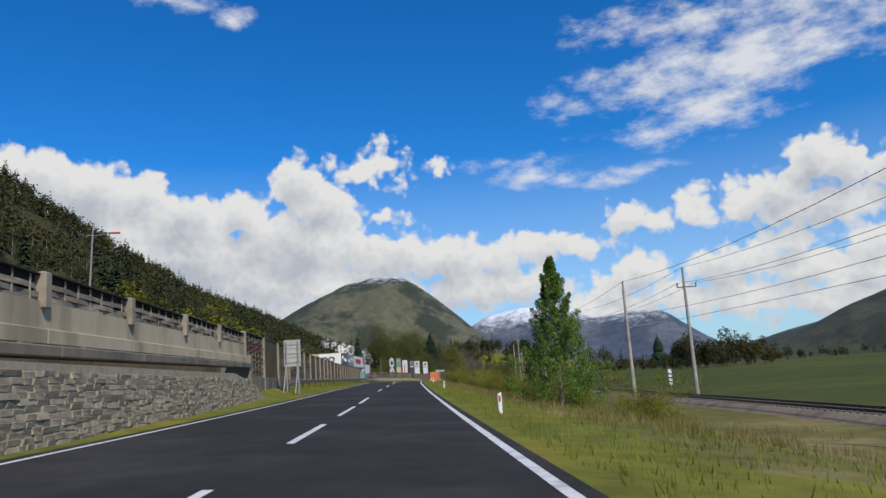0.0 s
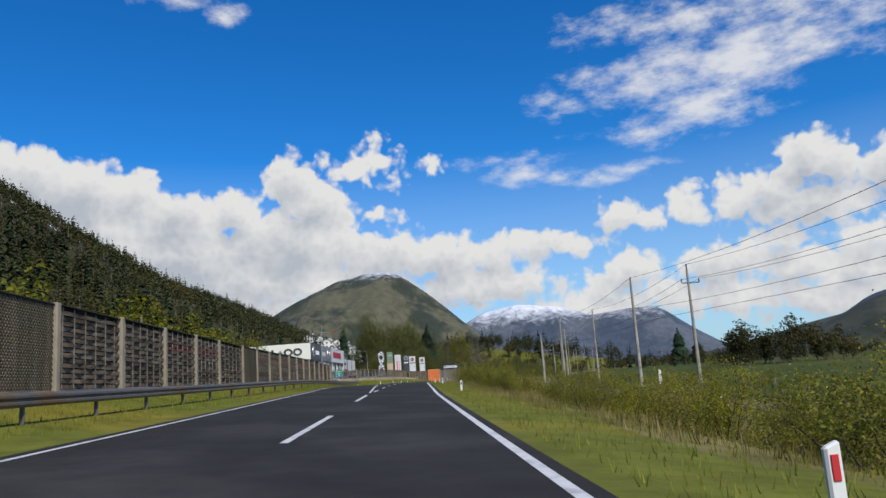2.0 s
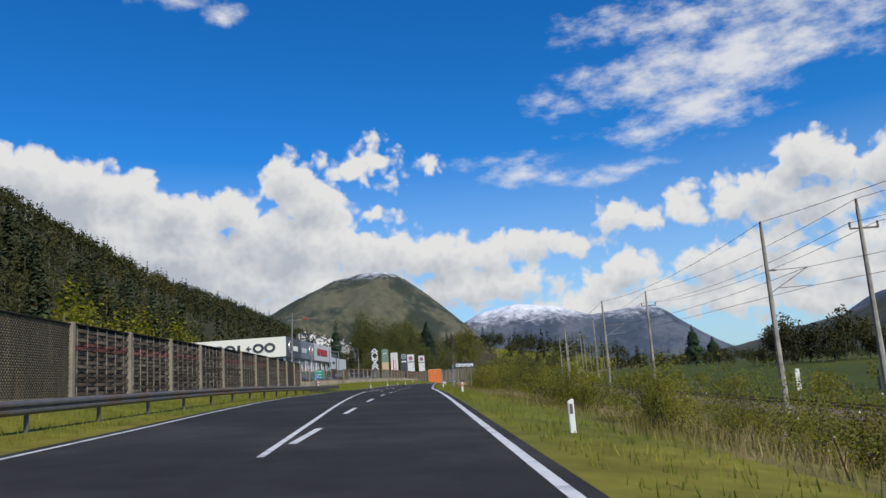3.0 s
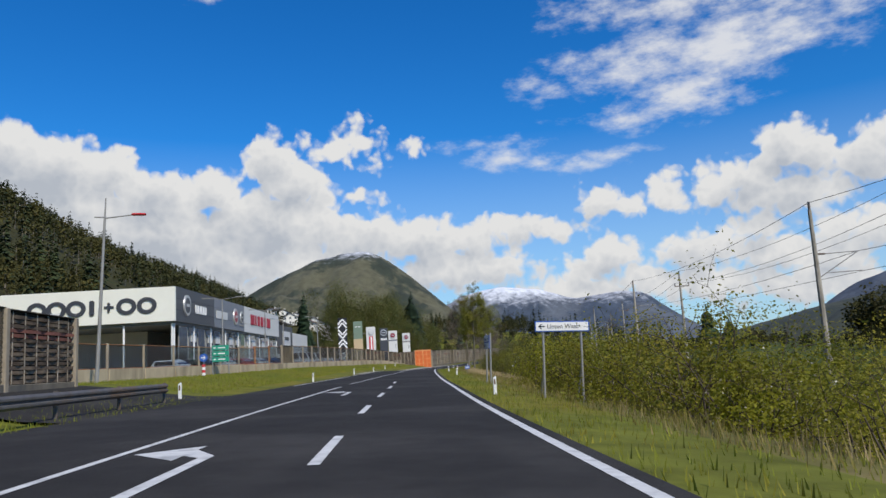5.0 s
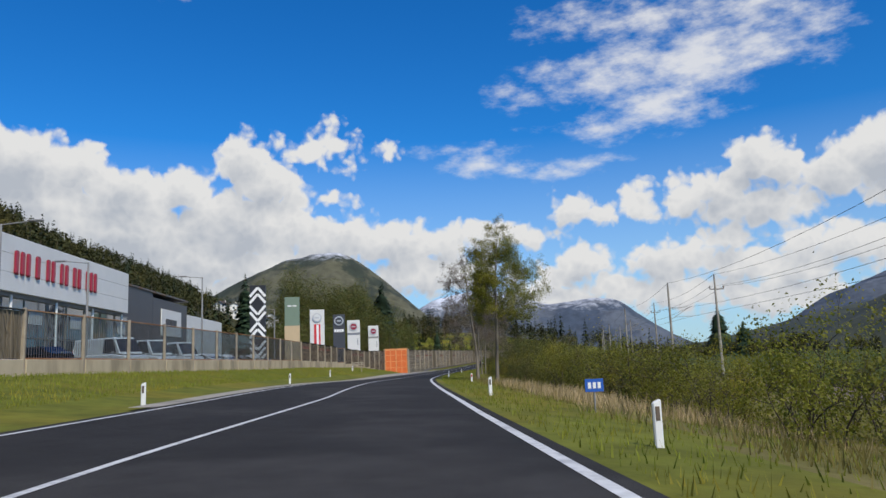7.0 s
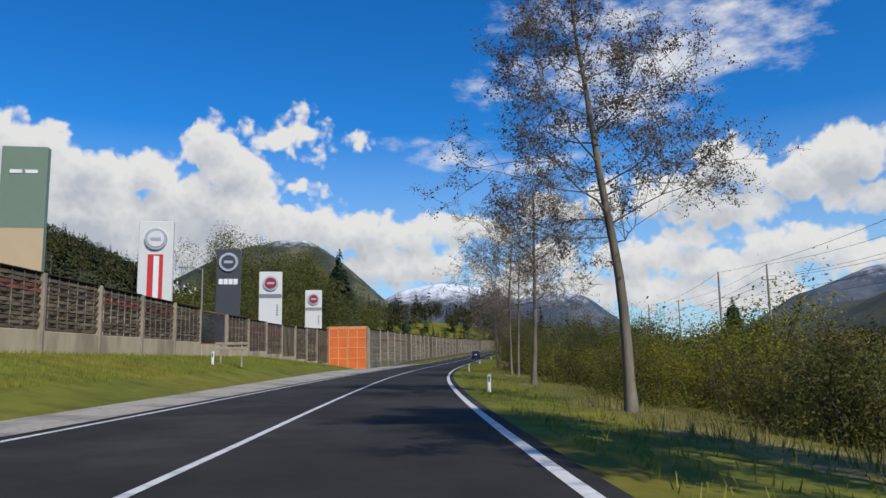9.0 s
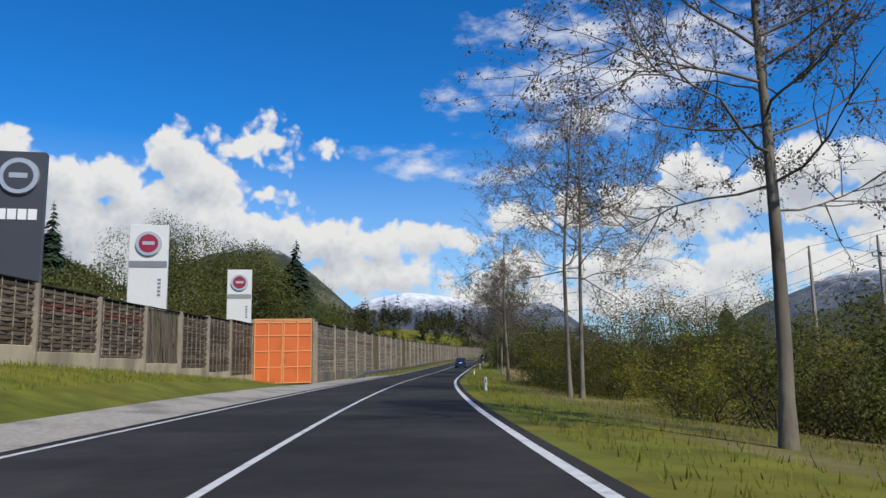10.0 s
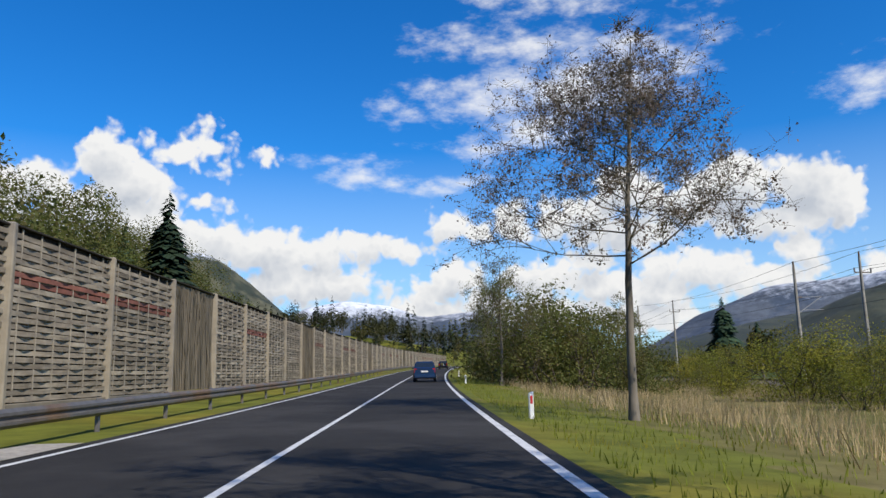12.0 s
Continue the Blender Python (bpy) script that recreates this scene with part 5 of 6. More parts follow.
slim_tree("tree", (12.1, 385.5), 10.9, 0.40, 4.3, 26, 17000, LEAF_BUD, 0.045, "roadside tree with spreading crown and thin foliage", 0.01, limbs=34, shape="cone")
slim_tree("tree", (19.7, 421.0), 9.6, 0.30, 3.6, 27, 11000, LEAF, 0.06, "young roadside tree in thin leaf", 0.0, limbs=26)
slim_tree("tree", (34.0, 470.0), 10.5, 0.30, 3.6, 28, 7000, LEAF, 0.10, "leafy tree at the bend", 0.0, limbs=24)
slim_tree("tree", (46.0, 455.0), 11.5, 0.25, 4.2, 29, 7000, LEAF, 0.11, "leafy tree among the scrub", 0.0, limbs=24)


def poplar(x, y, height, seed):
    """Ascending limbs, each with its own plume of leaves, in a spire that widens towards the foot."""
    rgp, nrng = random.Random(seed), np.random.default_rng(seed)
    chains, plumes = [], []
    chains.append([(Vector((0.05 * math.sin(i), 0, height * i / 12)), 0.16 * (1 - i / 12.5) + 0.01) for i in range(13)])
    for k in range(96):
        t = 0.92 * (k / 96) ** 0.95
        a = k * 2.4 + rgp.uniform(-0.4, 0.4)
        wide = np.interp(t, (0, 0.10, 0.25, 0.42, 0.60, 0.78, 0.92), (2.2, 2.5, 2.05, 1.5, 0.95, 0.48, 0.12)) * rgp.uniform(0.62, 1.32)
        tall = np.interp(t, (0, 0.3, 0.92), (1.0, 1.5, 0.75)) * rgp.uniform(0.8, 1.2)
        q = Vector((0, 0, t * height))
        tip = q + Vector((math.cos(a) * wide, math.sin(a) * wide, tall))
        mid = q.lerp(tip, 0.55) + Vector((math.cos(a), math.sin(a), -0.5)) * 0.12 * wide
        chains.append([(q, 0.03), (mid, 0.018), (tip, 0.006)])
        plumes.append((mid, tip, (0.16 + 0.19 * wide) * rgp.uniform(0.8, 1.2)))
    vs, fs = tubes(chains, 5)
    g = float(ground_z(x, y))
    t = thing("poplar", "tall narrow poplar in dense fresh green leaf", "tree", pose(x, y, g - 0.1))
    part("trunk", mesh_np("trunk", [tuple(v) for v in vs], fs, BARK), None, t)
    pts = []
    for mid, tip, r in plumes:
        n = int(190 + 520 * r)
        s = nrng.uniform(-0.35, 1.08, n)
        fat = r * np.sqrt(np.clip(1.15 - s, 0.02, 1))
        d = nrng.normal(size=(n, 3))
        d /= np.linalg.norm(d, axis=1)[:, None]
        pts.append(np.array(mid) + s[:, None] * np.array(tip - mid) + d * (fat * nrng.uniform(0.5, 1.05, n))[:, None])
    q = np.concatenate(pts)
    q[:, 2] = np.maximum(q[:, 2], 0.2)
    lv, lq = leaf_cloud(q, 0.06, nrng)
    part("crown", mesh_np("crown", lv, lq, LEAF_DARK), None, t)


poplar(6.2, 45.1, 9.3, 40)


# ---- spruces and woods ----
def spruce_arrays(height, radius, nrng, tiers=16, sprays=13):
    """Drooping sprays in whorls, as narrow tapering quads."""
    vs, qs = [], []
    for k in range(tiers):
        t = k / tiers
        z = height * (0.08 + 0.9 * t)
        r = radius * (1 - t) ** 0.72 * nrng.uniform(0.8, 1.15) + 0.12
        for j in range(sprays if t < 0.8 else 7):
            a = nrng.uniform(0, 2 * math.pi)
            rr = r * nrng.uniform(0.6, 1.1)
            c, s = math.cos(a), math.sin(a)
            w = 0.2 * rr + 0.14
            n = len(vs)
            zz = z + nrng.uniform(-0.3, 0.3) * height / tiers
            vs += [(0, 0, zz + 0.25 * rr), (c * rr * 0.55 - s * w, s * rr * 0.55 + c * w, zz - 0.05 * rr),
                   (c * rr, s * rr, zz - 0.30 * rr), (c * rr * 0.55 + s * w, s * rr * 0.55 - c * w, zz - 0.12 * rr)]
            qs.append((n, n + 1, n + 2, n + 3))
    return np.array(vs), np.array(qs)


def spruce(x, y, z, height, radius, seed):
    nrng = np.random.default_rng(seed)
    t = thing("spruce", "dark green spruce with drooping branches", "tree", pose(x, y, z))
    bm = new_bm()
    cyl(bm, 0.02 * height, 0.03, (0, 0, -0.5), (0, 0, height * 0.98), 7)
    part("trunk", bm, BARK, t)
    v, q = spruce_arrays(height, radius, nrng, 36, 60)
    part("crown", mesh_np("crown", v, q, NEEDLE), None, t)


for x, y, top, r, s in ((-15.5, 508, 36.5, 8.6, 51), (-23.5, 512, 31.5, 7.0, 52), (-58, 452, 34, 5.6, 53), (165.5, 608.0, 27.6, 8.6, 54),
                        (-4.0, 640, 30, 5.0, 55), (14, 660, 22, 4.0, 56), (178.0, 606.0, 18.0, 8.5, 57)):
    z = float(ground_z(x, y)) - 0.2
    spruce(x, y, z, top - z, r, s)


def broad_arrays(height, radius, nrng, n, leaf=0.26):
    """A loose crown of ragged leaf clumps round a few lobes."""
    lobes = nrng.normal(size=(13, 3)) * np.array([0.42, 0.42, 0.36])
    lobes /= np.maximum(1, np.linalg.norm(lobes / np.array([0.8, 0.8, 0.7]), axis=1))[:, None]
    c = lobes[nrng.integers(0, 13, n)]
    d = nrng.normal(size=(n, 3))
    d /= np.linalg.norm(d, axis=1)[:, None]
    p = (c + d * 0.34 * nrng.uniform(0.45, 1.1, n)[:, None]) * np.array([radius, radius, height * 0.46])
    p[:, 2] += height * 0.52
    v, q = leaf_cloud(p, radius * leaf, nrng)
    return v, q


def wood(name, spots, conifer_share, mat_a, mat_b, label, seed, big=1.0, leaf_n=70, leaf=0.26, finest=0.0):
    """Many trees of one wood, too many to count, gathered by kind."""
    nrng = np.random.default_rng(seed)
    bins = {"a": ([], [], 0), "b": ([], [], 0)}
    stems_v, stems_f = [], []
    for x, y, s in spots:
        z = float(ground_z(x, y))
        con = nrng.random() < conifer_share
        h = (nrng.uniform(11, 17) if con else nrng.uniform(8, 13)) * s * big
        if con:
            v, q = spruce_arrays(h, h * 0.2, nrng, *((14, 13) if y < 340 and x > -130 else (9, 8)))
        else:
            fine = 3 if name == "hillside_forest" and x > -130 and y < 340 else 3.2 if seed == 63 and y < 440 and x > -34 else 1
            size = leaf / fine ** 0.5
            if finest:
                fine, size = max(fine, 2.6) * max(1, h / 14) ** 1.6, min(size, finest / (h * 0.36))
            v, q = broad_arrays(h, h * 0.36, nrng, int(leaf_n * fine), size)
        key = "b" if con else "a"
        vs, qs, n = bins[key]
        vs.append(v + np.array([x, y, z - 0.3]))
        qs.append(q + n)
        bins[key] = (vs, qs, n + len(v))
        k = len(stems_v)
        for j in range(4):
            a = j * math.pi / 2
            stems_v += [(x + 0.18 * math.cos(a), y + 0.18 * math.sin(a), z - 0.4), (x + 0.08 * math.cos(a), y + 0.08 * math.sin(a), z + h * 0.6)]
        for j in range(4):
            stems_f.append((k + 2 * j, k + 2 * ((j + 1) % 4), k + 2 * ((j + 1) % 4) + 1, k + 2 * j + 1))
    t = thing(name, label, "woodland", kind="stuff")
    for key, mat in (("a", mat_a), ("b", mat_b)):
        vs, qs, n = bins[key]
        if vs:
            part("broadleaf_crowns" if key == "a" else "conifer_crowns", mesh_np("crowns", np.concatenate(vs), np.concatenate(qs), mat), None, t)
    part("trunks", mesh_np("trunks", stems_v, stems_f, BARK), None, t)


wr = random.Random(3)
spots = []
for k in range(2300):
    d = wr.random() ** 0.8
    x = -58 - 225 * d
    y = wr.uniform(-10, 1100)
    if 600 < y < 740 and x > -132:
        continue
    spots.append((x, y, 1.0 if y < 500 else 1.15))
spots += [(-58 - 72 * wr.random(), wr.uniform(-10, 340), wr.uniform(0.6, 0.95)) for _ in range(330)]
wood("hillside_forest", spots, 0.27, FOREST, FOREST_DARK, "mixed forest of dark conifers and budding broadleaf trees on the slope", 61, leaf_n=80, leaf=0.175)
# trees behind the barriers
spots = [(wr.uniform(-52, -30), wr.uniform(40, 175), 0.75) for _ in range(45)] + [(wr.uniform(-36, -23), wr.uniform(26, 62), wr.uniform(0.65, 0.9)) for _ in range(10)] + [(-26, 92, 0.8), (-29, 104, 0.95), (-31, 126, 1.0), (-34, 148, 1.05), (-24, 70, 0.8), (-24.5, 111, 0.85), (-26.5, 116, 0.7)]
wood("tree_belt", spots, 0.1, LEAF_YELLOW, FOREST_DARK, "belt of yellow-green young trees behind the barrier", 62, leaf_n=1100, leaf=0.055)
spots = []
for k in range(85):
    y = wr.uniform(376, 545)
    x = float(lane_x(y)) - (wr.uniform(19, 50) if y > 392 else wr.uniform(26, 44))
    if x > -22 and y < 388:
        continue
    if x > 2.3 - 0.175 * (y - 366.6):
        continue
    spots.append((x, y, wr.uniform(0.55, 0.72) if y < 405 and x > lane_x(y) - 30 else wr.uniform(0.82, 1.08) if x < 2.3 - 0.33 * (y - 366.6) else wr.uniform(0.62, 0.85)))
spots += [(wr.uniform(-32, -16), wr.uniform(408, 440), wr.uniform(0.7, 0.9)) for _ in range(14)]
# the wooded foot of the slope: tall on the left, falling away towards the bend
for k in range(40):
    a = -2.5 - 0.47 * k + wr.uniform(-0.3, 0.3)
    d = wr.uniform(155, 205) if a > -11.5 else wr.uniform(105, 190)
    tall = (d * math.tan(radians(np.interp(-a, (2, 5.4, 10.8, 13.3, 21), (5.2, 7.2, 10.4, 12.0, 13.6)))) + 1.0)
    spots.append((2.3 + d * math.sin(radians(a)), 366.6 + d * math.cos(radians(a)), tall / 15.7))
wood("tree_belt", spots, 0.0, LEAF, FOREST_DARK, "dense belt of tall spring-green trees behind the dealership", 63, big=1.5, leaf_n=700, leaf=0.055, finest=0.26)
spots = []
for k in range(250):
    y = wr.uniform(600, 830)
    off = wr.choice((-1, 1)) * wr.uniform(20, 150)
    spots.append((float(lane_x(y)) + off, y, wr.uniform(0.55, 0.85)))
spots += [(wr.gauss(20, 75), wr.uniform(815, 900), wr.uniform(0.9, 1.35)) for _ in range(230)]
wood("tree_belt", spots, 0.4, FOREST, FOREST_DARK, "dark trees on the rise that closes the valley", 64, big=1.3, leaf_n=240, leaf=0.10)
spots = [(wr.uniform(-125, -50), wr.uniform(612, 690), wr.uniform(0.45, 0.75)) for _ in range(42)]
wood("tree_belt", spots, 0.35, FOREST, FOREST_DARK, "garden trees between the houses on the slope", 66, leaf_n=160, leaf=0.16)
spots = [(wr.uniform(60, 520), wr.uniform(430, 620), wr.uniform(0.5, 0.85)) for _ in range(150)]
wood("tree_belt", spots, 0.15, FOREST, FOREST_DARK, "dark hedgerow trees across the meadow", 65, leaf_n=420, leaf=0.11)
spots = [(wr.uniform(98, 133), wr.uniform(314, 344), wr.uniform(1.15, 1.6)) for _ in range(16)] + [(wr.uniform(84, 136), wr.uniform(305, 345), wr.uniform(0.35, 0.6)) for _ in range(30)]
wood("tree_belt", spots, 0.0, FOREST, FOREST_DARK, "clump of dark budding trees in the meadow", 67, leaf_n=620, leaf=0.085)

spots = [(float(lane_x(y)) + wr.uniform(31, 46), y, wr.uniform(0.14, 0.3)) for y in (wr.uniform(110, 330) for _ in range(110))]
wood("scrub", spots, 0.0, LEAF_BUSH, FOREST_DARK, "low olive scrub beyond the railway", 68, leaf_n=170, leaf=0.12)


# ---- grass and reeds ----
def blades(name, spots, h0, h1, width, mat, label, seed, per=1):
    nrng = np.random.default_rng(seed)
    P = np.asarray(spots, float)
    n = len(P)
    a = nrng.uniform(0, 2 * math.pi, n)
    h = nrng.uniform(h0, h1, n)
    w = width * nrng.uniform(0.6, 1.4, n)
    lean = nrng.uniform(0.1, 0.5, n) * h
    la = nrng.uniform(0, 2 * math.pi, n)
    dx, dy = np.cos(a) * w, np.sin(a) * w
    lx, ly = np.cos(la) * lean, np.sin(la) * lean
    z = P[:, 2]
    v = np.stack([np.stack([P[:, 0] - dx, P[:, 1] - dy, z], 1), np.stack([P[:, 0] + dx, P[:, 1] + dy, z], 1),
                  np.stack([P[:, 0] + lx + dx * 0.2, P[:, 1] + ly + dy * 0.2, z + h], 1), np.stack([P[:, 0] + lx - dx * 0.2, P[:, 1] + ly - dy * 0.2, z + h], 1)], 1).reshape(-1, 3)
    ob = part(name, mesh_np(name, v, np.arange(4 * n).reshape(n, 4), mat), None)
    tagged(ob, label, "grass", kind="stuff")


def scatter(n, y0, y1, off0, off1, seed):
    nrng = np.random.default_rng(seed)
    y = nrng.uniform(y0, y1, n)
    o = nrng.uniform(0, 1, n) ** 1.3 * (off1 - off0) + off0
    x = lane_x(y) + o
    return np.stack([x, y, ground_z(x, y) - 0.03], 1)


blades("verge_grass", np.concatenate([scatter(50000, -5, 440, 2.3, 10.5, 1), scatter(16000, 60, 182, -7.6, -12, 2)]), 0.07, 0.2, 0.014, BLADE, "short green roadside grass", 3)
blades("verge_grass", scatter(50000, 186, 368, -9.5, -19, 4), 0.07, 0.2, 0.018, BLADE, "bright green grass bank below the barrier", 5)


def tussocks(spots, seed):
    """Draw scattered stalks together into clumps."""
    nrng = np.random.default_rng(seed)
    k = nrng.integers(0, max(2, len(spots) // 22), len(spots))
    q = spots[k].copy() + nrng.normal(size=spots.shape) * np.array([0.35, 0.35, 0.0])
    q[:, 2] = ground_z(q[:, 0], q[:, 1]) - 0.03 - np.abs(nrng.normal(size=len(q))) * 0.12
    return q


blades("dry_reeds", np.concatenate([tussocks(scatter(6500, 234, 266, 6.0, 15, 6), 1), tussocks(scatter(20000, 368, 440, 6.5, 30, 7), 2), tussocks(scatter(6500, 106, 166, 7.5, 17, 8), 3)]), 0.2, 0.8, 0.012, REED, "stand of pale dry reeds", 9)

blades("rough_grass", np.concatenate([tussocks(scatter(20000, 20, 134, 5.0, 19, 21), 4), tussocks(scatter(22000, 134, 300, 5.0, 22, 22), 5), tussocks(scatter(12000, 100, 330, 24, 40, 24), 6)]), 0.15, 0.5, 0.016, ROUGH, "rough olive and straw-coloured grass in tufts", 23)

# ---- railway ----
TRACK_Y, TRACK_X = (-300, -40, 20, 78, 143, 200, 252, 312, 370, 428, 490, 560, 760), (48, 26, 22.5, 21.0, 19.8, 19.6, 22.6, 30.5, 42.5, 55.5, 71, 90, 147)


def track_x(y):
    return smooth_interp(y, TRACK_Y, TRACK_X)


def track_z(y):
    return ground_z(track_x(y), y)


ty = np.arange(-40, 640, 4.0)
vs, fs = [], []
for y in ty:
    x, z = float(track_x(y)), float(track_z(y))
    vs += [(x - 2.6, y, z - 0.1), (x - 1.5, y, z + 0.38), (x + 1.5, y, z + 0.38), (x + 2.6, y, z - 0.1)]
for i in range(len(ty) - 1):
    for j in range(3):
        fs.append((4 * i + j, 4 * i + j + 1, 4 * i + j + 5, 4 * i + j + 4))
railway = thing("railway_track", "single railway track on a low brown ballast bed", "railway track", kind="structure")
part("ballast_bed", faces_mesh("ballast_bed", vs, fs), BALLAST, railway)
for s in (-0.72, 0.72):
    vs, fs = [], []
    for y in ty:
        x, z = float(track_x(y)) + s, float(track_z(y)) + 0.42
        vs += [(x - 0.035, y, z), (x - 0.035, y, z + 0.17), (x + 0.035, y, z + 0.17), (x + 0.035, y, z)]
    for i in range(len(ty) - 1):
        for j in range(3):
            fs.append((4 * i + j, 4 * i + 4 + j, 4 * i + 5 + j, 4 * i + 1 + j))
    part("rail", faces_mesh("rail", vs, fs), RAIL, railway, "rust-brown steel rail")
bm = new_bm()
box(bm, (2.5, 0.25, 0.14), (0, 0, 0.38), bevel=0.02)
sleeper = mesh_of(bm, "sleeper")
sleeper.materials.append(SLEEPER)
for y in np.arange(20, 200, 0.66):
    ob = part("sleeper", sleeper, None, railway)
    ob.matrix_basis = pose(float(track_x(y)), float(y), float(track_z(y)))

# ---- catenary and line poles ----
def line_pole(x, y, top, arm, tall):
    g = float(ground_z(x, y))
    t = thing("overhead_line_pole", "grey concrete railway pole with insulators and brackets" if not tall else "tall grey concrete pole carrying power lines", "pole",
              pose(x, y, g), group="poles along the railway")
    h = top - g
    bm = new_bm()
    cyl(bm, 0.24, 0.12, (0, 0, -0.4), (0.0, 0, h), 8)
    part("pole_shaft", bm, POLE, t)
    bm = new_bm()
    box(bm, (0.14, 0.14, 0.75), (0, 0, h + 0.2), bevel=0.02)
    part("top_bracket", bm, STEEL_DARK, t)
    if tall:
        bm = new_bm()
        box(bm, (2.0, 0.1, 0.12), (0.25, 0, h - 1.5), bevel=0.02)
        c = part("cross_arm", bm, STEEL_DARK, t)
        for x2 in (-0.72, 1.2):
            bm = new_bm()
            for k in range(3):
                cyl(bm, 0.09, 0.06, (x2, 0, h - 1.42 + 0.13 * k), (x2, 0, h - 1.31 + 0.13 * k), 8)
            part("insulator", bm, STEEL_DARK, c, "dark ribbed insulator")
    if arm:
        s = arm
        bm = new_bm()
        cyl(bm, 0.035, 0.035, (0, 0, h - 4.6), (s * 2.9, 0, h - 2.9), 6)
        cyl(bm, 0.03, 0.03, (0, 0, h - 3.0), (s * 2.9, 0, h - 2.9), 6)
        cyl(bm, 0.03, 0.03, (s * 0.7, 0, h - 4.25), (s * 3.0, 0, h - 4.2), 6)
        part("cantilever", bm, STEEL, t, "steel cantilever arm for the contact wire")
        bm = new_bm()
        box(bm, (0.5, 0.12, 0.12), (s * 0.4, 0, h - 2.98), bevel=0.02)
        part("insulator", bm, STEEL_DARK, t, "dark ribbed insulator")
    return (x, y, top)


near_tops, far_tops = [], []
for y, zt in ((20, 9.2), (77.5, 9.9), (143.5, 11.2), (198, 11.1), (252, 11.4), (312, 11.6), (370, 12.0), (428, 11.3), (488, 12.4), (548, 12.6)):
    x = float(track_x(y))
    near_tops.append(line_pole(x - 2.6, y + 1.2, zt - 0.3, 1, False))
    far_tops.append(line_pole(x + 3.2, y - 1.0, zt + 0.45, 0, True))


def wire(name, pts, sag, label, r=0.02):
    chain = []
    for a, b in zip(pts[:-1], pts[1:]):
        a, b = Vector(a), Vector(b)
        for i in range(10):
            t = i / 10
            p = a.lerp(b, t)
            p.z -= sag * 4 * t * (1 - t)
            chain.append((p, r))
    chain.append((Vector(pts[-1]), r))
    v, f = tubes([chain], 4)
    ob = part(name, mesh_np(name, [tuple(q) for q in v], f, WIRE), None)
    tagged(ob, label, "wire", "overhead wires")


def shifted(tops, dx, dz):
    return [(x + dx, y, z + dz) for x, y, z in tops]


wire("overhead_wire", shifted(near_tops, 0, 0.5), 0.9, "thin dark overhead wire between poles")
wire("overhead_wire", shifted(near_tops, 2.9, -2.9), 0.5, "thin dark catenary wire above the track")
wire("overhead_wire", shifted(near_tops, 3.0, -4.25), 0.05, "thin dark contact wire above the track")
wire("overhead_wire", shifted(far_tops, 0, 0.55), 0.9, "thin dark power line between poles")
wire("overhead_wire", shifted(far_tops, -0.72, -1.1), 1.0, "thin dark power line between poles")
wire("overhead_wire", shifted(far_tops, 1.2, -1.1), 1.0, "thin dark power line between poles")


# ---- roadside posts and signs ----
def delineator(x, y, red, lift=0.0):
    g = float(ground_z(x, y)) + lift
    t = thing("delineator_post", "white plastic delineator post with " + ("red" if red else "dark") + " reflector beside the road", "delineator", pose(x, y, g, 0, 0, 0),
              group="delineator posts")
    bm = new_bm()
    box(bm, (0.13, 0.08, 0.74), (0, 0, 0.31), bevel=0.02)
    for v in bm.verts:
        if v.co.z > 0.6 and v.co.x < 0:
            v.co.z -= 0.04
    part("post_body", bm, WHITE, t)
    bm = new_bm()
    box(bm, (0.062, 0.02, 0.2), (0, -0.042, 0.48), bevel=0.004)
    part("reflector", bm, RED if red else STEEL_DARK, t, "red reflector" if red else "dark reflector")


for x, y, red in ((1.4, 25.1, 1), (-1.1, 67.1, 1), (-3.3, 108.5, 0), (-4.8, 144.6, 1), (-6.3, 180.0, 0), (-6.1, 222.9, 0), (-6.4, 240, 0), (-4.2, 269.5, 1),
                  (-3.7, 303.0, 0), (1.2, 342.4, 0), (8.9, 384.8, 1), (16.9, 421, 0), (22.6, 445, 0)):
    delineator(x, y, red)
for x, y in ((-18.6, 181), (-17.6, 208.5), (-17.0, 234), (-16.9, 262), (-16.8, 290), (-16.0, 314.6)):
    delineator(x, y, 0)


def sign_post(parent, x, y, h, r=0.045):
    bm = new_bm()
    cyl(bm, r, r, (x, y, -0.3), (x, y, h), 10)
    part("post", bm, STEEL, parent, "grey steel tube post")


def lettering(parent, text, size, at, mat, face="-y", name="lettering"):
    cu = bpy.data.curves.new(name, "FONT")
    cu.body, cu.size, cu.extrude = text, size, 0.004
    tmp = bpy.data.objects.new(name, cu)
    scene.collection.objects.link(tmp)
    bpy.context.view_layer.update()
    me = bpy.data.meshes.new_from_object(tmp.evaluated_get(bpy.context.evaluated_depsgraph_get()))
    bpy.data.objects.remove(tmp)
    me.materials.clear()
    me.materials.append(mat)
    ob = part(name, me, None, parent)
    ob.matrix_basis = pose(*at, 90, 0, 0 if face == "-y" else -90)
    return ob


def arrow(parent, at, s, mat, flip=1, face="-y"):
    """A chunky arrow, laid on a sign's face."""
    pts = [(-0.5, 0), (-0.05, 0.42), (0.12, 0.42), (-0.18, 0.1), (0.5, 0.1), (0.5, -0.1), (-0.18, -0.1), (0.12, -0.42), (-0.05, -0.42)]
    bm = new_bm()
    f = bm.faces.new([bm.verts.new((px * s * flip, 0, pz * s)) for px, pz in pts])
    r = bmesh.ops.extrude_face_region(bm, geom=[f])
    for v in r["geom"]:
        if isinstance(v, bmesh.types.BMVert):
            v.co.y -= 0.006
    ob = part("arrow", bm, mat, parent)
    ob.matrix_basis = pose(*at, 0, 0, 0 if face == "-y" else -90)


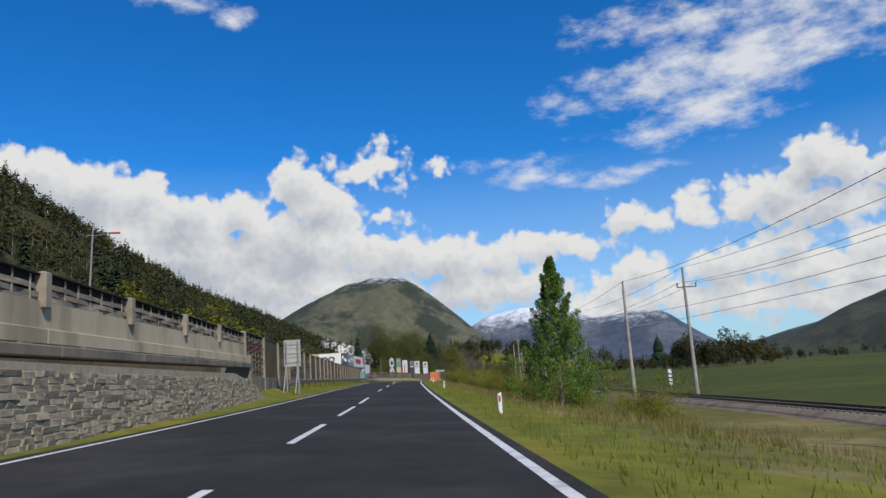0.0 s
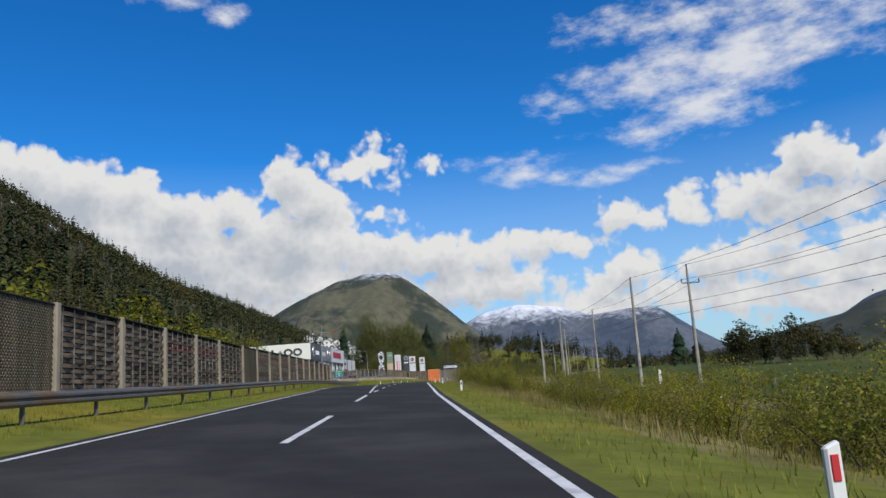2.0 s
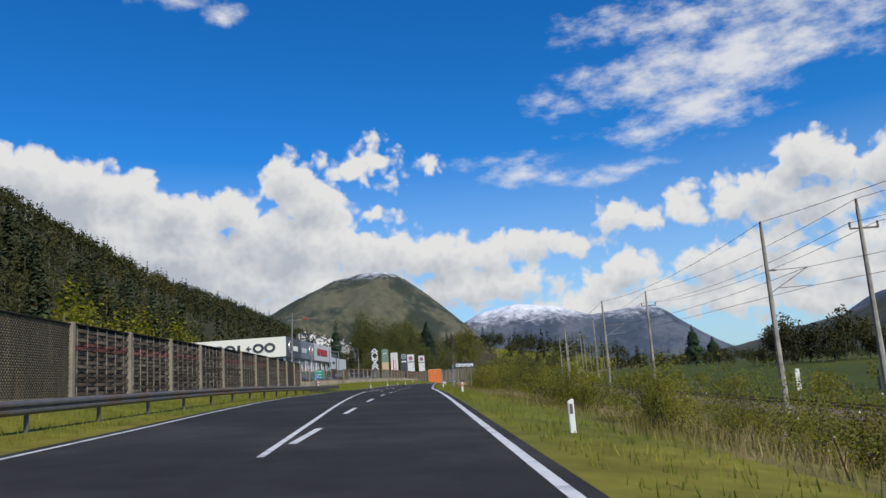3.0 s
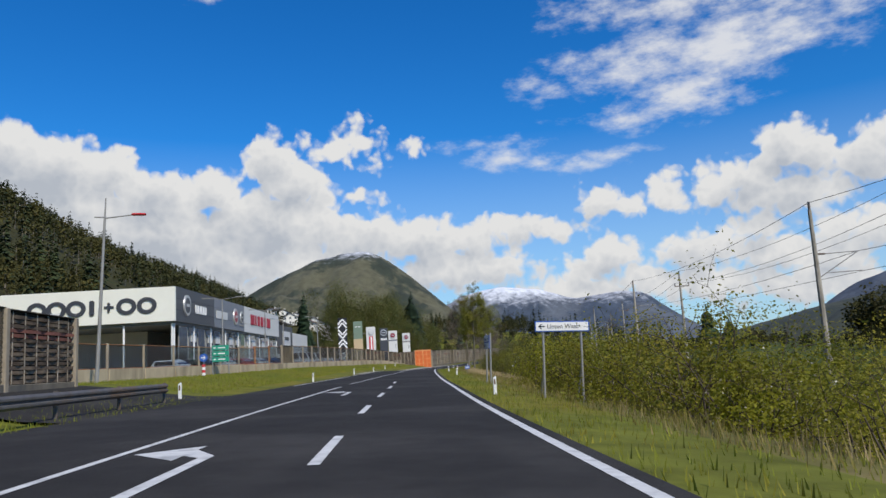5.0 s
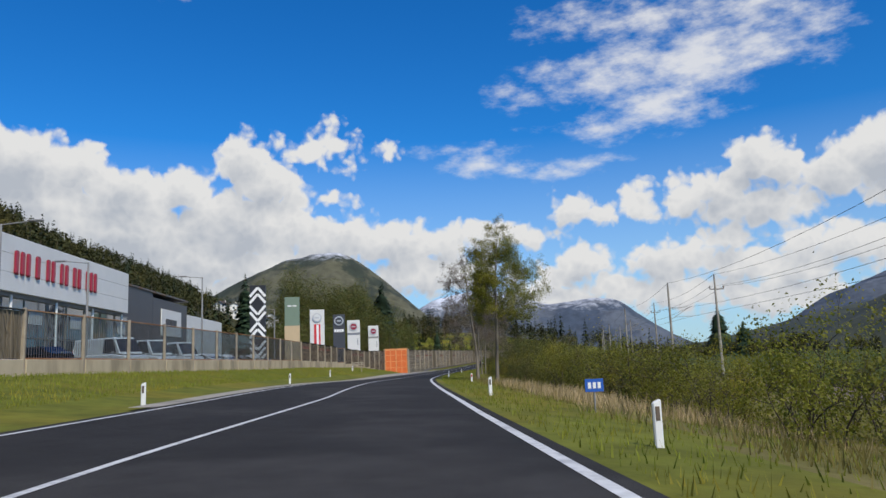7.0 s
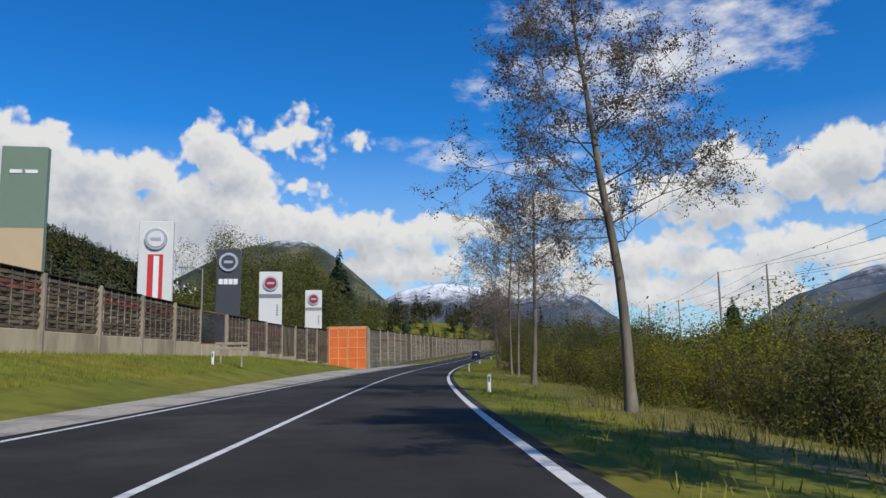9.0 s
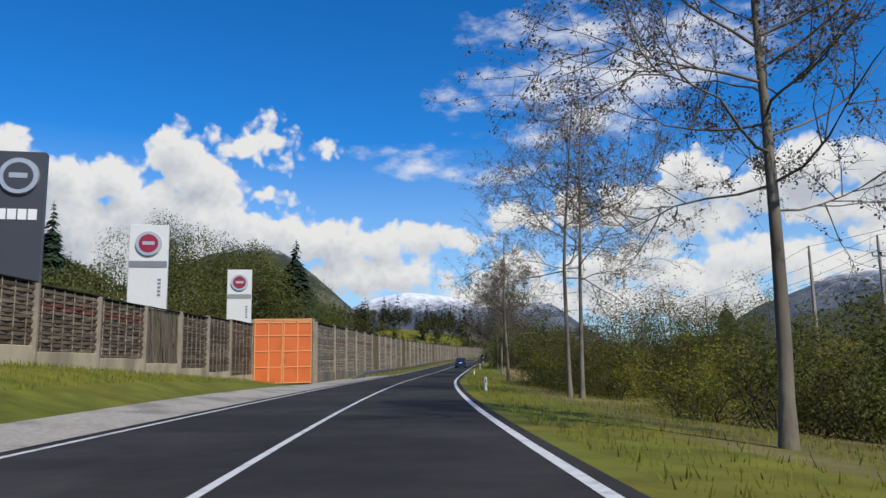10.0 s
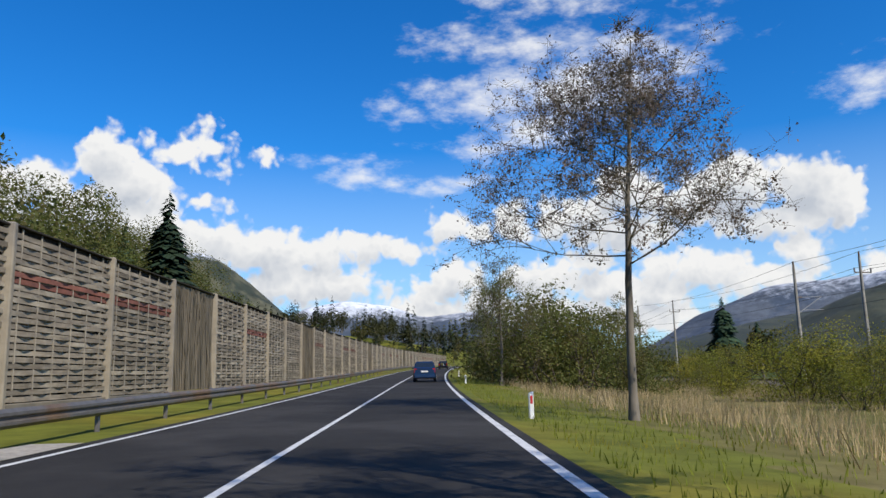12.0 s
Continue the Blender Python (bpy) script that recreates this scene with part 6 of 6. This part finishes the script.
# direction sign over the verge
g = float(ground_z(-3.8, 179.2))
lw = thing("direction_sign", "white direction sign with blue border on two steel posts", "road sign", pose(-3.8, 179.2, g, 0, 2.4, 0))
for x in (-0.72, 0.72):
    sign_post(lw, x, 0.06, 3.5 - g)
bm = new_bm()
box(bm, (2.06, 0.04, 0.40), (0, 0, 3.34 - g), bevel=0.008)
part("panel", bm, BLUE_SIGN, lw, "blue-edged panel")
bm = new_bm()
box(bm, (1.98, 0.012, 0.32), (0, -0.024, 3.34 - g))
part("panel_face", bm, WHITE, lw, "white sign face")
lettering(lw, "Liezen West", 0.235, (-0.58, -0.034, 3.265 - g), BLACK)
arrow(lw, (-0.78, -0.032, 3.34 - g), 0.25, BLACK)
for x in (-0.72, 0.72):
    bm = new_bm()
    cyl(bm, 0.035, 0.035, (x, 0.1, 1.4), (x, 1.2, -0.2), 6)
    part("brace", bm, STEEL, lw)

# board for traffic from the side road
g = float(ground_z(-5.1, 199.5))
bd = thing("direction_board", "blue-white two-panel direction board seen edge-on beside the road", "road sign", pose(-5.1, 199.5, g, 0, 2.4, 4))
for y in (-1.3, 0.35):
    sign_post(bd, 0.08, y, 3.85 - g, 0.06)
for k, (z, txt) in enumerate(((3.50, "Salzburg"), (3.07, "Graz"))):
    bm = new_bm()
    box(bm, (0.04, 2.06, 0.41), (0, -0.38, z - g), bevel=0.01)
    p = part("panel", bm, BLUE_SIGN, bd, "blue-edged panel")
    bm = new_bm()
    box(bm, (0.012, 1.99, 0.35), (-0.024, -0.38, z - g))
    part("panel_face", bm, LIGHT_PANEL, bd, "pale sign face")
    lettering(bd, txt, 0.28, (-0.034, 0.52 if k == 0 else 0.12, z - 0.10 - g), GREY_PANEL, "-x")
    arrow(bd, (-0.032, -1.12 if k == 0 else 0.40, z - g), 0.30, BLACK, -1 if k == 0 else 1, "-x")

# small blue sign low in the verge
g = float(ground_z(-4.6, 232))
bs = thing("small_sign", "small blue sign on a short post in the verge", "road sign", pose(-4.6, 232, g))
sign_post(bs, 0, 0, 0.85, 0.025)
bm = new_bm()
box(bm, (0.5, 0.02, 0.34), (0, -0.03, 0.72), bevel=0.004)
part("panel", bm, BLUE_SIGN, bs)
for k in range(3):
    bm = new_bm()
    box(bm, (0.08, 0.01, 0.16), (-0.13 + 0.13 * k, -0.046, 0.72))
    part("character_bar", bm, WHITE, bs)

# the back of a sign on the left verge near the start
g = float(ground_z(-11.2, 51.7))
sb = thing("road_sign_back", "back of a grey aluminium road sign on braced posts", "road sign", pose(-11.25, 51.7, g, 0, 0, 3))
for x in (-0.4, 0.4):
    sign_post(sb, x, 0, 4.4 - g, 0.06)
for k in range(3):
    bm = new_bm()
    box(bm, (1.16, 0.04, 0.60), (0, 0.09, 4.22 - g - 0.62 * k), bevel=0.01)
    box(bm, (1.16, 0.05, 0.05), (0, 0.05, 4.22 - g - 0.62 * k))
    part("panel", bm, SIGN_BACK, sb, "grey panel back with a stiffening rib")
bm = new_bm()
cyl(bm, 0.045, 0.045, (-0.4, -0.05, 2.0), (-0.4, -1.6, 0.0), 8)
cyl(bm, 0.045, 0.045, (0.4, -0.05, 2.0), (0.4, -1.6, 0.0), 8)
part("brace", bm, STEEL, sb)

# green direction panels at the junction
g = float(ground_z(-26.9, 217.0))
gs = thing("direction_sign", "three stacked green direction panels on two posts", "road sign", pose(-26.9, 217.0, g))
for x in (-0.7, 0.7):
    sign_post(gs, x, 0.06, 2.6)
for k in range(3):
    bm = new_bm()
    box(bm, (1.45, 0.03, 0.42), (0, 0, 2.35 - 0.5 * k), bevel=0.006)
    p = part("panel", bm, GREEN_SIGN, gs, "green panel")
    for j, (w, x) in enumerate(((0.2, -0.5), (0.62, 0.1))):
        bm = new_bm()
        box(bm, (w, 0.008, 0.1), (x, -0.02, 2.35 - 0.5 * k))
        part("text_bar", bm, WHITE, p)
# keep-right marker
kr = thing("island_marker", "round blue traffic sign over a red and white striped post", "road sign", pose(-25.4, 207, float(ground_z(-25.4, 207))))
sign_post(kr, 0, 0.05, 1.5, 0.03)
bm = new_bm()
cyl(bm, 0.3, 0.3, (0, 0.0, 1.4), (0, -0.03, 1.4), 24)
part("disc", bm, BLUE_SIGN, kr)
arrow(kr, (0, -0.034, 1.4), 0.36, WHITE, -1)
for k in range(4):
    bm = new_bm()
    cyl(bm, 0.13, 0.13, (0, 0, 0.1 + 0.2 * k), (0, 0, 0.3 + 0.2 * k), 12)
    part("band", bm, RED if k % 2 else WHITE, kr)
# yield sign back by the lamp, at the side road
yg = thing("yield_sign", "back of a grey triangular yield sign", "road sign", pose(-25.6, 184.5, float(ground_z(-25.6, 184.5))))
sign_post(yg, 0, 0.04, 3.1, 0.04)
bm = new_bm()
f = bm.faces.new([bm.verts.new(p) for p in ((-0.6, 0, 3.2), (0.6, 0, 3.2), (0, 0, 2.15))])
r = bmesh.ops.extrude_face_region(bm, geom=[f])
for v in r["geom"]:
    if isinstance(v, bmesh.types.BMVert):
        v.co.y -= 0.02
part("panel", bm, LIGHT_PANEL, yg)
# bench-like sign on the bank
bn = thing("low_sign_frame", "low weathered timber frame on the grass bank", "sign frame", pose(-15.4, 316.5, float(ground_z(-15.4, 316.5))))
for x in (-0.55, 0.55):
    bm = new_bm()
    box(bm, (0.09, 0.09, 1.35), (x, 0, 0.62), bevel=0.01)
    part("post", bm, WOOD_LIGHT, bn)
for z in (0.95, 1.2):
    bm = new_bm()
    box(bm, (1.7, 0.04, 0.14), (0, -0.07, z), bevel=0.01)
    part("board", bm, WOOD_LIGHT, bn)
# railway marker boards
for x, y, stripes in ((23.6, 83.2, 3), (21.0, 150.5, 0)):
    g = float(ground_z(x, y))
    rm = thing("railway_marker", "narrow white railway marker board", "railway sign", pose(x, y, g))
    sign_post(rm, 0, 0.05, 2.6, 0.04)
    bm = new_bm()
    box(bm, (0.34, 0.04, 1.7), (0, 0, 2.0), bevel=0.01)
    part("board", bm, WHITE, rm)
    for k in range(stripes):
        bm = new_bm()
        box(bm, (0.34, 0.012, 0.14), (0, -0.026, 1.5 + 0.42 * k), Matrix.Rotation(radians(18), 4, "Y"))
        part("stripe", bm, BLACK, rm)

# ---- street lamps ----
def street_lamp(x, y, top, arms, red=False, label="tall grey street lamp with outreach arm"):
    g = float(ground_z(x, y))
    t = thing("street_lamp", label, "street lamp", pose(x, y, g, 0, 2.2 if red else 0, 0))
    h = top - g
    bm = new_bm()
    cyl(bm, 0.11, 0.06, (0, 0, -0.3), (0, 0, h), 10)
    part("pole", bm, STEEL, t)
    if red:
        bm = new_bm()
        cyl(bm, 0.05, 0.035, (0, 0, h - 0.1), (0, 0, h + 1.05), 8)
        part("mast_top", bm, STEEL, t)
        bm = new_bm()
        cyl(bm, 0.035, 0.035, (0, 0, h), (-0.55, 0, h + 0.02), 8)
        part("stub_arm", bm, STEEL, t)
    for s in arms:
        bm = new_bm()
        cyl(bm, 0.035, 0.03, (0, 0, h - 0.05), (s * 1.5, 0, h + 0.12), 8)
        part("arm", bm, STEEL, t)
        bm = new_bm()
        box(bm, (0.75, 0.26, 0.12), (s * 1.8, 0, h + 0.14), bevel=0.04)
        part("lamp_head", bm, RED if red else STEEL, t, "reddish lamp head" if red else "grey lamp head")


street_lamp(-26.0, 190.5, 10.9, (1,), True, "tall grey street lamp with a reddish lamp head")
street_lamp(-28.4, 57.0, 14.2, (1,), True, "tall grey street lamp with a reddish lamp head behind the wall")
for x, y, z in ((-30.5, 231, 10.1), (-30.5, 252, 10.3), (-30, 262, 9.6), (-28, 283, 11.0), (-27.0, 318, 10.5), (-23, 345, 10.0)):
    street_lamp(x, y, z, (-1, 1) if y < 260 else (-1,), label="slim grey yard lamp behind the barrier")

# ---- centre line, turning lane and arrows ----
def dash_off(y):
    return np.interp(y, EDGE_Y, DASH)


for y0, y1 in ((13.5, 19.0), (33, 41), (55, 63), (74, 82), (92, 100)):
    marking("lane_dash", y0, y1, dash_off, 0.15, "white centre dash")
marking("centre_line", -120, 8, dash_off, 0.13, "white centre line")
marking("centre_line", 19.0 + 4, 30, dash_off, 0.13, "white centre line")
for y0 in range(106, 200, 9):
    marking("lane_dash", y0, y0 + 3.5, dash_off, 0.15, "short white dash beside the turning lane")


def solid_off(y):
    return np.interp(y, (104, 140, 158, 196, 222, 236, 285, 900), (-2.2, -3.2, -3.9, -3.9, -3.2, -2.45, -2.1, -2.1))


marking("centre_line", 104, 192, solid_off, 0.12, "solid white line of the turning lane")
marking("centre_line", 197, 690, solid_off, 0.11, "solid white centre line")
for y0 in (158, 180):
    o = -2.6
    bm = new_bm()
    pts = [(-0.08, 0), (0.08, 0), (0.08, 3.2), (-0.35, 4.0), (-0.35, 4.5), (-1.1, 3.6), (-0.35, 2.8), (-0.35, 3.3), (-0.08, 3.0)]
    f = bm.faces.new([bm.verts.new((float(lane_x(y0 + py)) + o + px, y0 + py, float(road_z(y0 + py, o + px)) + 0.008)) for px, py in pts])
    bm.normal_update()
    if f.normal.z < 0:
        f.normal_flip()
    part("turn_arrow", bm, PAINT, road, "white left-turn arrow")

# side road to the left, and the gravel shoulder by the gate
def patch(name, spots, lift, mat, label, cat):
    vs = [(x, y, float(ground_z(x, y)) + lift) for x, y in spots]
    n = len(vs) // 2
    ob = part(name, faces_mesh(name, vs, [(2 * i, 2 * i + 1, 2 * i + 3, 2 * i + 2) for i in range(n - 1)]), mat)
    return tagged(ob, label, cat, kind="structure")


spots = []
for k in range(18):
    x = float(lane_x(175)) - 7.4 - k * 1.6
    w = 7.5 - min(k, 6) * 0.5
    spots += [(x - 0.15 * k, 176 + w + 0.35 * k), (x - 0.15 * k, 176 - w + 0.35 * k)]
patch("side_road", spots[::1], 0.06, ASPHALT, "asphalt side road joining from the left", "road")
spots = []
for y in np.arange(232, 382, 4):
    le = float(left_edge(y))
    w = float(np.interp(y, (232, 290, 330, 366, 382), (0.7, 1.5, 2.0, 2.2, 0.6)))
    spots += [(float(lane_x(y)) + le - 0.3, y), (float(lane_x(y)) + le - 0.3 - w, y)]
vs = [(x, y, float(road_z(y, x - lane_x(y))) + (0.012 if i % 2 == 0 else max(0.012, float(ground_z(x, y) - road_z(y, x - lane_x(y))) + 0.05))) for i, (x, y) in enumerate(spots)]
ob = part("gravel_shoulder", faces_mesh("gravel_shoulder", vs, [(2 * i, 2 * i + 2, 2 * i + 3, 2 * i + 1) for i in range(len(vs) // 2 - 1)]), GRAVEL)
tagged(ob, "pale gravel shoulder between the road and the grass bank", "shoulder", kind="structure")

spots = []
for y in range(200, 364, 4):
    x = line_x(y, E_Y, E_X)
    spots += [(x - 0.4, y), (x - (14 if y > 284 else 8.6), y)]
patch("yard", spots, 0.04, YARD_PAVING, "grey paved yard of the car dealer", "yard")

# ---- vehicles ----
def vehicle(label, category, at, paint, length=4.2, width=1.74, height=1.5, van=False, name="car"):
    """Nose towards +y. A lofted body with a glass house, wheels, lamps and bumpers."""
    t = thing(name, label, category, at)
    L, W, H = length, width, height
    if van:
        prof = [(-L / 2, 0.35, 0.55), (-L / 2, 0.95, 1.0), (-L / 2 + 0.02, H - 0.15, 0.95), (L * 0.18, H, 0.93), (L * 0.33, H * 0.72, 0.95), (L / 2 - 0.05, H * 0.5, 0.97), (L / 2, 0.4, 0.9)]
    else:
        prof = None
    belt, sill = (1.0 if not van else 1.25), 0.32

    def loft(sections):
        bm = new_bm()
        rings = []
        for y, pts in sections:
            rings.append([bm.verts.new((x, y, z)) for x, z in pts])
        for a, b in zip(rings[:-1], rings[1:]):
            n = len(a)
            for i in range(n):
                bm.faces.new((a[i], a[(i + 1) % n], b[(i + 1) % n], b[i]))
        bm.faces.new(rings[0][::-1])
        bm.faces.new(rings[-1])
        bmesh.ops.recalc_face_normals(bm, faces=bm.faces)
        return bm

    def ring(w, z0, z1, r=0.1):
        return [(-w + r, z0), (w - r, z0), (w, z0 + r), (w, z1 - r), (w - r, z1), (-w + r, z1), (-w, z1 - r), (-w, z0 + r)]

    w2 = W / 2
    front_z = belt - (0.18 if not van else 0.12)
    body = loft([(-L / 2, ring(w2 * 0.88, sill + 0.08, belt - 0.06)), (-L / 2 + 0.18, ring(w2 * 0.98, sill - 0.08, belt)), (0, ring(w2, sill - 0.1, belt)),
                 (L * 0.22, ring(w2, sill - 0.1, belt - 0.02)), (L / 2 - 0.35, ring(w2 * 0.96, sill - 0.08, front_z)), (L / 2, ring(w2 * 0.8, sill + 0.06, front_z - 0.18))])
    b = part("body", body, paint, t, smooth=False)
    y_back = -L / 2 + (0.12 if not van else 0.03)
    y_wind = L * (0.26 if not van else 0.36)
    roof_f = L * (0.06 if not van else 0.24)
    roof_b = -L / 2 + (0.42 if not van else 0.10)
    cabin = loft([(y_back, ring(w2 * 0.90, belt - 0.05, belt + 0.06, 0.04)), (roof_b, ring(w2 * 0.80, belt - 0.05, H - 0.03, 0.1)),
                  (roof_f, ring(w2 * 0.80, belt - 0.05, H, 0.1)), (y_wind, ring(w2 * 0.88, belt - 0.05, belt + 0.04, 0.04))])
    part("cabin", cabin, paint, t)

    def pane(name, pts):
        bm = new_bm()
        f = bm.faces.new([bm.verts.new(p) for p in pts])
        r = bmesh.ops.extrude_face_region(bm, geom=[f])
        nrm = f.normal.copy() if f.normal.length else Vector((0, 0, 1))
        bm.normal_update()
        for v in r["geom"]:
            if isinstance(v, bmesh.types.BMVert):
                v.co += f.normal * 0.012
        bmesh.ops.recalc_face_normals(bm, faces=bm.faces)
        part(name, bm, GLASS_DARK, t)

    zt = H - 0.12
    k = 0.03
    pane("rear_window", [(-w2 * 0.74, roof_b - 0.05 - k, zt), (w2 * 0.74, roof_b - 0.05 - k, zt), (w2 * 0.80, y_back + 0.07 - k, belt + 0.10), (-w2 * 0.80, y_back + 0.07 - k, belt + 0.10)])
    pane("windscreen", [(-w2 * 0.74, roof_f + 0.06 + k, zt), (-w2 * 0.82, y_wind - 0.06 + k, belt + 0.09), (w2 * 0.82, y_wind - 0.06 + k, belt + 0.09), (w2 * 0.74, roof_f + 0.06 + k, zt)])
    for s in (-1, 1):
        x0, x1 = s * (w2 * 0.895 + 0.01), s * (w2 * 0.815 + 0.012)
        if not van:
            pane("side_window", [(x0, y_back + 0.35, belt + 0.07), (x1, roof_b + 0.2, zt), (x1, roof_f - 0.05, zt), (x0, y_wind - 0.3, belt + 0.07)])
        else:
            pane("side_window", [(x0, roof_f - 0.9, belt + 0.07), (x1, roof_f - 0.9, zt), (x1, roof_f - 0.05, zt), (x0, y_wind - 0.3, belt + 0.07)])
        bm = new_bm()
        box(bm, (0.2, 0.06, 0.34 if not van else 0.7), (s * w2 * 0.80, -L / 2 + 0.03, belt - 0.16 if not van else belt), bevel=0.02)
        part("tail_lamp", bm, LAMP_RED, t, "red tail lamp")
        bm = new_bm()
        box(bm, (0.3, 0.08, 0.16), (s * w2 * 0.62, L / 2 - 0.06, front_z - 0.22), bevel=0.02)
        part("headlight", bm, CHROME, t)
        bm = new_bm()
        box(bm, (0.16, 0.10, 0.12), (s * (w2 + 0.07), y_wind - 0.45, belt + 0.06), bevel=0.03)
        part("wing_mirror", bm, paint, t)
        for yy in (-L * 0.30, L * 0.31):
            bm = new_bm()
            cyl(bm, 0.32, 0.32, (s * (w2 - 0.2), yy, 0.32), (s * (w2 + 0.015), yy, 0.32), 20)
            w = part("wheel", bm, TYRE, t)
            bm = new_bm()
            cyl(bm, 0.2, 0.18, (s * (w2 + 0.01), yy, 0.32), (s * (w2 + 0.03), yy, 0.32), 14)
            part("rim", bm, STEEL, w)
    bm = new_bm()
    box(bm, (W * 0.92, 0.14, 0.26), (0, -L / 2, 0.42), bevel=0.05)
    part("bumper", bm, paint if not van else BLACK, t)
    bm = new_bm()
    box(bm, (W * 0.9, 0.14, 0.26), (0, L / 2 - 0.03, 0.42), bevel=0.05)
    part("bumper", bm, paint if not van else BLACK, t)
    bm = new_bm()
    box(bm, (0.5, 0.02, 0.11), (0, -L / 2 - 0.02 if not van else -L / 2 - 0.08, 0.78 if not van else 0.45))
    part("plate_bar", bm, WHITE, t, "plain white plate")
    return t


def on_road(y, off):
    h = math.degrees(math.atan2(float(lane_x(y + 2) - lane_x(y - 2)), 4.0))
    return pose(float(lane_x(y)) + off, y, float(road_z(y, off)), 0, 0, -h)


vehicle("dark blue compact car driving ahead in the lane", "car", on_road(424.0, -0.25), CAR_BLUE, 4.1, 1.74, 1.56)
vehicle("black car farther ahead on the bend", "car", on_road(505.0, -0.25), CAR_BLACK, 4.3, 1.78, 1.5)
for k, y in enumerate((262, 267, 272.5)):
    x = line_x(y, E_Y, E_X) - 4.2
    vehicle("white delivery van parked in the dealer's yard", "van", pose(x, y, float(ground_z(x, y)) + 0.04, 0, 0, -122), CAR_WHITE, 5.4, 1.95, 2.3, True, "van")
for y, mat, lab in ((218, CAR_WHITE, "white car parked in the dealer's yard"), (230, CAR_WHITE, "white car parked in the dealer's yard"), (253, CAR_BLACK, "dark car parked in the dealer's yard"), (278, CAR_WHITE, "white car parked in the dealer's yard"), (287, CAR_BLACK, "dark car parked in the dealer's yard"), (295, CAR_WHITE, "white car parked in the dealer's yard"), (236, CAR_RED, "red car parked in the dealer's yard"), (224, CAR_BLACK, "dark car parked in the dealer's yard"), (241.5, CAR_WHITE, "white car parked in the dealer's yard"),
                    (247, CAR_BLUE, "blue car parked in the dealer's yard"), (283, CAR_WHITE, "white car parked in the dealer's yard"), (291.5, CAR_WHITE, "white car parked in the dealer's yard")):
    x = line_x(y, E_Y, E_X) - 3.4
    vehicle(lab, "car", pose(x, y, float(ground_z(x, y)) + 0.04, 0, 0, -112), mat)


# ---- houses on the slope ----
def house(x, y, w, d, h, turn, label):
    g = float(ground_z(x, y))
    t = thing("house", label, "house", pose(x, y, g - 0.6, 0, 0, turn))
    bm = new_bm()
    box(bm, (w, d, h + 0.6), (0, 0, (h + 0.6) / 2))
    ridge = h + 0.6 + w * 0.26
    vs = [bm.verts.new(p) for p in ((-w / 2, -d / 2, h + 0.6), (w / 2, -d / 2, h + 0.6), (0, -d / 2, ridge), (-w / 2, d / 2, h + 0.6), (w / 2, d / 2, h + 0.6), (0, d / 2, ridge))]
    bm.faces.new((vs[0], vs[1], vs[2]))
    bm.faces.new((vs[4], vs[3], vs[5]))
    part("wall", bm, PLASTER, t)
    for s in (-1, 1):
        a = math.atan2(ridge - h - 0.6, w / 2)
        ln = math.hypot(w / 2, ridge - h - 0.6) + 0.7
        bm = new_bm()
        box(bm, (ln, d + 1.4, 0.18), (s * (w / 4 + 0.15), 0, (h + 0.6 + ridge) / 2 + 0.05), Matrix.Rotation(s * a, 4, "Y"))
        part("roof", bm, ROOF, t)
    bm = new_bm()
    box(bm, (0.6, 0.6, 1.5), (w * 0.15, d * 0.2, ridge + 0.1))
    part("chimney", bm, PLASTER, t)
    for f in range(2):
        for i in range(3):
            bm = new_bm()
            box(bm, (1.1, 0.08, 1.3), (-w / 2 + w * (i + 0.5) / 3, -d / 2 - 0.02, 2.0 + 2.7 * f))
            wd = part("window", bm, GLASS_DARK, t)
            bm = new_bm()
            box(bm, (1.3, 0.12, 0.1), (-w / 2 + w * (i + 0.5) / 3, -d / 2 - 0.05, 1.3 + 2.7 * f))
            part("sill", bm, WHITE, wd)
            bm = new_bm()
            box(bm, (0.08, 1.1, 1.3), (w / 2 + 0.02, -d / 2 + d * (i + 0.5) / 3, 2.0 + 2.7 * f))
            part("window", bm, GLASS_DARK, t)


for x, y, w, d, h, turn in ((-72, 628, 10, 11, 5.6, 8), (-84, 636, 11, 10, 5.5, -12), (-96, 632, 12, 9, 5.5, 10), (-66, 646, 12, 9, 5.5, 4), (-79, 655, 13, 9, 6, -8),
                            (-92, 652, 10, 9, 6, 22), (-104, 648, 11, 9, 5.5, 14), (-86, 670, 14, 10, 6, 0), (-100, 672, 12, 9, 5.5, 12), (-114, 664, 10, 9, 5.5, -20), (-58, 634, 9, 9, 5, 15)):
    house(x, y, w * 0.8, d * 0.8, h * 0.85, turn, "white rendered house with dark pitched roof on the slope")
